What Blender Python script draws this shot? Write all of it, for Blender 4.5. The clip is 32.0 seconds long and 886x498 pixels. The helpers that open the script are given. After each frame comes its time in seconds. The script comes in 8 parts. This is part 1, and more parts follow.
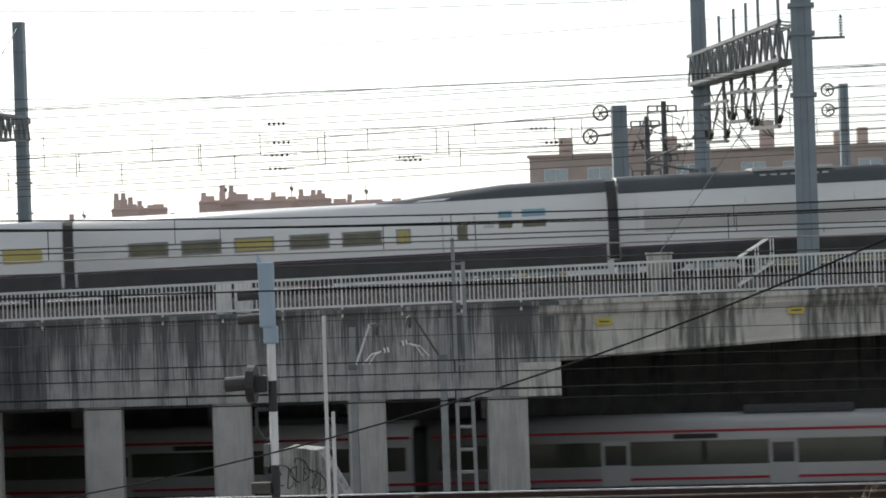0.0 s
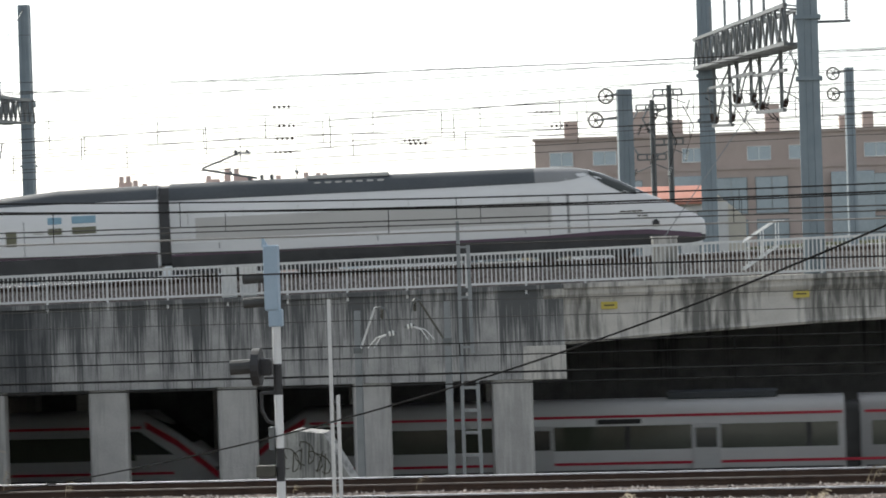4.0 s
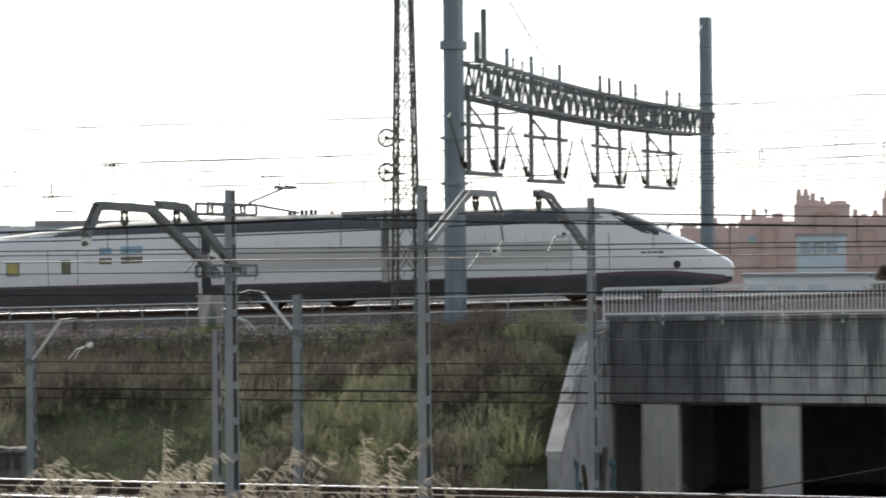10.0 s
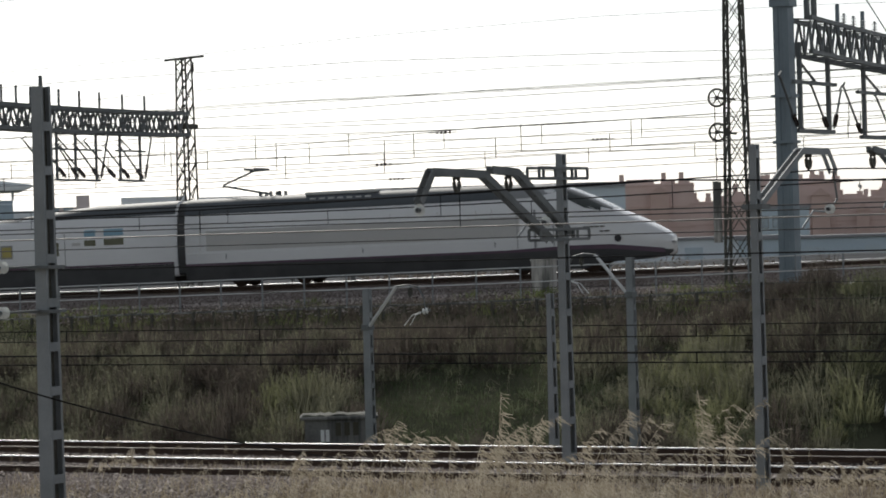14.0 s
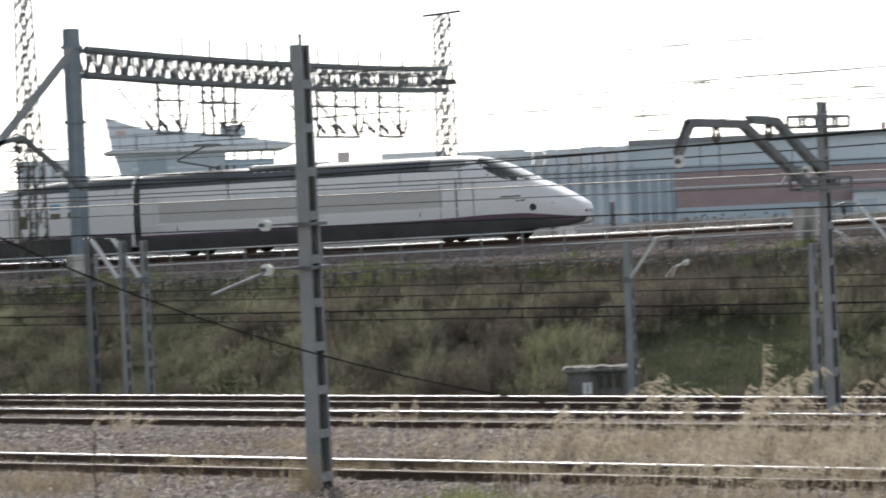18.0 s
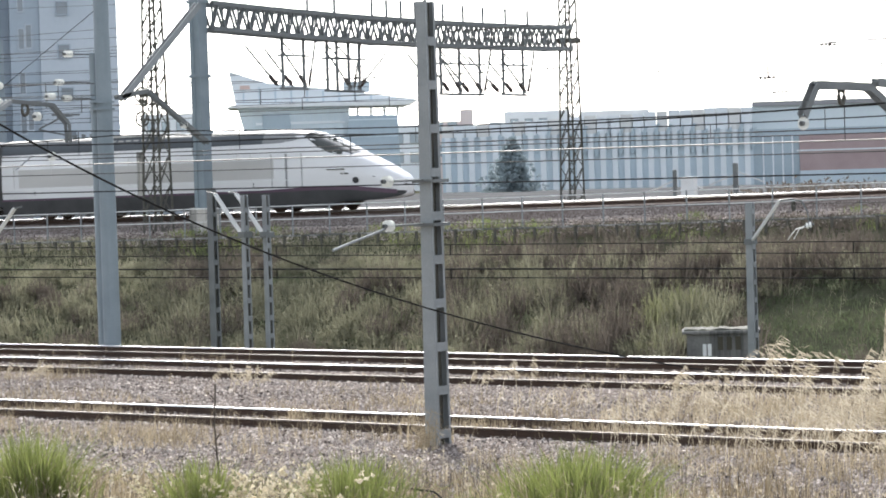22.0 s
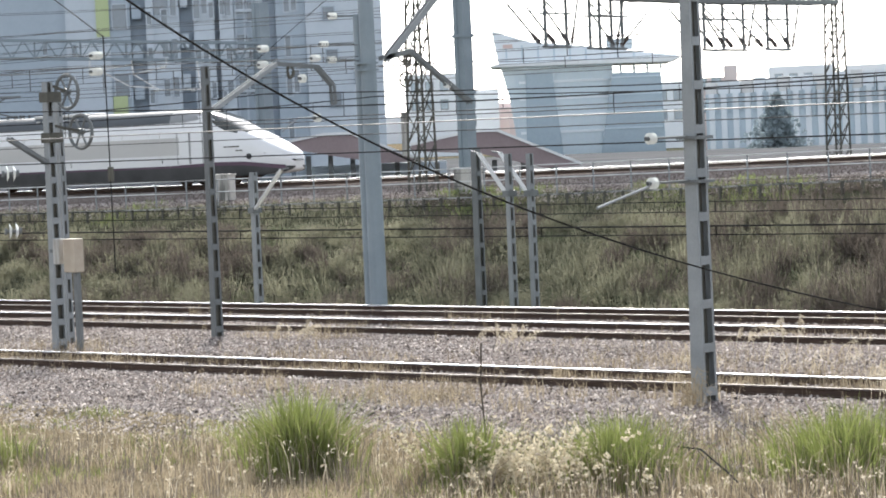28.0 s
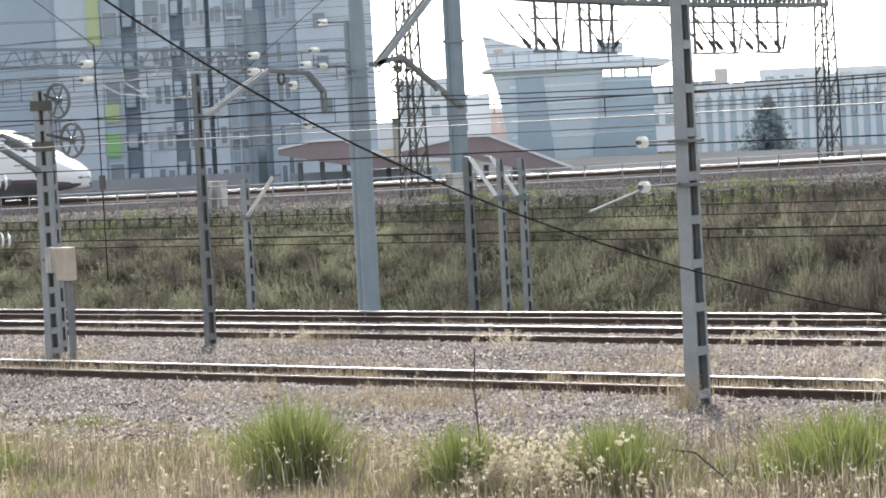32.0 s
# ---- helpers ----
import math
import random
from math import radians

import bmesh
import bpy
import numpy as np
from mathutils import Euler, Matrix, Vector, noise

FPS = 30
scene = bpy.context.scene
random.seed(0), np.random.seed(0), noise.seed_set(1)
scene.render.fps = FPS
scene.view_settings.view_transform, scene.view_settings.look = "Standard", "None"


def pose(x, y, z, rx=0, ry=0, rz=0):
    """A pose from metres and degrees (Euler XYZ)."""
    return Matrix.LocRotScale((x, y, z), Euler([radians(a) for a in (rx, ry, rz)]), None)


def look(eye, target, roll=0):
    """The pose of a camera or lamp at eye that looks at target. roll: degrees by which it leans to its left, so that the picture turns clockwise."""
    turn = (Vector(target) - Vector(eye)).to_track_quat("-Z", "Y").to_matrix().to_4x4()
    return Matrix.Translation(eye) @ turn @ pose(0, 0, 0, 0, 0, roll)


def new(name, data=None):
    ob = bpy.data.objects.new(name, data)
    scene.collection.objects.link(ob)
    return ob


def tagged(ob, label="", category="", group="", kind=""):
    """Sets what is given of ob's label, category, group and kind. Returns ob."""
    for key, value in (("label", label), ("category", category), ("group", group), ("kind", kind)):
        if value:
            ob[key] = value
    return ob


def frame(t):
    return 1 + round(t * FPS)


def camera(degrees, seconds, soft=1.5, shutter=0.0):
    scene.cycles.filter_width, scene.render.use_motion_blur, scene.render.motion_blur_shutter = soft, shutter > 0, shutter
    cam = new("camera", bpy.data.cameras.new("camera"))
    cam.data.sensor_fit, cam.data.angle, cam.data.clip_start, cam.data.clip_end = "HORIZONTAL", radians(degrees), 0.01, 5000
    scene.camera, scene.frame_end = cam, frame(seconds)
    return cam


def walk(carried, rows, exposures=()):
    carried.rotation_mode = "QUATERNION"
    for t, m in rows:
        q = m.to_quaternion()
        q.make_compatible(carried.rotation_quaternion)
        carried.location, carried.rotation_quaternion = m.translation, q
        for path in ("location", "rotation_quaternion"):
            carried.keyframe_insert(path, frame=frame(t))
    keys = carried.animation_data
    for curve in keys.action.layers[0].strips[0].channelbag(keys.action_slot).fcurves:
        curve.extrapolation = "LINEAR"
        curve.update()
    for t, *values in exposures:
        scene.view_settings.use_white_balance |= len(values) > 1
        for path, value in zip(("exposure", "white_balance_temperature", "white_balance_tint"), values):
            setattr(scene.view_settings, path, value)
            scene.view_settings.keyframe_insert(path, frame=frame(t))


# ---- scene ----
# ---- camera: hand-held on one spot, panning after the train ----
EYE = (0.0, 0.0, 5.0)
cam = camera(18.290, 32.0, soft=1.8, shutter=0.5)
PATH = [
    (0.0, pose(*EYE, 90.055, 1.849, 6.614)), (0.5, pose(*EYE, 90.019, 1.897, 6.607)), (1.0, pose(*EYE, 89.966, 1.937, 6.553)),
    (1.5, pose(*EYE, 89.916, 1.962, 6.465)), (2.0, pose(*EYE, 89.895, 1.947, 6.406)), (2.5, pose(*EYE, 89.876, 1.921, 6.434)),
    (3.0, pose(*EYE, 89.820, 1.873, 6.503)), (3.5, pose(*EYE, 89.756, 1.821, 6.597)), (5.5, pose(*EYE, 89.636, 1.787, 7.018)),
    (6.0, pose(*EYE, 89.507, 1.752, 7.705)), (6.5, pose(*EYE, 89.089, 1.751, 12.322)), (7.0, pose(*EYE, 88.769, 1.496, 15.261)),
    (7.5, pose(*EYE, 89.753, 1.317, 15.096)), (8.0, pose(*EYE, 89.709, 1.394, 15.374)), (8.5, pose(*EYE, 89.463, 1.311, 16.091)),
    (9.0, pose(*EYE, 89.285, 1.354, 17.854)), (9.5, pose(*EYE, 90.165, 0.807, 18.316)), (10.0, pose(*EYE, 90.256, 0.547, 20.726)),
    (10.5, pose(*EYE, 90.148, 0.450, 21.246)), (11.0, pose(*EYE, 90.055, 0.499, 22.386)), (11.5, pose(*EYE, 90.357, 0.693, 22.112)),
    (12.0, pose(*EYE, 90.408, 0.473, 24.048)), (12.5, pose(*EYE, 90.338, 0.622, 25.373)), (13.0, pose(*EYE, 90.046, 1.033, 26.766)),
    (13.5, pose(*EYE, 89.788, 1.403, 27.366)), (14.0, pose(*EYE, 89.614, 1.708, 27.634)), (14.5, pose(*EYE, 89.483, 1.979, 27.938)),
    (16.5, pose(*EYE, 89.072, 2.393, 28.891)), (17.0, pose(*EYE, 88.979, 2.346, 29.040)), (17.5, pose(*EYE, 88.940, 2.526, 30.417)),
    (18.0, pose(*EYE, 88.835, 2.602, 33.036)), (18.5, pose(*EYE, 88.492, 2.600, 34.560)), (19.0, pose(*EYE, 88.188, 2.685, 35.530)),
    (19.5, pose(*EYE, 87.938, 2.677, 35.681)), (20.0, pose(*EYE, 87.828, 2.332, 35.745)), (20.5, pose(*EYE, 87.909, 1.969, 35.728)),
    (21.0, pose(*EYE, 88.007, 1.780, 35.669)), (21.5, pose(*EYE, 88.031, 1.718, 35.614)), (22.0, pose(*EYE, 88.060, 1.770, 35.582)),
    (22.5, pose(*EYE, 88.071, 1.910, 35.644)), (23.0, pose(*EYE, 88.084, 1.973, 35.685)), (23.5, pose(*EYE, 88.098, 2.068, 35.705)),
    (24.0, pose(*EYE, 88.114, 2.115, 35.683)), (24.5, pose(*EYE, 88.147, 2.198, 35.687)), (25.0, pose(*EYE, 88.283, 2.322, 37.870)),
    (25.5, pose(*EYE, 88.251, 2.317, 40.054)), (26.0, pose(*EYE, 88.012, 2.381, 41.060)), (26.5, pose(*EYE, 87.783, 2.471, 41.134)),
    (28.5, pose(*EYE, 87.334, 2.515, 41.043)), (29.0, pose(*EYE, 87.316, 2.657, 40.932)), (29.5, pose(*EYE, 87.330, 2.911, 40.903)),
    (30.0, pose(*EYE, 87.377, 3.118, 40.898)), (30.5, pose(*EYE, 87.440, 3.160, 40.941)), (31.0, pose(*EYE, 87.474, 3.078, 40.955)),
    (31.5, pose(*EYE, 87.493, 3.057, 40.918)), (32.0, pose(*EYE, 87.496, 2.999, 40.880)),
]
EXPOSURES = [(0, 0.22, 6450, 8), (3.5, 0.5, 6450, 8), (6, 0.58, 6450, 8), (6.5, 0.95, 6450, 9), (7, 1.02, 6450, 9), (7.5, 0.75, 6450, 9), (8, 0.58, 6450, 9), (9, 0.65, 6400, 9), (11, -0.08, 6400, 9), (12.5, -0.45, 6400, 9), (14, -0.4, 6400, 9), (17, 0.28, 6400, 10), (18.5, 0.7, 6350, 10), (19, 1.0, 6350, 10), (20, 1.2, 6300, 10), (22, 1.26, 6300, 10), (24.5, 1.26, 6300, 10), (26, 1.31, 6300, 10), (32, 1.31, 6300, 10)]
walk(cam, PATH, EXPOSURES)

# ---- daylight: sun low behind the scene on the left, thin bright sky ----
SUN_AZ, SUN_EL = -42.0, 38.0
world = bpy.data.worlds.new("sky")
scene.world = world
world.use_nodes = True
wn, wl = world.node_tree.nodes, world.node_tree.links
sky = wn.new("ShaderNodeTexSky")
sky.sky_type, sky.sun_disc = "NISHITA", False
sky.sun_elevation, sky.sun_rotation = radians(SUN_EL), radians(SUN_AZ)
sky.air_density, sky.dust_density, sky.ozone_density, sky.altitude = 1.0, 2.0, 2.0, 600
pale = wn.new("ShaderNodeHueSaturation")
pale.inputs["Saturation"].default_value = 0.3
wl.new(sky.outputs[0], pale.inputs["Color"])
wl.new(pale.outputs[0], wn["Background"].inputs[0])
wn["Background"].inputs[1].default_value = 0.15
sun = new("sun", bpy.data.lights.new("sun", "SUN"))
sun.data.energy, sun.data.angle, sun.data.color = 3.0, radians(8.0), (1.0, 0.95, 0.86)
sun_way = Vector((math.sin(radians(SUN_AZ)) * math.cos(radians(SUN_EL)), math.cos(radians(SUN_AZ)) * math.cos(radians(SUN_EL)), math.sin(radians(SUN_EL))))
sun.matrix_world = look(sun_way * 200, (0, 0, 0))


# ---- materials ----
def surface(name, dark, light, scale=3.0, rough=0.7, metal=0.0, bump=0.2, fine=40.0, stretch=(1, 1, 1), mix=0.5, through_light=0.0, island=0.0, spec=0.5, fleck=0.0):
    """Two tones mixed by noise at two scales, with fine relief."""
    m = bpy.data.materials.new(name)
    m.use_nodes = True
    nt = m.node_tree
    nd, ln = nt.nodes, nt.links
    b = nd["Principled BSDF"]
    tc, mp = nd.new("ShaderNodeTexCoord"), nd.new("ShaderNodeMapping")
    mp.inputs["Scale"].default_value = stretch
    ln.new(tc.outputs["Object"], mp.inputs[0])
    n1, n2 = nd.new("ShaderNodeTexNoise"), nd.new("ShaderNodeTexNoise")
    n1.inputs["Scale"].default_value, n1.inputs["Detail"].default_value = scale, 5
    n2.inputs["Scale"].default_value, n2.inputs["Detail"].default_value = fine, 3
    for n in (n1, n2):
        ln.new(mp.outputs[0], n.inputs["Vector"])
    add = nd.new("ShaderNodeMath")
    add.operation = "MULTIPLY_ADD"
    add.inputs[1].default_value = 0.45
    ln.new(n2.outputs[0], add.inputs[0])
    ln.new(n1.outputs[0], add.inputs[2])
    ramp = nd.new("ShaderNodeMapRange")
    ramp.inputs[1].default_value, ramp.inputs[2].default_value = 0.25 + mix * 0.2, 0.75 + mix * 0.4
    ln.new(add.outputs[0], ramp.inputs[0])
    fac = ramp.outputs[0]
    if island:
        ge, ad = nd.new("ShaderNodeNewGeometry"), nd.new("ShaderNodeMath")
        ad.operation = "MULTIPLY_ADD"
        ad.inputs[1].default_value = island
        ln.new(ge.outputs["Random Per Island"], ad.inputs[0])
        ln.new(fac, ad.inputs[2])
        s2 = nd.new("ShaderNodeMath")
        s2.operation = "SUBTRACT"
        s2.use_clamp = True
        s2.inputs[1].default_value = island / 2
        ln.new(ad.outputs[0], s2.inputs[0])
        fac = s2.outputs[0]
    mixn = nd.new("ShaderNodeMix")
    mixn.data_type = "RGBA"
    mixn.inputs["A"].default_value, mixn.inputs["B"].default_value = (*dark, 1), (*light, 1)
    ln.new(fac, mixn.inputs["Factor"])
    ln.new(mixn.outputs["Result"], b.inputs["Base Color"])
    b.inputs["Roughness"].default_value, b.inputs["Metallic"].default_value = rough, metal
    b.inputs["Specular IOR Level"].default_value = spec
    if bump:
        bp = nd.new("ShaderNodeBump")
        bp.inputs["Strength"].default_value, bp.inputs["Distance"].default_value = bump, 0.02
        ln.new(n2.outputs[0], bp.inputs["Height"])
        ln.new(bp.outputs[0], b.inputs["Normal"])
    if through_light:
        tr, ms = nd.new("ShaderNodeBsdfTranslucent"), nd.new("ShaderNodeMixShader")
        ms.inputs[0].default_value = through_light
        ln.new(mixn.outputs["Result"], tr.inputs[0])
        ln.new(b.outputs[0], ms.inputs[1])
        ln.new(tr.outputs[0], ms.inputs[2])
        ln.new(ms.outputs[0], nd["Material Output"].inputs[0])
    return m


def streaked(name, dark, light, stain, scale_s=0.9, amount=0.8, fall=0.0):
    """Weathered concrete: cloudy greys with long dark runs of water down the face."""
    m = surface(name, dark, light, 1.3, 0.85, 0, 0.5, 14)
    nd, ln = m.node_tree.nodes, m.node_tree.links
    b = nd["Principled BSDF"]
    base = b.inputs["Base Color"].links[0].from_socket
    tc = nd.new("ShaderNodeTexCoord")
    runs = []
    for sc, det in (((scale_s, 0.3, 0.07), 4), ((scale_s * 9, 1, 0.4), 9), ((0.12, 0.1, 0.05), 2)):
        mp, n = nd.new("ShaderNodeMapping"), nd.new("ShaderNodeTexNoise")
        mp.inputs["Scale"].default_value = sc
        n.inputs["Scale"].default_value, n.inputs["Detail"].default_value = 1.6, det
        ln.new(tc.outputs["Object"], mp.inputs[0])
        ln.new(mp.outputs[0], n.inputs["Vector"])
        runs.append(n.outputs[0])
    a, mr, k = nd.new("ShaderNodeMath"), nd.new("ShaderNodeMapRange"), nd.new("ShaderNodeMath")
    a.operation, k.operation = "MULTIPLY_ADD", "MULTIPLY_ADD"
    a.inputs[1].default_value, k.inputs[1].default_value = 0.75, 0.3
    ln.new(runs[1], a.inputs[0]), ln.new(runs[0], a.inputs[2])
    ln.new(runs[2], k.inputs[0]), ln.new(a.outputs[0], k.inputs[2])
    mr.inputs[1].default_value, mr.inputs[2].default_value, mr.inputs[4].default_value = 1.0, 1.24, amount
    sep, up = nd.new("ShaderNodeSeparateXYZ"), nd.new("ShaderNodeMath")
    up.operation, up.inputs[1].default_value = "MULTIPLY_ADD", fall
    ln.new(tc.outputs["Object"], sep.inputs[0]), ln.new(sep.outputs[2], up.inputs[0]), ln.new(k.outputs[0], up.inputs[2])
    ln.new(up.outputs[0], mr.inputs[0])
    mx = nd.new("ShaderNodeMix")
    mx.data_type = "RGBA"
    ln.new(mr.outputs[0], mx.inputs["Factor"])
    ln.new(base, mx.inputs["A"])
    mx.inputs["B"].default_value = (*stain, 1)
    ln.new(mx.outputs["Result"], b.inputs["Base Color"])
    return m


def gravel(name, tones, cell=14.0):
    """Crushed stone: every stone its own grey, pink or brown tone, with relief."""
    m = bpy.data.materials.new(name)
    m.use_nodes = True
    nd, ln = m.node_tree.nodes, m.node_tree.links
    b = nd["Principled BSDF"]
    tc, vo, no, ra, mx, bp = (nd.new("ShaderNode" + k) for k in ("TexCoord", "TexVoronoi", "TexNoise", "ValToRGB", "Mix", "Bump"))
    vo.inputs["Scale"].default_value, no.inputs["Scale"].default_value, no.inputs["Detail"].default_value = cell, 0.35, 6
    ln.new(tc.outputs["Object"], vo.inputs["Vector"]), ln.new(tc.outputs["Object"], no.inputs["Vector"])
    ra.color_ramp.elements[0].color, ra.color_ramp.elements[1].color = (*tones[0], 1), (*tones[2], 1)
    ra.color_ramp.elements.new(0.5).color = (*tones[1], 1)
    ln.new(vo.outputs["Color"], ra.inputs[0])
    mx.data_type, mx.blend_type = "RGBA", "MIX"
    mx.inputs["B"].default_value = (*tones[3], 1)
    mr = nd.new("ShaderNodeMapRange")
    mr.inputs[1].default_value, mr.inputs[2].default_value, mr.inputs[4].default_value = 0.45, 0.75, 0.6
    ln.new(no.outputs[0], mr.inputs[0]), ln.new(mr.outputs[0], mx.inputs["Factor"]), ln.new(ra.outputs[0], mx.inputs["A"])
    ln.new(mx.outputs["Result"], b.inputs["Base Color"])
    b.inputs["Roughness"].default_value, b.inputs["Specular IOR Level"].default_value = 0.9, 0.0
    bp.inputs["Strength"].default_value, bp.inputs["Distance"].default_value = 0.9, 0.05
    ln.new(vo.outputs["Distance"], bp.inputs["Height"]), ln.new(bp.outputs[0], b.inputs["Normal"])
    return m


def glass_like(name, tint, rough=0.08):
    return surface(name, tint, tuple(c * 1.3 for c in tint), 0.5, rough, 0, 0.0, 5, spec=0.9)


CONC = streaked("weathered_concrete", (0.22, 0.22, 0.215), (0.43, 0.422, 0.4), (0.06, 0.064, 0.065), 1.1, 0.88, 0.075)
CONC_COL = streaked("column_concrete", (0.36, 0.35, 0.33), (0.48, 0.47, 0.44), (0.2, 0.195, 0.18), 0.5, 0.4)
CONC_PALE = streaked("pale_concrete", (0.40, 0.385, 0.35), (0.56, 0.535, 0.49), (0.11, 0.11, 0.1), 0.38, 0.95, 0.03)
CONC_DARK = surface("shaded_underside_concrete", (0.32, 0.315, 0.31), (0.44, 0.43, 0.42), 0.4, 0.9)
GALV = surface("galvanised_steel", (0.19, 0.205, 0.21), (0.285, 0.30, 0.305), 2.0, 0.5, 0.25, 0.1, 30, spec=0.35)
GALV_DARK = surface("dull_galvanised_steel", (0.11, 0.12, 0.12), (0.18, 0.19, 0.19), 2.0, 0.55, 0.3, 0.1, 30, spec=0.3)
BLUEGREY = surface("blue_grey_painted_steel", (0.15, 0.19, 0.215), (0.22, 0.265, 0.29), 1.2, 0.5, 0.1, 0.1, 25)
OLD_STEEL = surface("brown_lattice_steel", (0.05, 0.052, 0.045), (0.11, 0.105, 0.085), 2.5, 0.7, 0.3, 0.1, 30)
RUST = surface("rusty_rail_side", (0.035, 0.022, 0.016), (0.075, 0.045, 0.03), 4, 0.8, 0.2, 0.2, 60)
RAILTOP = surface("polished_rail_head", (0.75, 0.75, 0.75), (0.88, 0.88, 0.88), 1.0, 0.4, 1.0, 0.02, 20, stretch=(0.2, 1, 1))
RAILDULL = surface("dull_rail_head", (0.12, 0.10, 0.09), (0.24, 0.22, 0.2), 1.0, 0.55, 0.6, 0.02, 20, stretch=(0.2, 1, 1))
SLEEPER = surface("concrete_sleeper", (0.16, 0.13, 0.11), (0.28, 0.24, 0.21), 4, 0.9)
WIRE = surface("dark_cable", (0.012, 0.012, 0.012), (0.03, 0.03, 0.03), 2, 0.95, 0, 0, spec=0.03)
COPPER = surface("weathered_contact_wire", (0.04, 0.04, 0.038), (0.075, 0.072, 0.068), 2, 0.8, 0, 0, spec=0.15)
# paler copy of the contact wire; sun on it is put into the colour
BRIGHT_WIRE = surface("sunlit_contact_wire", (0.16, 0.15, 0.14), (0.26, 0.25, 0.235), 2, 0.6, 0.25, 0, spec=0.4)
WHITE_RAILING = surface("white_painted_railing", (0.52, 0.53, 0.52), (0.68, 0.68, 0.66), 3, 0.55, 0, 0.05)
WHITE = surface("white_paint", (0.62, 0.63, 0.62), (0.74, 0.75, 0.74), 2.0, 0.5)
BLACK = surface("black_paint", (0.012, 0.012, 0.013), (0.03, 0.03, 0.032), 2.0, 0.55)
SIGBLUE = surface("pale_blue_signal_back", (0.28, 0.38, 0.47), (0.36, 0.46, 0.55), 2.0, 0.5)
YELLOW = surface("yellow_plate", (0.42, 0.33, 0.05), (0.52, 0.42, 0.08), 3, 0.5)
INK = surface("dark_bars", (0.03, 0.03, 0.02), (0.06, 0.05, 0.03), 3, 0.6, 0, 0)
GLASSINS = surface("glass_insulator", (0.62, 0.64, 0.6), (0.85, 0.86, 0.82), 9, 0.08, 0, 0, spec=1.0)
DARKINS = surface("brown_insulator", (0.03, 0.02, 0.018), (0.06, 0.04, 0.03), 6, 0.25, 0, 0)
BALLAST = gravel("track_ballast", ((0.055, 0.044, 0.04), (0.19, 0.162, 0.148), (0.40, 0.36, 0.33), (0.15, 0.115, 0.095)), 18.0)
# unseen cutting floor, made pale to bounce light onto the commuter trains
BOUNCE_GRAVEL = gravel("light_bounce_gravel", ((0.30, 0.29, 0.27), (0.42, 0.41, 0.39), (0.55, 0.53, 0.5), (0.36, 0.34, 0.31)))
YARD = surface("grey_yard_ground", (0.075, 0.078, 0.08), (0.14, 0.14, 0.142), 0.2, 0.95, 0, 0.0, 6, spec=0.0)
SOIL = surface("dry_grassy_soil", (0.085, 0.068, 0.045), (0.20, 0.165, 0.11), 0.5, 0.95, 0, 0.5, 18, spec=0.0)
BANK_SOIL = surface("bank_soil", (0.04, 0.045, 0.03), (0.095, 0.095, 0.062), 0.35, 0.95, 0, 0.5, 9, spec=0.0)


# ---- mesh helpers ----
def part(name, bm, material, parent=None, label="", smooth=False):
    """Links a bmesh as one mesh object, under a thing or a part."""
    me = bpy.data.meshes.new(name)
    bm.to_mesh(me)
    bm.free()
    me.materials.append(material)
    if smooth:
        me.shade_smooth()
    ob = new(name, me)
    ob.parent = parent
    return tagged(ob, label)


def again(ob, m, parent=None):
    """A further piece on the same mesh."""
    o = new(ob.name.split(".")[0], ob.data)
    o.parent = parent or ob.parent
    o.matrix_basis = m
    return o


def thing(name, m, label, category, group="", kind=""):
    ob = new(name)
    ob.matrix_world = m
    return tagged(ob, label, category, group, kind)


def box(bm, x0, x1, y0, y1, z0, z1, bevel=0.0):
    r = bmesh.ops.create_cube(bm, size=1)["verts"]
    for v in r:
        v.co = Vector((x0 if v.co.x < 0 else x1, y0 if v.co.y < 0 else y1, z0 if v.co.z < 0 else z1))
    if bevel:
        es = list({e for v in r for e in v.link_edges})
        bmesh.ops.bevel(bm, geom=es, offset=bevel, segments=2, affect="EDGES", profile=0.5)
    return bm


def bar(bm, a, b, w, h=None, n=4, w2=None):
    """A straight bar from a to b: n = 4 gives a flat-sided bar, more a round one."""
    a, b = Vector(a), Vector(b)
    d = b - a
    if d.length < 1e-6:
        return bm
    q = d.to_track_quat("Z", "Y").to_matrix().to_4x4()
    h = h or w
    k = (w2 if w2 is not None else w) / w
    rings = []
    for z, s in ((0, 1), (d.length, k)):
        ring = []
        for i in range(n):
            an = 2 * math.pi * (i + 0.5) / n
            c = 1 / math.cos(math.pi / n) if n == 4 else 1
            ring.append(bm.verts.new(Matrix.Translation(a) @ q @ Vector((math.cos(an) * w / 2 * c * s, math.sin(an) * h / 2 * c * s, z))))
        rings.append(ring)
    for i in range(n):
        j = (i + 1) % n
        bm.faces.new((rings[0][i], rings[0][j], rings[1][j], rings[1][i]))
    bm.faces.new(rings[0][::-1])
    bm.faces.new(rings[1])
    return bm


def pipe(bm, pts, r, n=6):
    for a, b in zip(pts, pts[1:]):
        bar(bm, a, b, 2 * r, n=n)
    return bm


def tube(bm, pts, r, n=5):
    """One unbroken round strand along a row of points."""
    pts = [Vector(p) for p in pts]
    rings = []
    for i, p in enumerate(pts):
        d = (pts[min(i + 1, len(pts) - 1)] - pts[max(i - 1, 0)]).normalized()
        q = d.to_track_quat("Z", "Y")
        rings.append([p + q @ Vector((math.cos(2 * math.pi * k / n) * r, math.sin(2 * math.pi * k / n) * r, 0)) for k in range(n)])
    return loft(bm, rings)


UNIT_BARS = {}


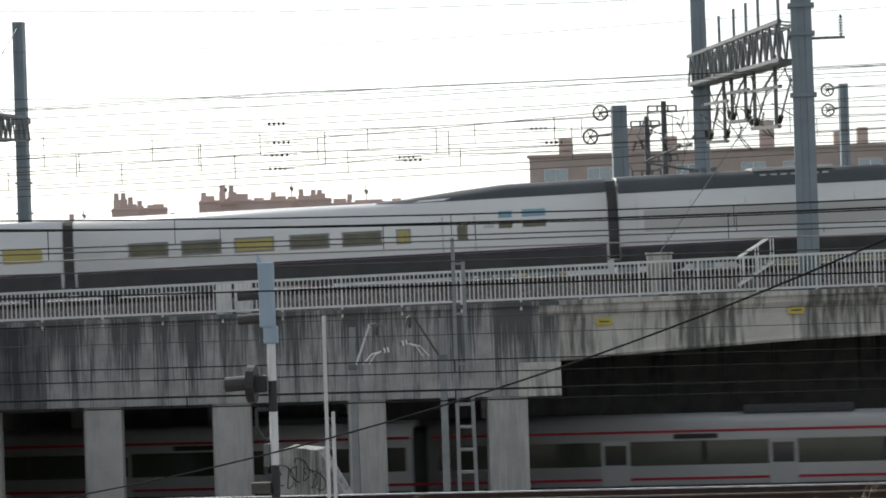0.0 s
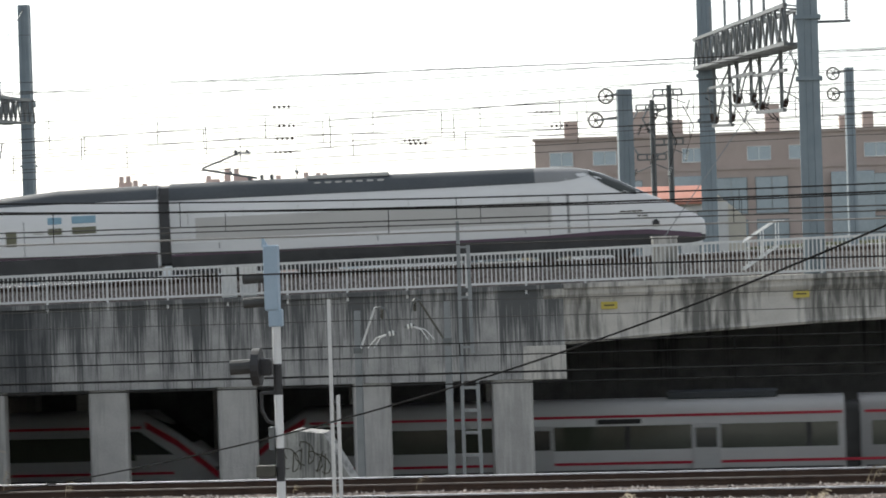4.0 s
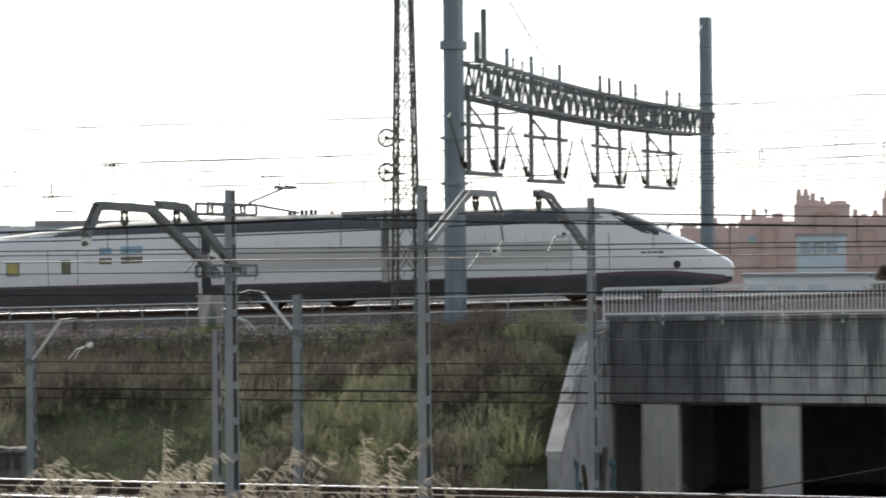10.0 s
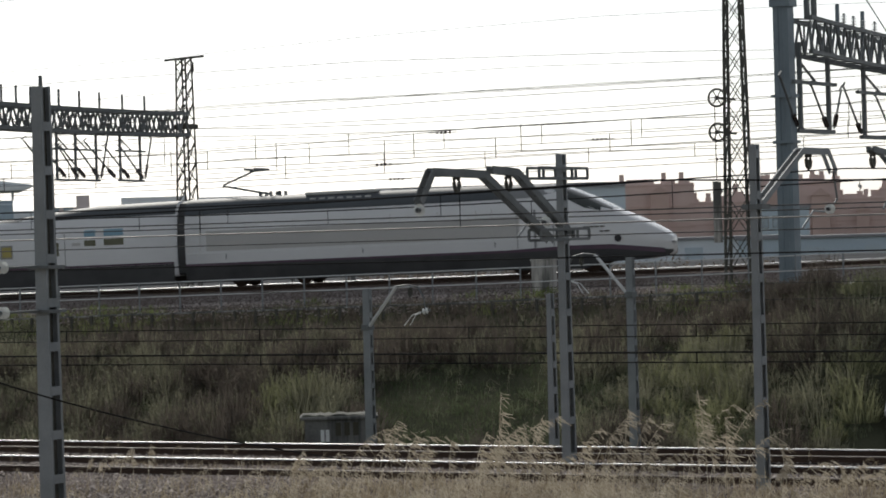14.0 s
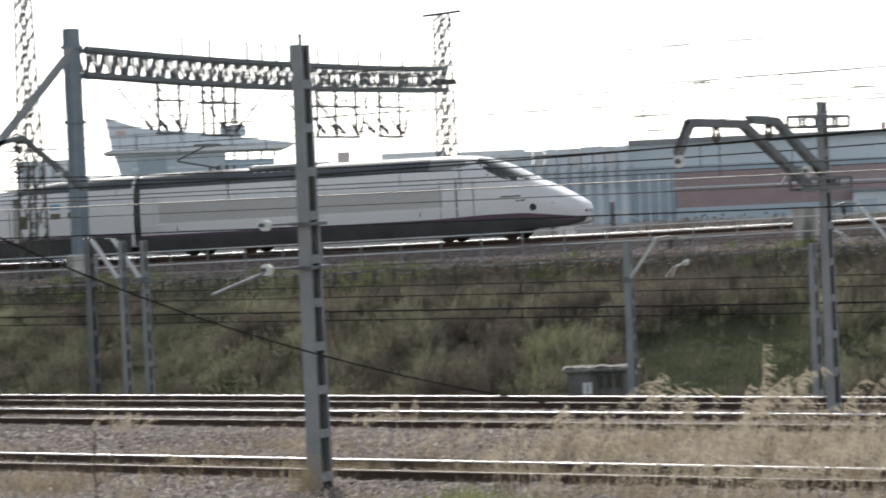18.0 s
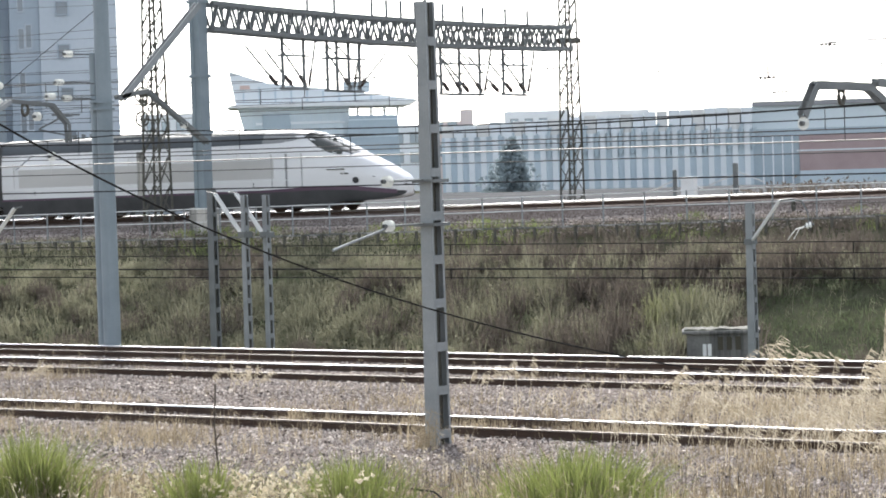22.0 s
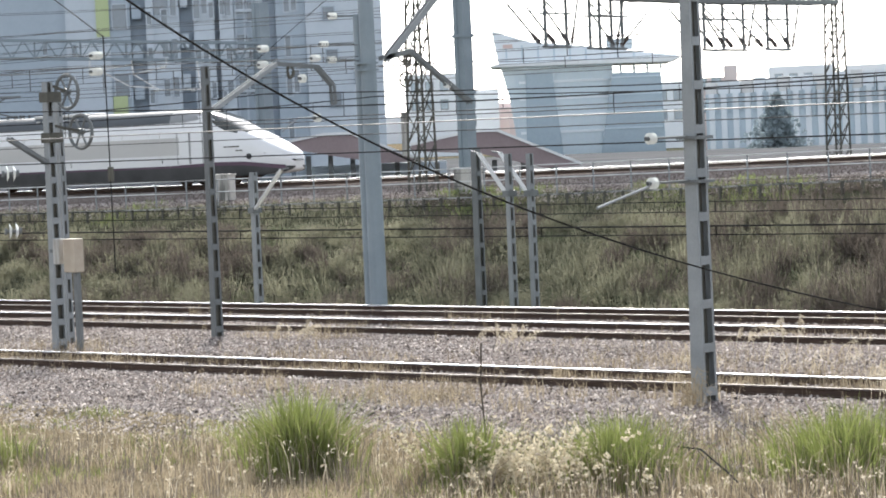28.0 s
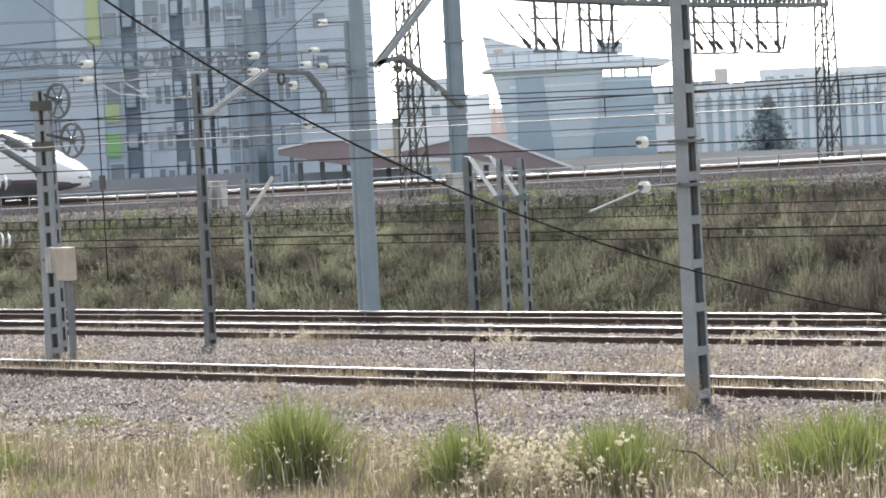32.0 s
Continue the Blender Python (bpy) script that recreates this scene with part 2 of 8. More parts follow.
def strut(name, parent, a, b, w, material):
    """A bar of its own between two points; all struts of one material share a mesh."""
    a, b = Vector(a), Vector(b)
    if material.name not in UNIT_BARS:
        me = bpy.data.meshes.new("strut")
        bm = box(bmesh.new(), -0.5, 0.5, -0.5, 0.5, 0, 1)
        bm.to_mesh(me)
        bm.free()
        me.materials.append(material)
        UNIT_BARS[material.name] = me
    o = new(name, UNIT_BARS[material.name])
    o.parent = parent
    d = b - a
    o.matrix_basis = Matrix.Translation(a) @ d.to_track_quat("Z", "Y").to_matrix().to_4x4() @ Matrix.Diagonal((w, w, d.length, 1))
    return o


def loft(bm, rings, close=True, caps=True):
    """Skins a row of point rings."""
    vs = [[bm.verts.new(p) for p in ring] for ring in rings]
    n = len(vs[0])
    for a, b in zip(vs, vs[1:]):
        for i in range(n if close else n - 1):
            j = (i + 1) % n
            bm.faces.new((a[i], a[j], b[j], b[i]))
    if caps and close:
        bm.faces.new(vs[0][::-1])
        bm.faces.new(vs[-1])
    return bm


def prism(bm, profile, y0, y1):
    """An outline in x, z pushed from y0 to y1."""
    return loft(bm, [[(x, y0, z) for x, z in profile], [(x, y1, z) for x, z in profile]])


def B():
    return bmesh.new()


# ---- the plan: x along the near tracks, the high line turned 9 degrees ----
TURN = 9.0
E_S, E_N = Vector((math.cos(radians(TURN)), math.sin(radians(TURN)))), Vector((-math.sin(radians(TURN)), math.cos(radians(TURN))))
HIGH = 111.1


def W(s, n, z=0.0):
    """World place s metres along the high line, n metres beyond its track, at height z."""
    p = E_S * s + E_N * (HIGH + n)
    return Vector((p.x, p.y, z))


def hp(s, n, z, rz=0.0):
    p = W(s, n, z)
    return pose(p.x, p.y, p.z, 0, 0, TURN + rz)


def polar(az, r, z=0.0):
    return Vector((r * math.sin(radians(az)), r * math.cos(radians(az)), z))


def rail_z(s):
    s = max(-115, min(60, s))
    return 3.35 + 0.0235 * s + 9.5e-5 * s * s


def track_z(s):
    """Top of the rails of the high line."""
    return rail_z(s) + 0.36 - 0.22 * smooth01((s + 5) / 26)


def deck_z(s):
    return 2.74 + 0.0085 * (s + 14.8)


ABUT, BRIDGE_END, TRENCH = -15.5, 62.0, -6.7


def smooth01(x):
    x = max(0.0, min(1.0, x))
    return x * x * (3 - 2 * x)


def ground_z(s, n):
    p = W(s, n)
    near = 1 - smooth01((p.y - 58.6) / 9.0)
    far = smooth01((n - 90) / 160)
    bank = rail_z(s) - 0.75
    if ABUT <= s <= BRIDGE_END:
        low = TRENCH + (bank - TRENCH) * smooth01((n - 34.2) / 0.2)
    else:
        k = smooth01((s + 25) / 8) if s < ABUT else 0.0
        low = max(TRENCH, bank + 0.42 * (1 - k) + (0.39 + 0.15 * k) * min(0.0, n + 5.6 + 5.6 * k))
    low = low * (1 - far) + 0.0 * far
    z = low * (1 - near) - 0.75 * smooth01((p.y - 53) / 4) * near
    if near > 0.99:
        z -= 0.32 if p.y > 34.5 else 0.05
        z += 0.12 * noise.noise(Vector((p.x * 0.25, p.y * 0.4, 0.3))) * (1 if p.y < 37 else 0.3)
    return z


def build_ground():
    def steps(stops):
        out = []
        for (a, st), (b, _) in zip(stops, stops[1:]):
            k = max(1, round((b - a) / st))
            out += [a + (b - a) * i / k for i in range(k)]
        return out + [stops[-1][0]]
    ss = steps([(-4000, 700), (-500, 80), (-130, 2.2), (ABUT - 0.05, 0.05), (ABUT, 1.6), (40, 11), (BRIDGE_END, 0.05), (BRIDGE_END + 0.05, 60), (600, 700), (4000, 1)])
    ns = steps([(-900, 200), (-140, 10), (-92, 1.3), (-44, 1.0), (-4, 3), (34.2, 0.1), (34.4, 6), (90, 30), (300, 120), (900, 500), (4500, 1)])
    bm = B()
    rows = []
    for n in ns:
        rows.append([bm.verts.new(W(s, n, ground_z(s, n))) for s in ss])
    for a, b in zip(rows, rows[1:]):
        for i in range(len(ss) - 1):
            bm.faces.new((a[i], a[i + 1], b[i + 1], b[i]))
    g = part("ground", bm, SOIL, None, "dry grassy ground falling into a railway cutting", True)
    g.data.materials.append(BANK_SOIL)
    g.data.materials.append(BALLAST)
    g.data.materials.append(BOUNCE_GRAVEL)
    g.data.materials.append(YARD)
    for f in g.data.polygons:
        c = f.center
        s, n = c.x * E_S.x + c.y * E_S.y, c.x * E_N.x + c.y * E_N.y - HIGH
        if c.y > 60 and c.length < 400:
            f.material_index = 1
            # stone shoulder of the high line, and the track bed below the viaduct
            if -6.4 < n < 160 and s < ABUT:
                f.material_index = 2 if n < 20 else 4
            # unseen floor: pale on the right to bounce light, dark left for shade
            if ABUT < s < BRIDGE_END and -40 < n < 34:
                f.material_index = 3 if s > 9 else 2
    tagged(g, "", "ground", "", "structure")


build_ground()


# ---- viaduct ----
# stained end beam; elsewhere under the deck the dark tone stands for shade
CONC_BLACK = streaked("stained_and_shade_dark_concrete", (0.085, 0.088, 0.09), (0.18, 0.18, 0.175), (0.035, 0.038, 0.04), 0.9, 0.85, 0.05)
PANEL_TEAL = surface("faded_teal_spray", (0.05, 0.12, 0.14), (0.09, 0.18, 0.2), 3, 0.8)
def build_viaduct():
    v = thing("viaduct", hp(0, -4.6, 0), "long grey concrete railway viaduct with streaked water stains", "viaduct", "", "structure")
    n_deep = 38.0
    # the deep edge beam over the row of columns, cast in lengths
    cuts = [ABUT, -11.0, -5.2, 0.1, 8.85]
    for a, b in zip(cuts, cuts[1:]):
        bm = B()
        loft(bm, [[(x, y, z) for y, z in ((0, -0.53 - (x + 15) * 0.007), (0.9, -0.53 - (x + 15) * 0.007), (0.9, deck_z(x) - 0.16), (0, deck_z(x) - 0.16))] for x in (a, b - 0.02)])
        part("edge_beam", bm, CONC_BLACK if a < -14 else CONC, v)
        bm = B()
        loft(bm, [[(x, y, z) for y, z in ((-0.14, deck_z(x) - 0.15), (0.9, deck_z(x) - 0.15), (0.9, deck_z(x) + 0.02), (-0.14, deck_z(x) + 0.02))] for x in (a, b)])
        part("coping", bm, CONC, v)
    # haunched girder of the wide span
    for a, b in ((8.05, 24.0), (24.0, BRIDGE_END)):
        bm = B()
        rings = []
        for i in range(13):
            x = a + (b - a) * i / 12
            lo = 0.6 + 0.62 * math.sin(min(1, (x - 8.85) / 16) * math.pi / 2) if x > 8.85 else 0.6
            dz = deck_z(x)
            rings.append([(x, 0.22, lo), (x, 0.9, lo), (x, 0.9, dz - 0.15), (x, -0.12, dz - 0.15), (x, -0.12, dz - 0.4), (x, -0.04, dz - 0.5), (x, 0.08, dz - 0.62), (x, 0.14, dz - 0.8), (x, 0.16, lo + 0.22), (x, 0.1, lo + 0.1)])
        loft(bm, rings)
        part("girder", bm, CONC_PALE, v)
        bm = B()
        loft(bm, [[(x, y, z) for y, z in ((-0.3, deck_z(x) - 0.15), (0.9, deck_z(x) - 0.15), (0.9, deck_z(x) + 0.03), (-0.3, deck_z(x) + 0.03))] for x in (a + 0.8, b)])
        part("coping", bm, CONC_PALE, v)
    # bearing block at the end of the deep beam
    bm = box(B(), 7.2, 8.87, -0.06, 0.95, -0.72, 0.6, 0.03)
    part("bearing_block", bm, CONC_PALE, v)
    # unseen crosshead and inner girders below the deck, added to block stray light
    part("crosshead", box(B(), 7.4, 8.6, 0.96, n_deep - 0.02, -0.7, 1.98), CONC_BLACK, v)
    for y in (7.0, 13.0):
        part("light_stop_girder", box(B(), ABUT + 0.02, 7.38, y, y + 0.8, -0.95 - 0.02 * y, 1.83), CONC_BLACK, v)
    # columns
    for k, (a, b) in enumerate(((-14.32, -12.87), (-9.65, -8.16), (-4.69, -3.17), (0.55, 2.04), (5.98, 7.56))):
        bm = box(B(), a, b, 0.12, 1.5, TRENCH - 0.3, -0.55, 0.12)
        part("column", bm, CONC_COL, v)
    for n in (25.0,):
        for k in range(4):
            x = -12.5 + 6.5 * k
            bm = box(B(), x, x + 1.2, n, n + 1.2, TRENCH - 0.3, 1.6, 0.1)
            part("column", bm, CONC_COL, v)
    # two side-by-side decks over the wide span; unseen gap between, added for light
    # left slab coloured darker than the right, for the shade below it
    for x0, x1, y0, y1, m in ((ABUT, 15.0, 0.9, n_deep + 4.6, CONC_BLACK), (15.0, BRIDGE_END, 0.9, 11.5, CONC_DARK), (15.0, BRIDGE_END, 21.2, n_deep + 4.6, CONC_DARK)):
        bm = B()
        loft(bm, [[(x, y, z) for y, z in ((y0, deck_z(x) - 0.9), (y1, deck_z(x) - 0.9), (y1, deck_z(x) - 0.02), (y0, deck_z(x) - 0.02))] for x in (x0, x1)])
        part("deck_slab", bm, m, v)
    # back wall added to close off light; its dark tone stands for shade
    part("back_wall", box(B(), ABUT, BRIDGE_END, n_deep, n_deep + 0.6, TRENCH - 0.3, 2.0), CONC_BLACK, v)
    part("abutment", box(B(), ABUT - 1.0, ABUT + 0.0, 0.35, n_deep + 4.6, TRENCH - 0.5, 2.6), CONC_COL, v)
    part("end_wall", box(B(), BRIDGE_END, BRIDGE_END + 1.0, 0.35, n_deep + 4.6, TRENCH - 0.5, 2.6), CONC_DARK, v)
    # sloping wing wall that holds the bank
    part("wing_post", box(B(), ABUT - 0.12, ABUT, -0.05, 0.5, -0.65, 2.2), WHITE_RAILING, v, "pale edge strip")
    top = ((0.3, 2.25, -15.95), (-7.6, 2.25, -15.5), (-10.1, 0.92, -15.5), (-14.8, -1.62, -15.5))
    bm = loft(B(), [[(x + dx, y, z) for dx, z in ((0, zt), (0.43, zt), (0.43, -7), (0, -7))] for y, zt, x in top])
    ww = part("wing_wall", bm, CONC, v)
    bm = loft(B(), [[(x + dx, y, z) for dx, z in ((-0.06, zt), (0.5, zt), (0.5, zt + 0.17), (-0.06, zt + 0.17))] for y, zt, x in top[1:]])
    part("wing_coping", bm, CONC, v)
    rnd = random.Random(6)
    for k in range(7):
        y, z = -12.6 + 1.5 * k + rnd.random(), -4.2 + 1.6 * rnd.random()
        bm = tube(B(), [(-15.05, y + 0.5 * math.sin(i * 0.9 + k), z + 0.9 * math.cos(i * 0.7 + 2 * k)) for i in range(7)], 0.09, 4)
        part("scrawl", bm, INK if k % 3 else PANEL_TEAL, ww, "faded painted scrawl")
    # warning plates with small unreadable print
    for x, z in ((10.61, 2.08), (18.12, 2.28)):
        p = part("warning_plate", box(B(), x - 0.32, x + 0.32, -0.03, 0.0, z - 0.14, z + 0.14, 0.01), YELLOW, v, "yellow warning plate")
        part("print_bar", box(B(), x - 0.2, x + 0.2, -0.045, -0.031, z - 0.02, z + 0.03), INK, p)
    return v


build_viaduct()


def build_railing():
    r = thing("railing", hp(0, -4.62, 0), "white painted steel railing of upright bars on the viaduct edge", "railing")
    a, b = ABUT - 0.2, 30.0
    base = lambda s: deck_z(s) + 0.1
    top = lambda s: 3.87 + 0.0168 * (s + 14.8)
    proto = None
    k = 0
    s = a
    while s < b:
        h = top(s) - base(s) - 0.08
        if k % 14 == 0:
            bm = box(B(), s - 0.04, s + 0.04, -0.05, 0.05, deck_z(s) - 0.3, top(s))
            part("post", bm, WHITE_RAILING, r)
        elif proto is None:
            proto = part("baluster", box(B(), -0.024, 0.024, -0.012, 0.012, 0, 1), WHITE_RAILING, r)
            proto.matrix_basis = Matrix.Translation((s, 0, base(s) + 0.06)) @ Matrix.Diagonal((1, 1, h, 1))
        else:
            again(proto, Matrix.Translation((s, 0, base(s) + 0.06)) @ Matrix.Diagonal((1, 1, h, 1)))
        s += 0.165
        k += 1
    for name, f, w in (("top_rail", lambda s: top(s) - 0.04, 0.1), ("bottom_rail", lambda s: base(s), 0.09)):
        bm = B()
        loft(bm, [[(x, y, f(x) + z) for y, z in ((-0.04, 0), (0.04, 0), (0.04, w), (-0.04, w))] for x in (a, 8.0, b)])
        part(name, bm, WHITE_RAILING, r)


build_railing()


# ---- tracks ----
RAIL_PROFILE = ((-0.07, 0), (0.07, 0), (0.07, 0.02), (0.012, 0.035), (0.012, 0.115), (0.036, 0.13), (0.036, 0.168), (-0.036, 0.168), (-0.036, 0.13), (-0.012, 0.115), (-0.012, 0.035), (-0.07, 0.02))


def add_rail(parent, x0, x1, y, z, top_mat, zf=None):
    bm = B()
    xs = [x0, x1] if zf is None else [x0 + (x1 - x0) * i / 30 for i in range(31)]
    loft(bm, [[(x, y + a, (zf(x) if zf else z) + c) for a, c in RAIL_PROFILE] for x in xs])
    rl = part("rail", bm, RUST, parent)
    bm = B()
    loft(bm, [[(x, y + a, (zf(x) if zf else z) + c) for a, c in ((-0.038, 0.148), (0.036, 0.16), (0.03, 0.17), (0.0, 0.176), (-0.018, 0.174), (-0.032, 0.165))] for x in xs])
    part("running_surface", bm, top_mat, rl, "worn shiny rail head")


def near_track(y_far, y_near, label, dull_near=False, dull_far=False):
    tr = thing("railway_track", pose(0, 0, 0), label, "railway track", "near tracks")
    add_rail(tr, -110, 60, y_far, -0.17, RAILDULL if dull_far else RAILTOP)
    add_rail(tr, -110, 60, y_near, -0.17, RAILDULL if dull_near else RAILTOP)
    yc = (y_far + y_near) / 2
    first = None
    for i in range(150):
        x = -80 + i * 0.6
        if first is None:
            first = part("sleeper", box(B(), -0.13, 0.13, -1.3, 1.3, -0.14, 0.0, 0.02), SLEEPER, tr)
            first.matrix_basis = pose(x, yc, -0.165)
        else:
            again(first, pose(x, yc, -0.165))
    return tr


NEAR_Y = {"A": (56.76, 55.09), "B": (52.75, 50.36), "D": (42.98, 41.25)}
near_track(*NEAR_Y["A"], "straight broad-gauge track with one bright rail", True)
near_track(*NEAR_Y["B"], "straight broad-gauge track with bright worn rails on ballast", True)
near_track(*NEAR_Y["D"], "straight broad-gauge track with grass growing between its rails", True)


def ballast_bed(y0, y1, top, label):
    bm = B()
    rows = []
    ys = [y0, y0 + (0.9 if y0 > 40 else 2.6)] + [y0 + 0.9 + (y1 - y0 - 1.8) * i / 6 for i in range(1, 6)] + [y1 - 0.9, y1]
    for k in range(221):
        x = -110 + k * 170 / 220
        rows.append([bm.verts.new((x, y, (-0.42 if y in (y0, y1) else top) + 0.05 * noise.noise(Vector((x * 0.9, y * 1.3, 2))))) for y in ys])
    for a, b in zip(rows, rows[1:]):
        for i in range(len(ys) - 1):
            bm.faces.new((a[i], b[i], b[i + 1], a[i + 1]))
    tagged(part("ballast_bed", bm, BALLAST, None, label, True), "", "ballast", "", "structure")


ballast_bed(33.6, 47.5, -0.17, "grey and pink crushed stone ballast")
ballast_bed(46.9, 58.9, -0.15, "grey and pink crushed stone ballast between tracks")


def high_tracks():
    for n in (0.0, 4.7):
        tr = thing("railway_track", hp(0, n, 0), "standard-gauge track on the high line", "railway track", "high line tracks")
        for y in (-0.7175, 0.7175):
            add_rail(tr, -160, 60, y, 0, RAILTOP if n else RAILDULL, lambda x: track_z(x) - 0.17)
        bm = B()
        loft(bm, [[(x, y, z) for y, z in ((-2.9, track_z(x) - 1.3), (2.1, track_z(x) - 1.3), (2.1, track_z(x) - 0.2), (-1.7, track_z(x) - 0.2))] for x in [-160 + 220 * i / 30 for i in range(31)]])
        part("ballast", bm, BALLAST, tr)
    tr = thing("railway_track", pose(0, 127, TRENCH), "broad-gauge track in the cutting below the viaduct", "railway track")
    for y in (-0.834, 0.834):
        add_rail(tr, -60, 110, y, 0.0, RAILDULL)


high_tracks()


# ---- trains ----
TRAIN_WHITE = surface("white_train_paint", (0.66, 0.66, 0.655), (0.75, 0.75, 0.745), 0.6, 0.24, 0.0, 0.0, 8, stretch=(0.3, 1, 1), spec=0.6)
TRAIN_GREY = surface("warm_grey_train_panel", (0.43, 0.42, 0.40), (0.51, 0.50, 0.475), 0.8, 0.4, 0, 0.02, 30, stretch=(0.4, 1, 1))
TRAIN_DARK = surface("charcoal_train_roof", (0.055, 0.063, 0.07), (0.095, 0.105, 0.113), 0.8, 0.55, 0, 0.02, 20, stretch=(0.4, 1, 1), spec=0.35)
TRAIN_CAP = surface("grey_cab_roof_paint", (0.2, 0.205, 0.205), (0.27, 0.275, 0.275), 0.8, 0.5, 0, 0.02, 20)
TRAIN_BLACK = surface("dusty_black_underframe", (0.02, 0.021, 0.022), (0.052, 0.052, 0.052), 1.2, 0.6)
PURPLE = surface("purple_stripe", (0.055, 0.028, 0.048), (0.085, 0.042, 0.07), 2, 0.4)
TRAIN_GLASS = glass_like("dark_train_window", (0.03, 0.035, 0.03))
# yellow stands for the interior light seen through the glass
WINDOW_YELLOW = surface("yellow_lit_window", (0.35, 0.29, 0.08), (0.5, 0.42, 0.13), 1.5, 0.25, 0, 0)
WINDOW_OLIVE = surface("olive_tinted_window", (0.09, 0.09, 0.05), (0.15, 0.15, 0.10), 1.5, 0.15, 0, 0)
WINDOW_BLUE = surface("pale_blue_window_film", (0.18, 0.33, 0.44), (0.24, 0.4, 0.5), 1.5, 0.2, 0, 0)
CIV_WHITE = surface("white_commuter_paint", (0.50, 0.50, 0.50), (0.58, 0.58, 0.58), 0.6, 0.3, 0, 0, 8, stretch=(0.3, 1, 1))
GREEN_GLASS = glass_like("greenish_train_window", (0.05, 0.058, 0.042))
LINE = surface("dark_panel_joint", (0.20, 0.20, 0.20), (0.28, 0.28, 0.28), 2, 0.7, 0, 0)
RED = surface("red_train_stripe", (0.42, 0.01, 0.035), (0.5, 0.02, 0.05), 2, 0.35, 0, 0)

HALF = 1.41


def side_ring(x, h, half, low, shoulder=2.5, belly=0.75):
    """One cross-section of a train body, from the near skirt over the roof to the far skirt."""
    pts = []
    left = [(0.88, low), (0.945, low + (belly - low) * 0.6), (0.975, belly + 0.3), (1.0, max(1.45, belly + 0.5) if shoulder > 1.7 else belly + 0.4), (0.985, shoulder * 0.9), (0.955, shoulder)]
    top = [(0.90, shoulder + (h - shoulder) * 0.42), (0.80, shoulder + (h - shoulder) * 0.72), (0.62, shoulder + (h - shoulder) * 0.93), (0.3, h)]
    for f, z in left + top:
        pts.append((x, -half * f, z))
    for f, z in reversed(left + top):
        pts.append((x, half * f, z))
    return pts


def bogie(parent, x, name="bogie"):
    bm = B()
    for y in (-1.15, 1.15):
        box(bm, x - 1.6, x + 1.6, y - 0.08, y + 0.08, 0.42, 0.68)
        box(bm, x - 0.35, x + 0.35, y - 0.12, y + 0.12, 0.3, 0.85)
    b = part(name, bm, TRAIN_BLACK, parent)
    for dx in (-1.5, 1.5):
        bm = B()
        for y in (-0.75, 0.75):
            bar(bm, (x + dx, y - 0.07, 0.46), (x + dx, y + 0.07, 0.46), 0.92, n=18)
        bar(bm, (x + dx, -0.8, 0.46), (x + dx, 0.8, 0.46), 0.16, n=8)
        part("wheelset", bm, RUST, b)


def flush(parent, name, x0, x1, z0, z1, mat, y=HALF, lip=0.008, label="", bevel=0.0, tilt=0.0):
    """A flat panel let into the near and the far side of a body."""
    out = []
    for sgn in (-1, 1):
        bm = B()
        ya, yb = sorted((sgn * (y - 0.03), sgn * (y + lip)))
        box(bm, x0, x1, ya, yb, z0, z1, bevel)
        out.append(part(name, bm, mat, parent, label))
    return out


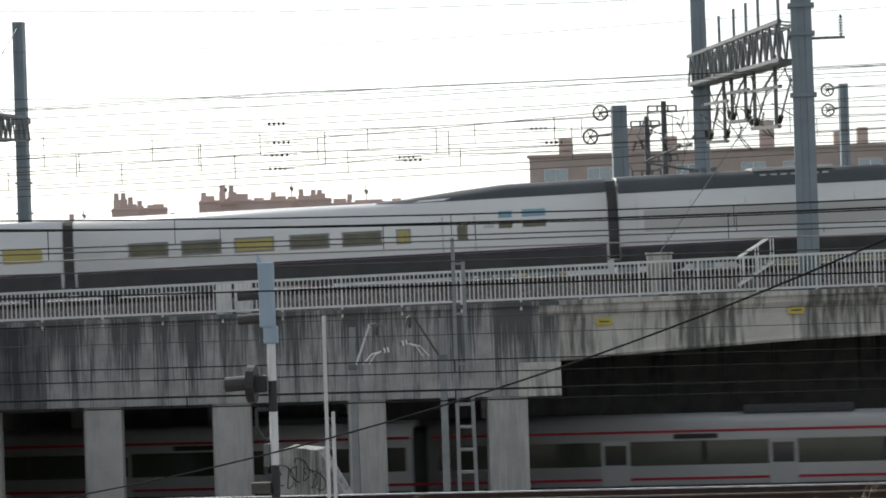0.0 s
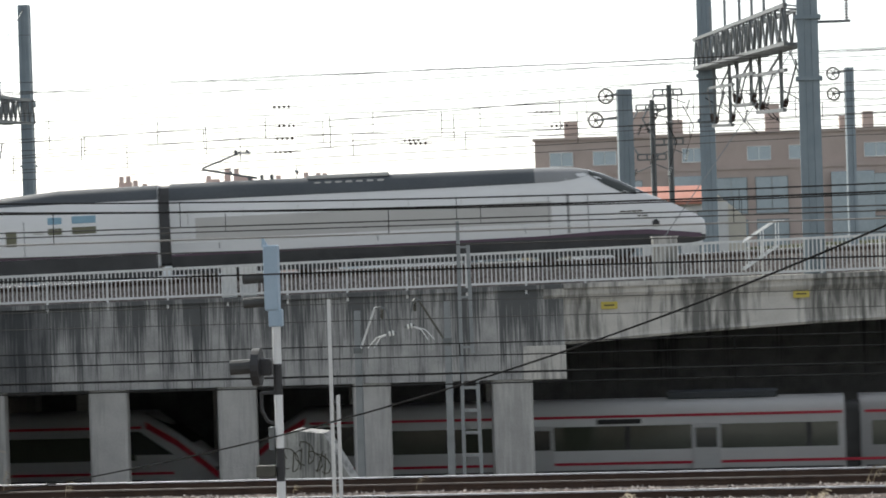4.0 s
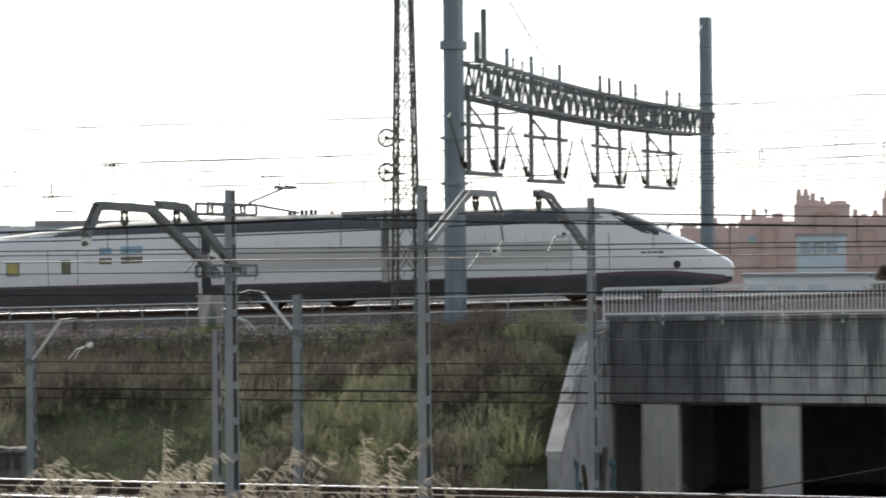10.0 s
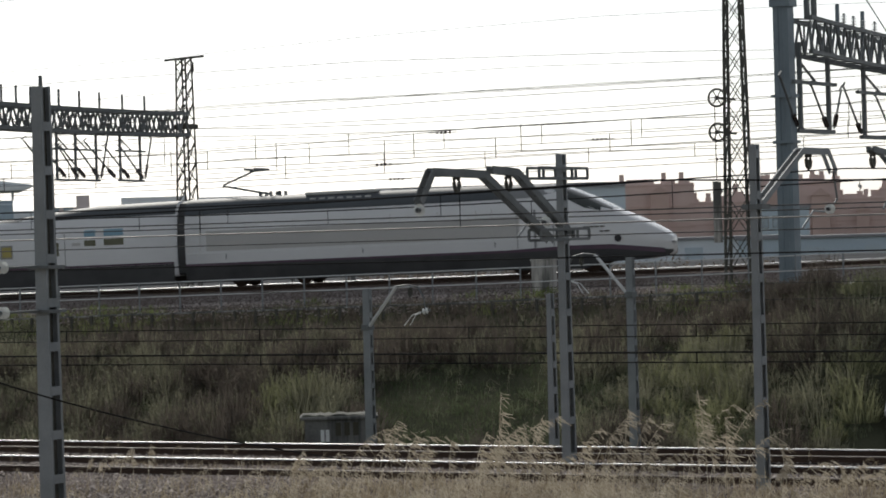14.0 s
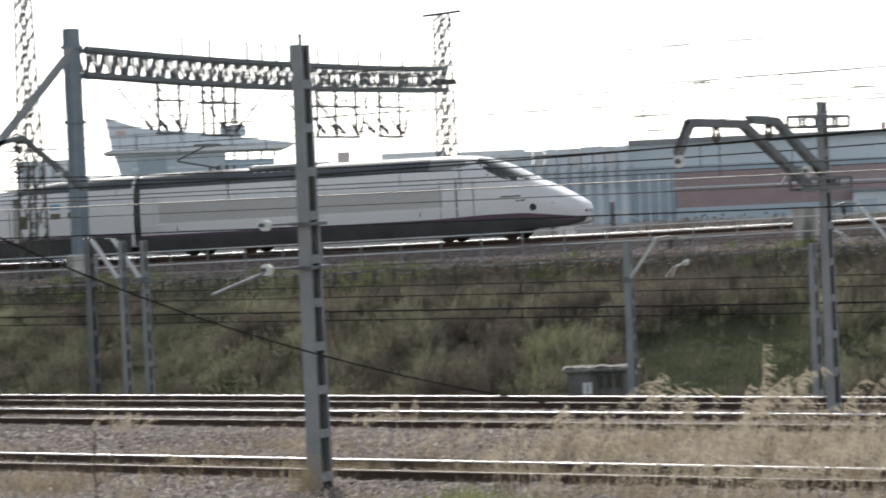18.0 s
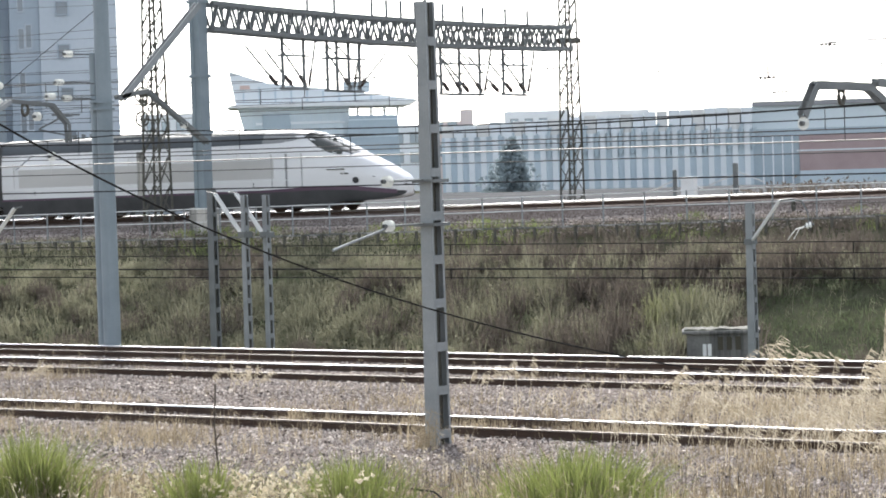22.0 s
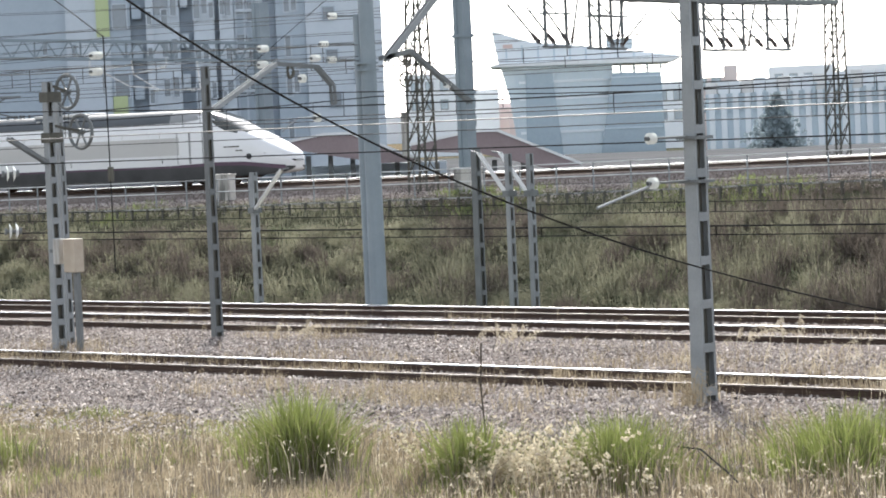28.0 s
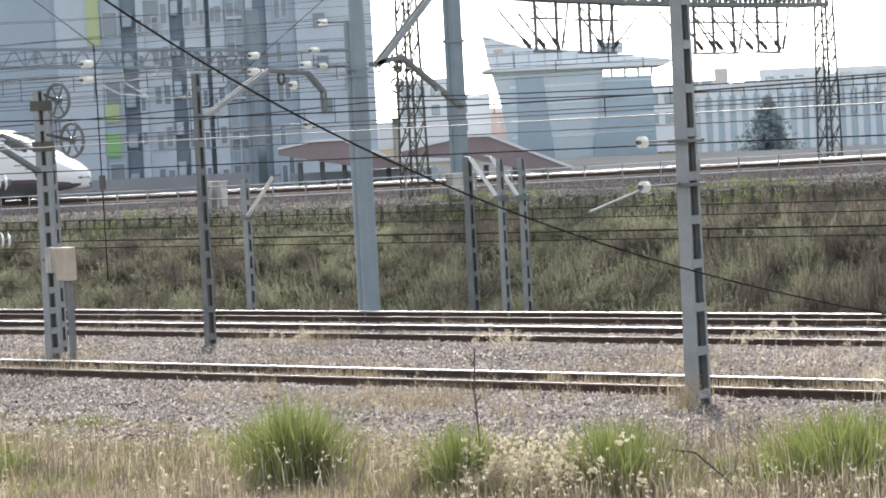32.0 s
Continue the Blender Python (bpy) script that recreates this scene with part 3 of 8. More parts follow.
def high_speed_train():
    t = thing("high_speed_train", Matrix(), "long white high-speed train with charcoal roof and dark skirt", "train")
    # power car: nose at x = 0, running back to -22
    stations = [(-21.5, 3.85, 1.0, 0.5, 2.95), (-19.0, 3.86, 1.0, 0.5, 2.95), (-11.5, 3.82, 1.0, 0.5, 2.95), (-6.9, 3.80, 1.0, 0.5, 2.95), (-6.0, 3.79, 1.0, 0.48, 2.93), (-5.3, 3.75, 0.995, 0.47, 2.88),
                (-4.7, 3.65, 0.985, 0.46, 2.78), (-4.1, 3.45, 0.975, 0.45, 2.66), (-3.5, 3.19, 0.96, 0.44, 2.50), (-2.9, 2.87, 0.935, 0.43, 2.32), (-2.4, 2.62, 0.905, 0.43, 2.16), (-1.8, 2.36, 0.86, 0.44, 1.97), (-1.3, 2.13, 0.80, 0.46, 1.80),
                (-0.85, 1.90, 0.73, 0.50, 1.63), (-0.5, 1.71, 0.65, 0.54, 1.48), (-0.25, 1.56, 0.56, 0.58, 1.37), (-0.1, 1.44, 0.46, 0.63, 1.28), (-0.03, 1.35, 0.36, 0.68, 1.22), (0.0, 1.26, 0.22, 0.76, 1.16)]
    bm = B()
    loft(bm, [side_ring(x, h, HALF * w, lo, sh, min(0.75, lo + 0.3)) for x, h, w, lo, sh in stations])
    pc = part("power_car", bm, TRAIN_WHITE, t, "white power car with long sloping nose", True)

    def section(x, h, w, sh, level, grow=0.014):
        """A point of the upper body: level 0 at the shoulder, 1 at the roof."""
        lv, wd = (0, 0.42, 0.72, 0.93, 1.0), (0.955, 0.90, 0.80, 0.62, 0.3)
        f = float(np.interp(level, lv, wd))
        return HALF * w * f + grow * (1.2 - level), sh + (h - sh) * level + grow * (0.3 + 0.7 * level)

    def wrap(rows, levels_of):
        bm = B()
        rings = []
        for x, h, w, sh in rows:
            pts = [section(x, h, w, sh, l) for l in levels_of(x)]
            rings.append([(x, -y, z) for y, z in pts] + [(x, y, z) for y, z in reversed(pts)])
        return loft(bm, rings, close=False)

    def levels(z0):
        """Six levels from z0 to the roof that keep the body's own edges."""
        own = [k for k in (0.42, 0.72, 0.93, 1.0) if k > z0 + 0.01]
        fill = [z0 + (own[0] - z0) * i / (6 - len(own)) for i in range(6 - len(own))]
        return fill + own
    # charcoal roof over the white body
    rows = [(x, h, w, sh) for x, h, w, lo, sh in stations if x < -6.8]
    part("roof_shell", wrap(rows, lambda x: levels(0.24 if x < -8 else 0.27)), TRAIN_DARK, pc, "charcoal roof", True)
    rows = [(x, h, w, sh) for x, h, w, lo, sh in stations if -7 < x < -4.6]
    part("cab_roof", wrap(rows, lambda x: levels({-6.9: 0.27, -6.0: 0.3, -5.3: 0.45, -4.7: 0.72}[x])), TRAIN_CAP, pc, "mid-grey cab roof", True)
    # raked windscreen that wraps round the sides
    low = {-4.7: 0.72, -4.1: 0.42, -3.5: 0.26, -2.9: 0.42, -2.4: 0.86}
    rows = [(x, h, w, sh) for x, h, w, lo, sh in stations if -4.8 < x < -2.3]
    part("windscreen", wrap(rows, lambda x: levels(low[x])), TRAIN_GLASS, pc, "dark raked windscreen", True)
    # dark lower body to the tip of the nose
    def skirt_top(x):
        return float(np.interp(x, (-7, -4, -2.4, -1.2, -0.3, 0), (1.0, 1.1, 1.08, 0.95, 0.84, 0.82)))
    for sgn in (-1, 1):
        bm = B()
        rings = []
        for x, h, w, lo, sh in stations:
            zt = skirt_top(x)
            hw = HALF * w
            rings.append([(x, sgn * (hw * f + 0.014), z) for f, z in ((0.95, lo - 0.28 if x < -3 else lo - 0.01), (0.975, lo + (zt - lo) * 0.1), (1.003, lo + (zt - lo) * 0.55), (1.003, zt))])
        loft(bm, rings if sgn > 0 else rings[::-1], close=False)
        part("skirt", bm, TRAIN_BLACK, pc, "black lower skirt", True)
    flush(pc, "grey_panel", -20.5, -6.3, 1.58, 2.45, TRAIN_GREY, label="warm grey ribbed side panel")
    # purple stripe that widens towards the nose
    for sgn in (-1, 1):
        bm = B()
        rings = []
        for x, h, w, lo, sh in stations[:-3]:
            zt = skirt_top(x) + 0.05
            dz = 0.09 + 0.1 * smooth01((x + 9) / 7)
            rings.append([(x, sgn * (HALF * w * 1.003 + 0.024), max(lo, zt - dz)), (x, sgn * (HALF * w * 1.003 + 0.022), zt)])
        loft(bm, rings if sgn > 0 else rings[::-1], close=False)
        part("stripe", bm, PURPLE, pc, "purple waist stripe", True)
    for x, w in ((-6.42, 0.035), (-5.68, 0.1), (-4.84, 0.03)):
        flush(pc, "door_joint", x, x + w, 1.12, 2.7, LINE)
    for x in (-20.8, -18.6, -16.4, -14.2, -12.0, -9.9, -8.2, -7.5):
        flush(pc, "panel_joint", x, x + 0.022, 1.5, 2.8, TRAIN_GREY, lip=0.011)
    flush(pc, "rub_strip", -21.4, -5.0, 1.47, 1.51, WHITE, lip=0.02)
    for x in (-19.6, -13.3, -7.4):
        flush(pc, "grab_rail", x, x + 0.03, 1.2, 1.42, GALV_DARK, lip=0.03)
    for sgn in (-1, 1):
        part("emblem", bar(B(), (-2.12, sgn * 1.16, 1.37), (-2.12, sgn * 1.275, 1.37), 0.3, n=16), BLACK, pc, "round dark emblem")
    for sgn in (-1, 1):
        bm = loft(B(), [[(-1.35, sgn * 1.03, 1.62), (-1.3, sgn * 1.12, 1.5), (-0.72, sgn * 0.9, 1.42), (-0.75, sgn * 0.86, 1.5)], [(-1.35, sgn * 1.05, 1.65), (-1.28, sgn * 1.14, 1.5), (-0.70, sgn * 0.92, 1.41), (-0.74, sgn * 0.88, 1.53)]])
        part("headlight", bm, TRAIN_GLASS, pc)
    # operator's mark as plain bars
    for x, z, w in ((-3.55, 1.86, 0.22), (-3.28, 1.86, 0.16), (-3.07, 1.86, 0.18), (-2.84, 1.86, 0.2), (-2.85, 1.66, 0.14), (-2.65, 1.66, 0.2)):
        flush(pc, "lettering_bar", x, x + w, z, z + 0.055, INK, y=HALF * (0.965 if z > 1.7 else 0.945))
    # roof gear
    bm = B()
    box(bm, -16.0, -12.7, -0.95, 0.95, 3.78, 3.93, 0.04)
    part("roof_grille", bm, TRAIN_GREY, pc)
    for k in range(7):
        part("vent_slot", box(B(), -15.7 + k * 0.42, -15.45 + k * 0.42, -1.14, -1.06, 3.58, 3.66), TRAIN_GREY, pc)
    bm = B()
    tube(bm, [(-18.0, 0, 3.95), (-20.2, 0, 4.4), (-20.15, 0, 4.45), (-18.6, 0, 5.02)], 0.045)
    bar(bm, (-18.8, -0.8, 5.05), (-18.8, 0.8, 5.05), 0.09)
    bar(bm, (-18.35, -0.8, 5.05), (-18.35, 0.8, 5.05), 0.09)
    bar(bm, (-18.9, 0, 4.98), (-18.2, 0, 4.98), 0.06)
    for x in (-17.4, -17.8, -18.3):
        bar(bm, (x, -0.35, 3.84), (x, -0.35, 4.06), 0.14, n=8)
        bar(bm, (x, 0.35, 3.84), (x, 0.35, 4.06), 0.14, n=8)
    part("pantograph", bm, GALV_DARK, pc, "raised single-arm pantograph")
    for x in (-17.7, -4.9):
        bogie(pc, x)
    # trailers
    def coach(x1, length, first):
        bm = B()
        x0 = x1 - length
        if first:
            st = [(x0, 3.32, 2.7), (x1 - 9.2, 3.32, 2.7), (x1 - 8.0, 3.40, 2.74), (x1 - 6.0, 3.62, 2.82), (x1 - 4.0, 3.79, 2.9), (x1, 3.84, 2.95)]
        else:
            st = [(x0, 3.3, 2.62), (x1, 3.3, 2.62)]
        loft(bm, [side_ring(x, h, HALF, 0.55, sh) for x, h, sh in st])
        c = part("coach", bm, TRAIN_WHITE, t, "white articulated coach", True)
        flush(c, "skirt", x0 + 0.1, x1 - 0.1, 0.2, 1.1, TRAIN_BLACK, y=HALF * 1.004)
        flush(c, "stripe", x0 + 0.1, x1 - 0.1, 1.11, 1.19, PURPLE)
        if first:
            lows = {0: 0.9, 1: 0.72, 2: 0.5, 3: 0.38, 4: 0.34}
            rows = [(x, h, 1.0, sh) for x, h, sh in st[1:]]
            xs = [r[0] for r in rows]
            part("roof_shell", wrap(rows, lambda x: levels(lows[xs.index(x)])), TRAIN_DARK, c, "charcoal roof fairing rising to the power car", True)
            ws = [(-19.15, -17.55, WINDOW_OLIVE), (-17.05, -15.45, WINDOW_OLIVE), (-14.95, -13.35, WINDOW_YELLOW), (-12.75, -11.15, WINDOW_OLIVE), (-10.65, -9.05, WINDOW_OLIVE), (-8.5, -7.9, WINDOW_YELLOW)]
            for a, b, m in ws:
                for z0, z1, mm, gl in ((1.62, 2.22, LINE, 0.004), (1.66, 2.18, m, 0.008)):
                    flush(c, "window", x1 + a + (0 if mm is LINE else 0.04), x1 + b - (0 if mm is LINE else 0.04), z0, z1, mm, lip=gl, bevel=0.05 if mm is not LINE else 0.0)
            for a, b, z0, z1, m in ((-6.05, -5.63, 1.65, 2.25, WINDOW_OLIVE), (-4.38, -3.83, 2.46, 2.73, WINDOW_BLUE), (-3.43, -2.48, 2.46, 2.75, WINDOW_BLUE), (-4.38, -3.83, 2.04, 2.3, WINDOW_OLIVE), (-3.43, -2.48, 2.04, 2.32, WINDOW_OLIVE), (-4.98, -4.56, 2.08, 2.22, TRAIN_GREY)):
                flush(c, "window", x1 + a, x1 + b, z0, z1, m, lip=0.012, bevel=0.016)
            for x in (-6.65, -5.35):
                flush(c, "door_joint", x1 + x, x1 + x + 0.035, 1.0, 2.62, LINE)
        else:
            for k in range(8):
                a = x0 + 1.2 + k * 2.1
                flush(c, "window", a, a + 1.55, 1.64, 2.22, (WINDOW_OLIVE, WINDOW_YELLOW, TRAIN_GLASS)[k % 3], bevel=0.05)
        bogie(c, x0 - 0.2)
        bm = B()
        loft(bm, [side_ring(x, 3.28 if not first else 3.8, HALF * 0.9, 0.6) for x in (x1 + 0.02, x1 + 0.43)])
        part("gangway", bm, TRAIN_BLACK, t, "black rubber gangway between cars")
        return x0
    x = -21.95
    x = coach(x, 21.3, True)
    for k in range(4):
        x = coach(x - 0.45, 18.25, False)
    return t


AVE = high_speed_train()


def commuter_train(label, cars):
    """A unit with a sloping cab: nose at x = 0, running back to negative x."""
    t = thing("commuter_train", Matrix(), label, "train", "commuter trains")
    def body(x0, x1, cab):
        bm = B()
        if cab:
            st = [(x0, 3.9, 1.0, 0.45), (x1 - 3.6, 3.9, 1.0, 0.45), (x1 - 2.2, 2.9, 0.98, 0.45), (x1 - 0.9, 1.9, 0.94, 0.42), (x1 - 0.1, 1.25, 0.86, 0.42), (x1, 0.9, 0.8, 0.5)]
            loft(bm, [side_ring(x, h, 1.47 * w, lo, min(3.3, h - 0.3), 0.8) for x, h, w, lo in st])
        else:
            loft(bm, [side_ring(x, 3.9, 1.47, 0.45, 3.3, 0.8) for x in (x0, x1)])
        c = part("car", bm, CIV_WHITE, t, "white commuter car with red stripes", True)
        e = x1 - (3.9 if cab else 0.2)
        flush(c, "window_band", x0 + 0.3, e - 0.3, 1.65, 2.75, GREEN_GLASS, y=1.47)
        for k in range(5):
            flush(c, "window_pillar", x0 + 1.5 + k * 4.1, x0 + 1.75 + k * 4.1, 1.66, 2.74, TRAIN_BLACK, y=1.474)
        for a, b in ((x0 + 5.6, x0 + 6.9), (x0 + 13.2, x0 + 14.5)):
            d = flush(c, "door", a, b, 0.75, 2.8, CIV_WHITE, y=1.475, lip=0.012)
            flush(d[0], "door_window", a + 0.15, b - 0.15, 1.7, 2.6, TRAIN_GLASS, y=1.485, lip=0.012)
        flush(c, "red_stripe", x0 + 0.1, e, 3.12, 3.24, RED, y=1.44, lip=0.02)
        flush(c, "red_stripe", x0 + 0.1, e + 1.5, 0.98, 1.1, RED, y=1.47, lip=0.012)
        flush(c, "skirt", x0 + 0.1, e, 0.42, 0.75, TRAIN_BLACK, y=1.45, lip=0.01)
        flush(c, "destination_panel", x0 + 9.2, x0 + 11.2, 2.84, 3.06, BLACK, y=1.47)
        if cab:
            for sgn in (-1, 1):
                bm = B()
                out = [(-6.4, 3.0), (-4.0, 3.0), (-2.4, 1.9), (-4.9, 1.9)]
                loft(bm, [[(x1 + dx, sgn * y, z) for dx, z in out] for y in ((1.46, 1.482) if sgn > 0 else (1.482, 1.46))])
                part("cab_side_window", bm, TRAIN_GLASS, c)
                bm = B()
                loft(bm, [[(x1 + dx, sgn * 1.40, z + 0.05), (x1 + dx, sgn * 1.49, z + 0.05), (x1 + dx, sgn * 1.49, z - 0.26), (x1 + dx, sgn * 1.40, z - 0.26)] for dx, z in ((-3.7, 3.4), (-2.25, 2.55), (-1.0, 1.6), (-0.3, 1.0))])
                part("cab_stripe", bm, RED, c, "red band down the sloping cab")
            bm = B()
            loft(bm, [[(x1 + dx, y, z + 0.02) for y in (-1.3, -0.6, 0.6, 1.3)] for dx, z in ((-3.75, 3.83), (-2.4, 3.06), (-1.5, 2.4))], close=False)
            part("windscreen", bm, TRAIN_GLASS, c)
        bm = B()
        box(bm, x0 + 3, x0 + 8, -0.9, 0.9, 3.88, 4.2, 0.05)
        part("roof_unit", bm, TRAIN_DARK, c)
        bogie(c, x0 - 0.2)
        return c
    body(-28.4, 0, True)
    x = -29.1
    for k in range(cars):
        body(x - 22.5, x, False)
        bm = B()
        loft(bm, [side_ring(xx, 3.6, 1.25, 0.7, 3.1) for xx in (x - 0.02, x + 0.72)])
        part("gangway", bm, TRAIN_BLACK, t)
        x -= 23.2
    return t


CIV_A = commuter_train("white and red commuter train leaving under the viaduct", 0)
CIV_B = commuter_train("white and red commuter train coupled behind another", 3)


# ---- masts and line equipment of the near tracks ----
def battened_mast(x, y, top, label, w=0.34, d=0.34, base=-0.3, mat=GALV, group="near masts", pitch=0.62):
    """Two plates joined by battens, so that rectangular openings show on the sides."""
    m = thing("catenary_mast", pose(x, y, 0), label, "mast", group)
    k = 0.72
    for sg in (-1, 1):
        bm = B()
        lip = 0.06
        loft(bm, [[(px * f, sg * (py * d / 2 * f - (0 if py == 1 else 0)) - sg * q, z) for px, py, q in ((-w / 2, 1, 0), (w / 2, 1, 0), (w / 2, 1, lip), (w / 2 - 0.02, 1, lip), (w / 2 - 0.02, 1, 0.02), (-w / 2 + 0.02, 1, 0.02), (-w / 2 + 0.02, 1, lip), (-w / 2, 1, lip))] for z, f in ((base, 1.0), (top, k))])
        part("leg", bm, mat, m)
    # dark sheet between the legs puts shade into the openings
    bm = B()
    loft(bm, [[(-0.006, -d / 2 * f + 0.03, z), (0.006, -d / 2 * f + 0.03, z), (0.006, d / 2 * f - 0.03, z), (-0.006, d / 2 * f - 0.03, z)] for z, f in ((base, 1.0), (top - 0.02, k))])
    part("opening_shade", bm, OLD_STEEL, m, "dark sheet for the shade inside the openings")
    z = base + 0.25
    while z < top - 0.1:
        f = 1 + (k - 1) * (z - base) / (top - base)
        for sx in (-1, 1):
            bm = box(B(), sx * w / 2 * f - 0.008, sx * w / 2 * f + 0.008, -d / 2 * f + 0.02, d / 2 * f - 0.02, z, z + 0.16)
            part("batten", bm, mat, m)
        z += pitch
    part("foundation", box(B(), -w * 0.75, w * 0.75, -d * 0.75, d * 0.75, base - 0.4, base + 0.12, 0.03), CONC_DARK, m)
    return m


def insulator(parent, p, axis=(0, 1, 0), n=3, r=0.11, mat=GLASSINS, name="insulator"):
    """A string of glass discs."""
    a = Vector(axis).normalized()
    bm = B()
    gap = max(0.11, 0.75 * r)
    for i in range(n):
        c = Vector(p) + a * (i - (n - 1) / 2) * gap
        bar(bm, c - a * gap * 0.12, c + a * gap * 0.3, 2 * r, n=14, w2=0.9 * r)
    ob = part(name, bm, mat, parent, "ribbed glass insulator" if mat is GLASSINS else "")
    e = gap * 0.5 * n + 0.05
    bm = bar(B(), Vector(p) - a * e, Vector(p) + a * e, max(0.05, 0.4 * r), n=8)
    for s in (-1, 1):
        bar(bm, Vector(p) + a * s * e, Vector(p) + a * s * (e - 0.06), r * 0.8, n=8)
    part("cap", bm, GALV_DARK, ob)
    return ob


def knee_arm(parent, pts, w=0.13, mat=GALV, name="arm", gap=0.07):
    """A cantilever arm of two flat bars with small rungs between them."""
    bm = B()
    for a, b in zip(pts, pts[1:]):
        a, b = Vector(a), Vector(b)
        d = b - a
        o = Vector((gap, 0, 0)) if abs(d.y) > abs(d.x) else Vector((-d.z, 0, d.x)).normalized() * gap
        for sg in (-1, 1):
            bar(bm, a + o * sg, b + o * sg, 0.025 if abs(d.y) > abs(d.x) else w, w)
        n = max(1, int(d.length / 0.35))
        for i in range(n + 1):
            c = a + d * i / n
            bar(bm, c - o, c + o, 0.03)
    return part(name, bm, mat, parent)


def loop_clamp(parent, p, r=0.16):
    bm = B()
    pts = [Vector(p) + Vector((0, math.cos(a) * r * 0.7, math.sin(a) * r - r)) for a in [math.pi / 2 + 2 * math.pi * i / 12 for i in range(13)]]
    tube(bm, pts, 0.045)
    part("suspension_loop", bm, OLD_STEEL, parent)


def steady(parent, p, dy):
    bm = B()
    pipe(bm, [Vector(p), Vector(p) + Vector((0, dy * 0.5, 0.02)), Vector(p) + Vector((0, dy, -0.32))], 0.022)
    part("steady_arm", bm, GALV, parent)


def near_masts():
    # tall mast beside the first track
    m = battened_mast(-28.84, 39.9, 7.76, "tall grey battened steel mast with dark openings", 0.29, 0.40, -0.3, GALV, pitch=0.78)
    for z in (4.58, 3.80):
        insulator(m, (0.0, -1.28, z), n=2, r=0.105)
        bm = B()
        bar(bm, (0, -0.22, z), (0, -1.1, z), 0.045, n=6)
        box(bm, -0.22, 0.22, -0.26, 0.26, z - 0.05, z + 0.01)
        part("bracket", bm, GALV_DARK, m)
        if z < 4:
            bm = bar(B(), (0, -1.4, z - 0.05), (0, -2.9, z - 0.35), 0.05, n=6)
            part("steady_arm", bm, GALV, m)
    part("finial", bar(B(), (0, 0, 7.7), (0, 0, 7.95), 0.05), GALV_DARK, m)
    # mast with the arm reaching over the middle track
    m = battened_mast(-18.87, 48.8, 6.45, "grey battened mast with a raised knee arm", 0.17, 0.34, pitch=0.78)
    knee_arm(m, [(0, 0.2, 5.34), (0, 2.5, 6.36), (0, 3.95, 6.36), (0, 4.4, 5.95)])
    bm = pipe(B(), [(0, 4.4, 5.95), (0, 4.58, 5.4), (0, 4.2, 5.22)], 0.02)
    part("drop_wire", bm, GALV_DARK, m)
    loop_clamp(m, (0, 2.95, 6.34))
    insulator(m, (0, 4.15, 5.2), n=2, r=0.1)
    steady(m, (0, 3.8, 5.15), -1.3)
    part("collar", box(B(), -0.2, 0.2, -0.2, 0.25, 5.22, 5.32), GALV_DARK, m)
    # mast beyond the far track
    m = battened_mast(-18.54, 58.3, 6.38, "slim battened mast with an arm over the far track", 0.15, 0.34, pitch=0.78)
    knee_arm(m, [(0, -0.3, 5.25), (0, -2.95, 6.36), (0, -3.75, 6.42)], mat=GALV_DARK)
    loop_clamp(m, (0, -3.6, 6.38))
    insulator(m, (0, -1.8, 5.56), n=2, r=0.1)
    steady(m, (0, -2.0, 5.5), -1.0)
    # double-armed mast between the tracks, with its twin behind
    m = battened_mast(-25.34, 54.0, 6.58, "battened mast with crossheads and two long arms", 0.19, 0.36, pitch=0.78)
    for z in (6.16, 4.84):
        bm = B()
        for dz in (-0.11, 0.11):
            for dx in (-0.14, 0.14):
                bar(bm, (dx, -1.4, z + dz), (dx, 1.05, z + dz), 0.035, 0.06)
        for y in (-1.4, -0.6, 0.25, 1.05):
            for dx in (-0.14, 0.14):
                bar(bm, (dx, y, z - 0.11), (dx, y, z + 0.11), 0.05)
        part("crosshead", bm, GALV_DARK, m)
    knee_arm(m, [(0, 0.35, 4.84), (0, -2.25, 6.17), (0, -3.45, 6.22)], 0.16, GALV_DARK)
    knee_arm(m, [(0, -0.65, 4.73), (0, -3.8, 6.12), (0, -6.05, 6.16), (0, -6.6, 5.55)], 0.16, GALV_DARK)
    loop_clamp(m, (0, -2.6, 6.12))
    loop_clamp(m, (0, -4.95, 6.1))
    insulator(m, (0, -6.55, 5.41), n=1, r=0.13)
    insulator(m, (0, -0.85, 5.1), n=1, r=0.14)
    steady(m, (0, -1.0, 5.15), -1.2)
    battened_mast(-27.36, 57.5, 3.47, "short battened mast standing behind a taller one", 0.14, 0.3, pitch=0.6)
    # pair of masts with the tensioning wheels
    m = battened_mast(-51.89, 44.8, 6.46, "battened mast carrying two spoked tensioning wheels and weights", 0.2, 0.32, pitch=0.5)
    for y, z, r in ((0.68, 6.2, 0.42), (1.07, 5.2, 0.42)):
        wheel(m, (-0.05, y, z), r, GALV_DARK)
        bm = B()
        bar(bm, (0, 0, z + 0.2), (-0.05, y, z), 0.06)
        box(bm, -0.15, 0.15, -0.15, 0.3, z - 0.25, z + 0.0)
        part("wheel_bracket", bm, OLD_STEEL, m)
    for z in (4.25, 2.85):
        insulator(m, (0, -1.3, z), axis=(0.6, 0.8, 0), n=2, r=0.21)
    knee_arm(m, [(0, -0.1, 4.45), (0, -1.3, 5.1)], 0.1, GALV_DARK)
    battened_mast(-53.48, 46.5, 6.2, "slim mast behind the tensioning wheels", 0.2, 0.22, pitch=0.5)
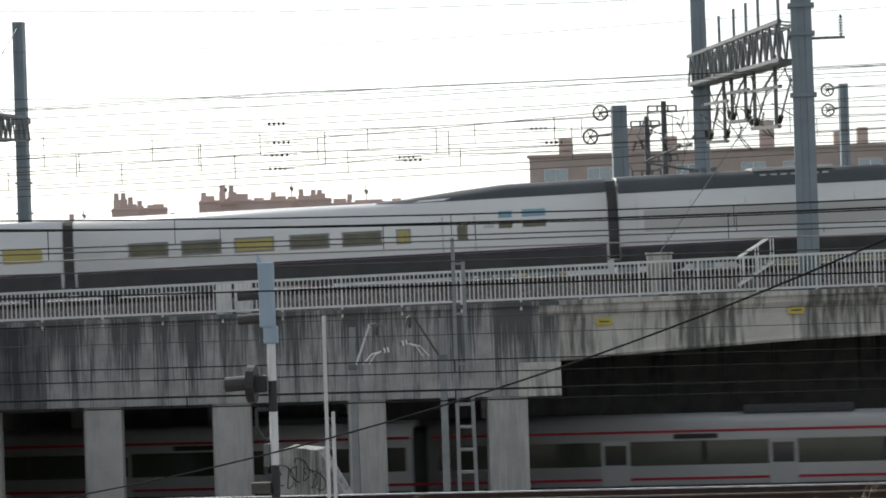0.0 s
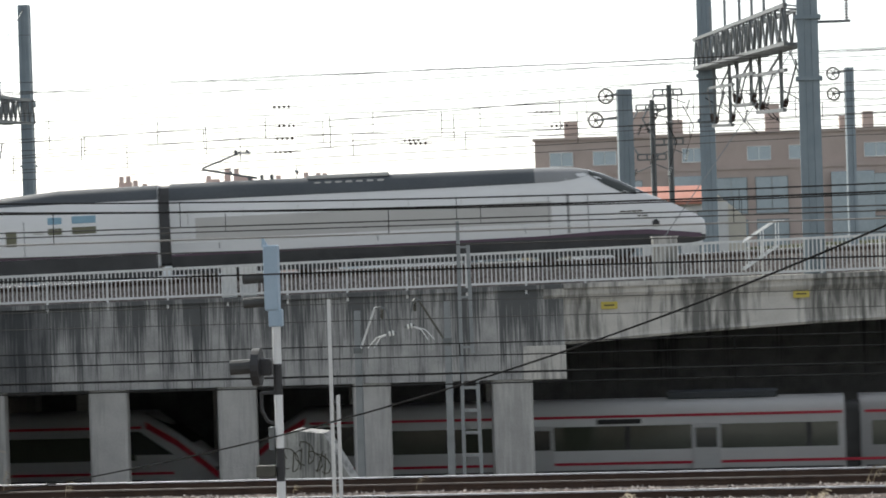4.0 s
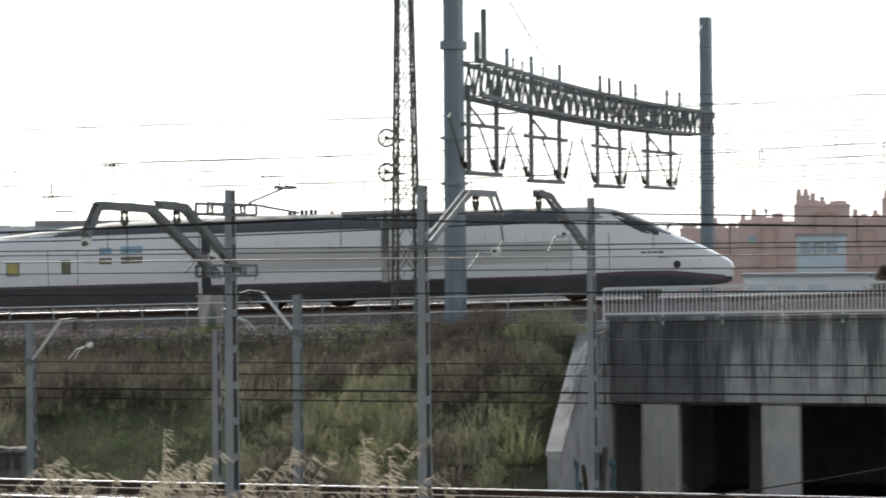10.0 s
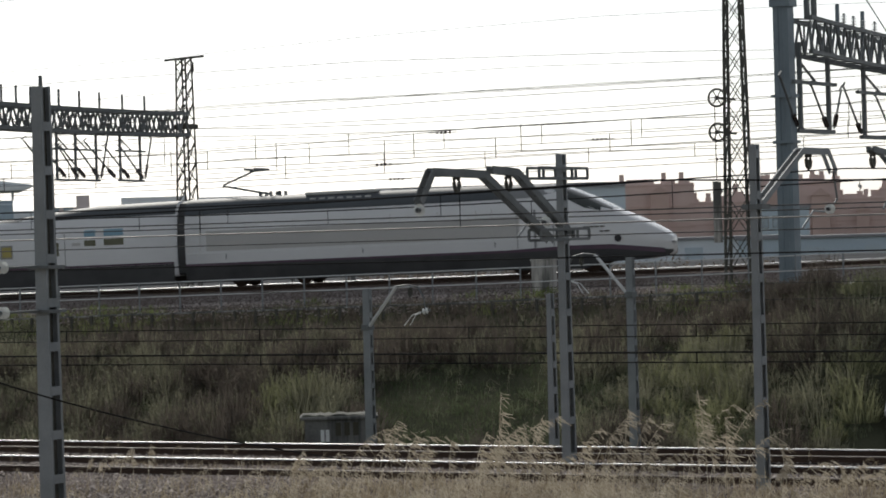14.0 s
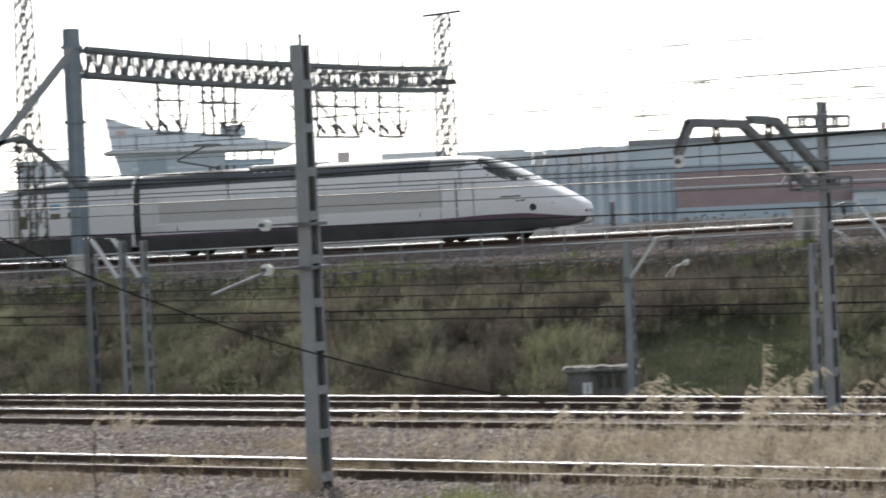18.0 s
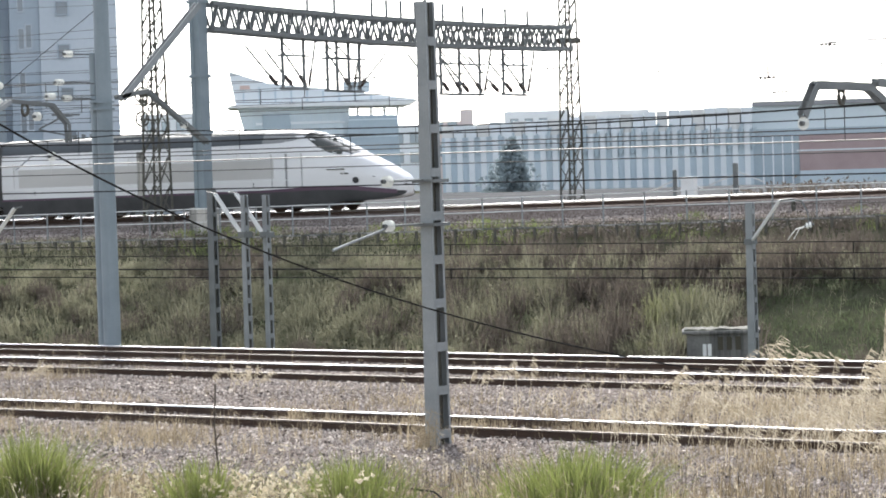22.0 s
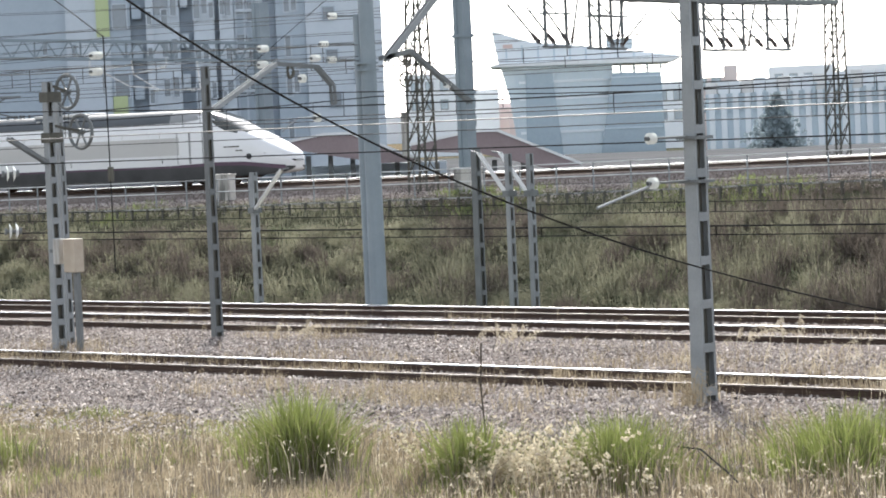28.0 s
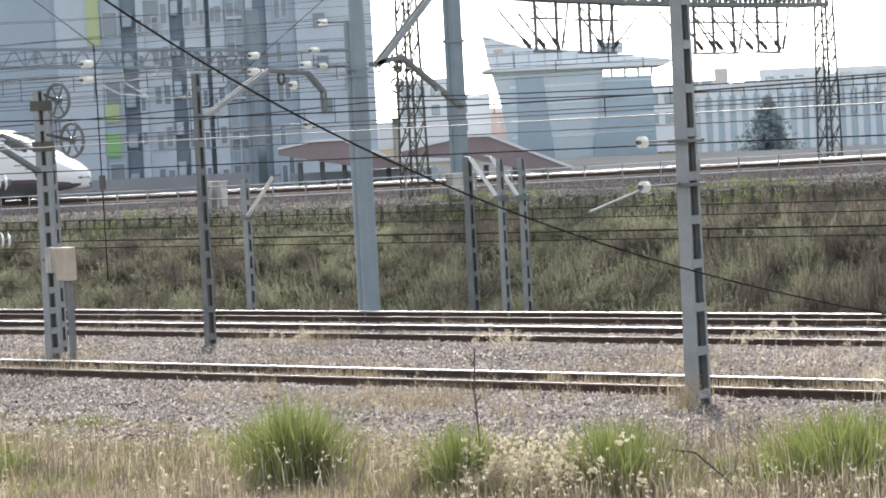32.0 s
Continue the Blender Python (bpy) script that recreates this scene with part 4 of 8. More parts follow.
    TAN_BOX = surface("sun_bleached_tan_paint", (0.33, 0.27, 0.2), (0.46, 0.4, 0.32), 0.5, 0.7, 0, 0.1, 6)
    c = thing("relay_cabinet", pose(-51.3, 45.0, 0), "pale relay box fixed to a mast", "cabinet")
    part("body", box(B(), 0.15, 0.58, -0.6, -0.3, 1.78, 2.6, 0.03), TAN_BOX, c)
    part("side_box", box(B(), -0.22, 0.0, -0.6, -0.35, 1.98, 2.6, 0.02), CONC_PALE, c)
    part("bracket", box(B(), -0.62, 0.5, -0.35, -0.29, 2.25, 2.33), GALV_DARK, c)
    part("leg", box(B(), 0.28, 0.42, -0.42, -0.3, -0.5, 1.95), GALV_DARK, c)
    m = battened_mast(-50.43, 48.8, 6.72, "battened mast with a diagonal arm and glass insulators", 0.15, 0.3, pitch=0.7, mat=GALV_DARK)
    knee_arm(m, [(0, 0.2, 5.6), (0, 2.55, 6.75)], 0.12)
    knee_arm(m, [(0, 2.55, 6.75), (0, 4.1, 6.65), (0, 4.67, 6.15), (0, 4.7, 5.65)], 0.1, GALV_DARK)
    loop_clamp(m, (0, 3.1, 6.7))
    insulator(m, (0, 3.55, 6.35), n=2, r=0.12)
    insulator(m, (0, 4.05, 5.3), n=2, r=0.12)
    steady(m, (0, 3.9, 5.3), -1.2)


def wheel(parent, p, r, mat=OLD_STEEL):
    """A spoked tensioning wheel, flat to the tracks."""
    p = Vector(p)
    bm = B()
    ring = [p + Vector((math.cos(a) * r, 0, math.sin(a) * r)) for a in [2 * math.pi * i / 20 for i in range(21)]]
    pipe(bm, ring, 0.045)
    for i in range(6):
        a = math.pi * i / 3
        bar(bm, p, p + Vector((math.cos(a) * r, 0, math.sin(a) * r)), 0.04)
    bar(bm, p - Vector((0, 0.08, 0)), p + Vector((0, 0.08, 0)), 0.16, n=10)
    part("tension_wheel", bm, mat, parent, "dark spoked wheel")


near_masts()


def tube_mast():
    m = thing("tubular_mast", pose(-53.61, 58.3, 0), "thick blue-grey mast of two bound tubes with a lattice strut", "mast")
    part("tube", bar(B(), (0.08, 0, -2), (0.08, 0, 9.9), 0.52, n=16, w2=0.44), BLUEGREY, m)
    part("tube", bar(B(), (-0.22, -0.05, -2), (-0.22, -0.05, 8.24), 0.28, n=12, w2=0.26), BLUEGREY, m)
    for z in (6.6, 6.8):
        part("collar", bar(B(), (0.0, 0, z), (0.0, 0, z + 0.06), 0.72, n=14), BLUEGREY, m)
    knee_arm(m, [(0.2, 0.6, 6.9), (0.2, 4.1, 9.7)], 0.2)
    knee_arm(m, [(0.2, 0.4, 6.95), (0.2, 1.7, 7.15), (0.2, 4.3, 5.6)], 0.13, GALV_DARK)
    loop_clamp(m, (0.2, 1.55, 7.1), 0.2)
    insulator(m, (0.2, 3.3, 6.15), n=2, r=0.11)
    for z, y in ((8.2, -1.0), (7.4, -1.4), (6.95, -1.1)):
        insulator(m, (-0.3, y, z), n=3, r=0.1)
        part("wire_bracket", bar(B(), (-0.3, -0.1, z), (-0.3, y + 0.2, z), 0.04), GALV_DARK, m)


tube_mast()


HOOD = surface("dark_grey_hood", (0.03, 0.032, 0.032), (0.06, 0.062, 0.06), 3, 0.6)


def signal():
    g = thing("railway_signal", pose(-8.55, 47.3, 0), "railway signal seen from behind on a black and white banded post", "signal")
    bands = ((-0.5, 0.8, WHITE), (0.8, 1.38, BLACK), (1.38, 2.31, WHITE), (2.31, 2.85, BLACK), (2.85, 3.6, WHITE))
    for a, b, mt in bands:
        part("post_band", bar(B(), (0, 0, a), (-0.0, 0, b), 0.15, n=12), mt, g)
    part("signal_head", box(B(), -0.18, 0.075, -0.12, 0.14, 3.78, 4.92, 0.03), SIGBLUE, g, "pale blue metal signal back")
    part("head_spike", bar(B(), (-0.16, 0, 4.9), (-0.2, 0, 5.08), 0.1, w2=0.02), SIGBLUE, g)
    part("neck", box(B(), -0.12, 0.12, -0.1, 0.1, 3.5, 3.8, 0.02), SIGBLUE, g)
    for z in (4.36, 3.94):
        bm = B()
        bar(bm, (-0.18, 0, z), (-0.56, -0.02, z - 0.02), 0.18, n=14)
        part("hood", bm, HOOD, g, "dark lamp hood")
    bm = B()
    bar(bm, (-0.43, 0.0, 2.80), (-0.29, 0.0, 2.80), 0.66, n=20)
    part("lower_backplate", bm, BLACK, g, "round black backing plate")
    part("hood", bar(B(), (-0.4, 0, 2.82), (-0.83, 0, 2.80), 0.26, n=14), HOOD, g)
    part("lamp_body", box(B(), -0.33, -0.1, -0.12, 0.12, 2.65, 2.95, 0.03), BLACK, g)
    bm = pipe(B(), [(-0.3, 0, 2.35), (-0.3, 0, 2.05), (-0.2, 0, 1.85), (0, 0, 1.78)], 0.03)
    part("cable", bm, BLACK, g)
    part("bracket", bar(B(), (-0.3, 0, 2.35), (0, 0, 2.35), 0.06), BLACK, g)
    part("junction_box", box(B(), -0.18, -0.08, -0.08, 0.08, 1.35, 1.75, 0.01), GALV_DARK, g)
    part("lamp_body", box(B(), -0.42, -0.08, -0.1, 0.1, 0.88, 1.08, 0.02), OLD_STEEL, g)
    part("base", box(B(), -0.16, 0.16, -0.16, 0.16, -0.5, -0.08, 0.03), CONC_DARK, g)


signal()


def thin_pole():
    p = thing("ladder_pole", pose(-7.78, 48.64, 0), "thin pale twin-bar pole with small rungs", "pole")
    for dx in (-0.05, 0.07):
        part("bar", bar(B(), (dx, 0, -0.4), (dx, 0, 3.92 if dx < 0 else 2.2), 0.06), WHITE_RAILING, p)
    for i in range(12):
        part("rung", bar(B(), (-0.05, 0, 0.1 + i * 0.18), (0.07, 0, 0.1 + i * 0.18), 0.025), GALV, p)


thin_pole()


# ---- equipment in the cutting ----
def cutting_mast(x, y, top, reach, label, width=0.2, rail=0.0, strut_paint=WHITE_RAILING):
    m = battened_mast(x, y, top, label, width, 0.3, TRENCH, GALV, "cutting masts", 0.55)
    sg = 1 if reach > 0 else -1
    end = reach + rail * sg
    for o in (-0.13, -0.03):
        part("strut", bar(B(), (0.08 * sg, o, top - 1.2), (reach, o, top + 0.06), 0.06, 0.05), strut_paint, m)
    part("fixing_plate", box(B(), -0.12, 0.12, -0.2, 0.2, top - 1.3, top - 1.12), GALV_DARK, m)
    if not rail:
        part("strut_end", bar(B(), (reach - 0.05 * sg, -0.08, top + 0.05), (reach + 0.3 * sg, -0.08, top + 0.1), 0.05), GALV_DARK, m)
        return m
    part("strut_end", pipe(B(), [(reach - 0.05 * sg, -0.08, top + 0.05), (reach + 0.42 * rail * sg, -0.08, top + 0.1), (end - 0.2 * rail * sg, -0.08, top + 0.02), (end, -0.08, top - 0.3)], 0.028), GALV_DARK, m)
    loop_clamp(m, (reach + 0.5 * rail * sg, -0.08, top), 0.12)
    insulator(m, (end + 0.05 * sg, -0.08, top - 0.72), axis=(1, 0, 0.2), n=2, r=0.1)
    part("insulator_hanger", bar(B(), (end, -0.08, top - 0.3), (end + 0.05 * sg, -0.08, top - 0.72), 0.03), GALV_DARK, m)
    bm = B()
    for o in (0.0, 0.2):
        pipe(bm, [(end - (0.02 + o * 0.3) * sg, -0.08, top - 0.74), (end - (0.3 + o * 0.6) * sg, -0.08, top - 0.84), (end - (0.5 + o) * sg, -0.08, top - 1.15)], 0.016)
    part("steady_arm", bm, WHITE, m)
    return m


HUT_WALL = streaked("sooty_hut_concrete", (0.09, 0.09, 0.087), (0.2, 0.196, 0.185), (0.04, 0.042, 0.042), 0.7, 0.9, 0.04)
BANK_MOSS = streaked("dark_roof_moss", (0.05, 0.052, 0.04), (0.1, 0.1, 0.075), (0.03, 0.03, 0.025), 0.5, 0.95, 0.04)


def ridged_cap(x0, x1, y0, y1, z):
    """A thin uneven crust over a flat roof."""
    bm = B()
    rnd = random.Random(11)
    loft(bm, [[(x0 + (x1 - x0) * f, y0, z), (x0 + (x1 - x0) * f, y0 + 0.06, z + 0.03 + 0.05 * rnd.random()), (x0 + (x1 - x0) * f, y1 - 0.06, z + 0.03 + 0.05 * rnd.random()), (x0 + (x1 - x0) * f, y1, z)] for f in [i / 16 for i in range(17)]])
    return bm


def cutting_things():
    cutting_mast(-12.5, 83.06, 2.78, 0.55, "battened mast with a white slanting strut below the viaduct", 0.24, 0.45)
    cutting_mast(-9.78, 83.43, 2.98, -0.85, "battened mast with a dark slanting strut below the viaduct", 0.24, 0.25, OLD_STEEL)
    cutting_mast(-42.03, 75.03, 3.25, 1.1, "battened mast with a pale slanting strut before the bank", 0.3, 0.95)
    cutting_mast(-34.66, 78.7, 4.04, -1.15, "battened mast with a slanting strut before the bank", 0.3, 0.95)
    cutting_mast(-53.7, 64.59, 4.0, -1.1, "slim mast of a pair below the bank", 0.18)
    cutting_mast(-53.2, 65.01, 3.98, -1.1, "slim mast of a pair below the bank", 0.18)
    battened_mast(-56.2, 66.0, 4.2, "dark slim battened mast standing below the bank", 0.26, 0.34, TRENCH, GALV_DARK, "cutting masts", 0.75)
    cutting_mast(-62.28, 62.18, 3.72, 1.35, "battened mast with a slanting pale strut below the bank", 0.22)
    # ladder mast
    l = thing("ladder_mast", pose(-9.8, 87.45, 0), "tall pale twin-leg mast with wide rungs", "mast")
    part("leg", bar(B(), (-0.03, 0, 5.43), (-0.05, 0, TRENCH), 0.11), GALV, l)
    part("leg", bar(B(), (0.28, 0, 4.7), (0.33, 0, 1.2), 0.11), GALV, l)
    part("leg", bar(B(), (0.46, 0, 0.35), (0.56, 0, TRENCH), 0.11), GALV, l)
    for i in range(7):
        part("rung", bar(B(), (-0.03, 0, 0.1 - i * 0.72), (0.48 + i * 0.012, 0, 0.1 - i * 0.72), 0.09), GALV, l)
    for z in (4.6, 1.4, 3.0):
        part("rung", bar(B(), (-0.03, 0, z), (0.3, 0, z), 0.07), GALV, l)
    # graffiti-covered concrete block
    b = thing("concrete_block", pose(-12.0, 71.0, 0), "sloping weathered concrete block with scrawled graffiti", "block")
    bm = prism(B(), [(-0.78, -0.1), (-0.35, 0.05), (0.42, -0.04), (1.15, -1.3), (1.15, -5.2), (-0.78, -5.2)], -0.6, 0.6)
    part("body", bm, CONC, b)
    rnd = random.Random(4)
    bm = B()
    for k in range(6):
        x, z, r = -0.62 + k * 0.21, -0.85 + 0.35 * rnd.random(), 0.1 + 0.12 * rnd.random()
        a0, turn = 6 * rnd.random(), 0.5 + 0.4 * rnd.random()
        tube(bm, [(x + r * (0.7 + 0.08 * i) * math.cos(a0 + turn * i), -0.605, z + 1.5 * r * math.sin(a0 + turn * i * 0.8)) for i in range(7 + k % 3)], 0.012, 4)
        bar(bm, (x, -0.605, z - 0.3), (x + 0.2 * rnd.random(), -0.605, z + 0.25), 0.022)
    part("scrawl", bm, INK, b, "illegible dark painted scrawl")
    # small equipment hut
    k = thing("equipment_hut", pose(-43.9, 76.3, 0, 0, 0, 30), "small low weathered grey concrete equipment hut with flat roof", "hut")
    part("wall", box(B(), -1.1, 1.1, -0.55, 0.55, TRENCH, -0.9, 0.02), HUT_WALL, k)
    part("roof", box(B(), -1.24, 1.24, -0.7, 0.7, -0.9, -0.8, 0.02), HUT_WALL, k)
    part("roof_moss", ridged_cap(-1.18, 1.18, -0.64, 0.64, -0.8), BANK_MOSS, k, "dark moss crust on the roof")
    for x in (-0.12, 0.16, 0.44):
        part("vent", box(B(), x, x + 0.17, -0.58, -0.545, -1.42, -1.0), INK, k)
    for x in (-0.6, -0.44):
        part("notice", box(B(), x, x + 0.12, -0.58, -0.545, -1.6, -1.22), WHITE, k)


cutting_things()


# ---- masts and portals of the high line ----
def steel_pole(parent, p, z0, z1, w, w2=None, mat=BLUEGREY, d=None):
    """A pole with square edges and a shallow groove."""
    x, y = p
    d = d or w
    w2 = w2 or w
    bm = B()
    loft(bm, [[(x - a / 2, y - d / 2, z), (x - a * 0.18, y - d / 2, z), (x - a * 0.14, y - d / 2 + 0.05, z), (x + a * 0.14, y - d / 2 + 0.05, z), (x + a * 0.18, y - d / 2, z), (x + a / 2, y - d / 2, z), (x + a / 2, y + d / 2, z), (x - a / 2, y + d / 2, z)] for z, a in ((z0, w), (z1, w2))])
    return part("pole", bm, mat, parent)


def lattice_pole(parent, p, z0, z1, w, w2, mat=OLD_STEEL):
    x, y = p
    for sx in (-1, 1):
        for sy in (-1, 1):
            part("corner_angle", bar(B(), (x + sx * w / 2, y + sy * w / 2, z0), (x + sx * w2 / 2, y + sy * w2 / 2, z1), 0.09), mat, parent)
    z, bm = z0, B()
    while z < z1 - 0.2:
        f = lambda q: (w + (w2 - w) * (q - z0) / (z1 - z0)) / 2
        h = 1.5 * 2 * f(z)
        zt = min(z1, z + h)
        for sy in (-1, 1):
            a, b = f(z), f(zt)
            bar(bm, (x - a, y + sy * a, z), (x + b, y + sy * b, zt), 0.06, 0.03)
            bar(bm, (x + a, y + sy * a, z), (x - b, y + sy * b, zt), 0.06, 0.03)
            bar(bm, (x + sy * a, y - a, z), (x + sy * b, y + b, zt), 0.06, 0.03)
        z = zt
    tagged(part("lacing", bm, mat, parent), "", "", "", "stuff")


def truss(parent, a, b, h, depth, bays, mat=BLUEGREY, arch=0.0, chord=0.16):
    """A box truss between two points, h high and depth wide, with crossed lacing."""
    a, b = Vector(a), Vector(b)
    side = (b - a).normalized().cross(Vector((0, 0, 1))) * depth / 2
    up = Vector((0, 0, h))
    pts = [a + (b - a) * i / bays + Vector((0, 0, arch * 4 * (i / bays) * (1 - i / bays))) for i in range(bays + 1)]
    for sd in (-1, 1):
        o = side * sd
        for z in (0, 1):
            for p, q in (zip(pts[::3], pts[3::3]) if arch else ((pts[0], pts[-1]),)):
                strut("chord", parent, p + o + up * z, q + o + up * z, chord, mat)
        for i, (p, q) in enumerate(zip(pts, pts[1:])):
            m = (p + q) / 2
            strut("diagonal", parent, p + o, m + o + up, 0.085, mat)
            strut("diagonal", parent, m + o + up, q + o, 0.085, mat)
            if i % 2 == 0:
                strut("upright", parent, p + o, p + o + up, 0.07, mat)
    for i, (p, q) in enumerate(zip(pts, pts[1:])):
        for z in (0, 1):
            strut("cross_brace", parent, p - side + up * z, q + side + up * z, 0.06, mat)
    return pts


SHORT_STAYS = ((-1.15, 0.32, -0.62), (-0.1, 0.4, 0.44), (0.98, 0.42, 0.68))
LONG_STAYS = ((-2.2, 0.22, -0.75), (-1.25, 0.3, -0.06), (-0.5, 0.27, 0.62), (1.1, 0.05, 0.72))


def hanging_frame(parent, c, along, w, drop, mat=GALV_DARK, rod=0.14, stays=SHORT_STAYS):
    """A trapeze below a truss: two rods, a crossbar, a bottom bar, and slanting stays that end in dark insulators."""
    c, u = Vector(c), Vector(along).normalized()
    P = lambda x, z: c + u * (x * w) + Vector((0, 0, -z * drop))
    fr = part("hanging_frame", bar(B(), P(-0.62, 1), P(0.66, 1), rod), mat, parent)
    for sg in (-1, 1):
        strut("hanger", fr, P(sg * 0.5, -0.15), P(sg * 0.5, 1), rod, mat)
    strut("crossbar", fr, P(-0.72, 0.37), P(0.78, 0.36), rod * 0.85, mat)
    strut("bracket", fr, P(-0.5, 0.1), P(0.1, 0.37), rod * 0.5, mat)
    for x0, z0, x1 in stays:
        a, b = P(x0, z0), P(x1, 0.95)
        d = (b - a).normalized()
        strut("stay", fr, a, b, rod * (0.42 if stays is SHORT_STAYS else 0.62), mat)
        insulator(fr, b - d * 0.42, d, 6, rod * (0.62 if stays is SHORT_STAYS else 1.0), DARKINS)
        strut("end_fitting", fr, a - u * 0.22, a + u * 0.22 + Vector((0, 0, 0.2)), rod * 0.4, mat)


def portals():
    L = lambda s, n, z: W(s, n, z)
    # the portal at the viaduct's end
    g = thing("catenary_portal", Matrix(), "blue-grey steel portal spanning the high line with hanging frames", "portal", "portals")
    for (s, n), w, top in (((-21.6, -4.6), 0.68, 19.4), ((-17.9, 52.9), 0.70, 19.4)):
        p = L(s, n, 0)
        steel_pole(g, (p.x, p.y), ground_z(s, n) - 0.4, top, w, w * 0.86)
        for z in (13.35, 9.8, 8.0):
            part("collar", box(B(), p.x - w * 0.62, p.x + w * 0.62, p.y - w * 0.62, p.y + w * 0.62, z, z + (0.35 if z > 13 else 0.12)), BLUEGREY, g)
    a, b = L(-21.2, -4.0, 11.6), L(-17.95, 52.4, 12.35)
    dip = lambda f: Vector((0, 0, -1.2 * f * (1 - f)))
    truss(g, a, b, 1.35, 1.1, 34, GALV_DARK, -0.3)
    u = b - a
    for f, w in ((0.045, 4.6), (0.247, 5.6), (0.495, 5.5), (0.737, 6.8)):
        hanging_frame(g, a + u * f + dip(f), u, w, 3.05, GALV_DARK, 0.17)
    for f in (0.12, 0.2, 0.3, 0.46, 0.5, 0.55, 0.62, 0.78, 0.85):
        c = a + u * f + dip(f) + Vector((0, 0, 1.2))
        part("top_post", bar(B(), c, c + Vector((0, 0, 1.15)), 0.14), DARKINS if f in (0.46, 0.5, 0.55) else BLUEGREY, g)
    for f in (0.14, 0.17, 0.2, 0.24):
        insulator(g, a + u * f + dip(f) + Vector((0, 0, 1.75)), (0, 0, 1), 4, 0.16, GLASSINS)
    for f, z in ((0.03, 2.6), (0.05, 3.6)):
        part("switch", bar(B(), a + u * f + Vector((0, 0, 1.4)), a + u * f + Vector((0, 0, z)), 0.25, n=8), GALV_DARK, g)
    # the portal over the viaduct
    g = thing("catenary_portal", Matrix(), "blue-grey portal with pale lacing above the viaduct", "portal", "portals")
    for (s, n), w, top in (((18.8, -3.9), 0.86, 19.5), ((20.1, 35.0), 0.85, 19.5)):
        p = L(s, n, 0)
        steel_pole(g, (p.x, p.y), deck_z(s) - 0.3, top, w, w * 0.9)
        for z in (14.1, 13.0, 10.6):
            part("collar", box(B(), p.x - w * 0.6, p.x + w * 0.6, p.y - w * 0.6, p.y + w * 0.6, z, z + 0.16), BLUEGREY, g)
    a, b = L(18.6, -3.3, 12.15), L(20.0, 34.6, 13.45)
    u = b - a
    truss(g, a, b, 1.5, 1.1, 17, GALV_DARK)
    for f, w, dr in ((0.26, 7.4, 2.6), (0.52, 5.6, 2.2), (0.78, 7.2, 3.1)):
        hanging_frame(g, a + u * f, u, w, dr, GALV_DARK, 0.16)
    part("bottom_plate", loft(B(), [[e + Vector((-0.5, 0, -0.12)), e + Vector((0.5, 0, -0.12)), e + Vector((0.5, 0, 0.02)), e + Vector((-0.5, 0, 0.02))] for e in (a, b)]), GALV_DARK, g)
    for f in (0.12, 0.3, 0.42, 0.55, 0.72, 0.9):
        c = a + u * f + Vector((0, 0, 1.4))
        part("top_post", bar(B(), c, c + Vector((0, 0, 1.7)), 0.13), GALV, g)
    for i, f in enumerate((0.1, 0.4, 0.63, 0.9)):
        c = a + u * f
        q = c + Vector((0.5, 0, -1.4 - 0.5 * (i % 3)))
        part("drop_rod", bar(B(), c, q, 0.05), GALV_DARK, g)
        insulator(g, q - Vector((0, 0, 0.3)), (0.3, 0, 1), 5, 0.1, DARKINS)
        part("jumper", tube(B(), [q + Vector((0, 0, -0.5)), q + Vector((0.5, 0.6, -1.1)), q + Vector((0.2, 1.8, -0.9)), c + u * 0.1 + Vector((0, 0, -1.6))], 0.025), WIRE, g)
    p = L(19.9, -3.9, 0)
    part("side_bracket", bar(B(), (p.x - 0.8, p.y, 12.9), (p.x + 0.6, p.y, 12.9), 0.1), GALV_DARK, g)
    insulator(g, (p.x + 0.45, p.y, 13.36), (0, 0, 1), 7, 0.12, DARKINS)
    # the portal above the bank
    g = thing("catenary_portal", Matrix(), "steel portal between a square pole and a lattice mast", "portal", "portals")
    p, q = L(-65.2, -5.0, 0), L(-61.1, 26.7, 0)
    steel_pole(g, (p.x, p.y), ground_z(-65.2, -5) - 0.4, 13.1, 0.6, 0.54, BLUEGREY)
    for z in (12.2, 8.85, 6.3):
        part("collar", box(B(), p.x - 0.36, p.x + 0.36, p.y - 0.36, p.y + 0.36, z, z + 0.14), BLUEGREY, g)
    lattice_pole(g, (q.x, q.y), 1.4, 14.8, 0.95, 0.6)
    part("crossbar", bar(B(), (q.x - 1.2, q.y, 14.75), (q.x + 1.3, q.y, 14.85), 0.12), OLD_STEEL, g)
    part("top_plate", box(B(), q.x - 0.55, q.x + 0.5, q.y - 0.5, q.y + 0.5, 10.95, 11.2), OLD_STEEL, g)
    insulator(g, (q.x + 0.6, q.y, 14.3), (0, 0, 1), 4, 0.14, DARKINS)
    a, b = L(-65.1, -4.6, 11.05), L(-61.1, 26.2, 10.6)
    u = b - a
    truss(g, a, b, 1.15, 0.9, 33, GALV_DARK, -0.2, 0.2)
    for f, w, stays in ((0.21, 1.65, LONG_STAYS), (0.325, 1.75, LONG_STAYS[2:]), (0.352, 1.85, ((1.6, 0.3, 0.4),)), (0.637, 1.7, LONG_STAYS[:3]), (0.695, 1.9, LONG_STAYS[1:]), (0.83, 1.95, LONG_STAYS)):
        hanging_frame(g, a + u * f + Vector((0, 0, -0.8 * f * (1 - f))), u, w, 2.45, GALV_DARK, 0.11, stays)
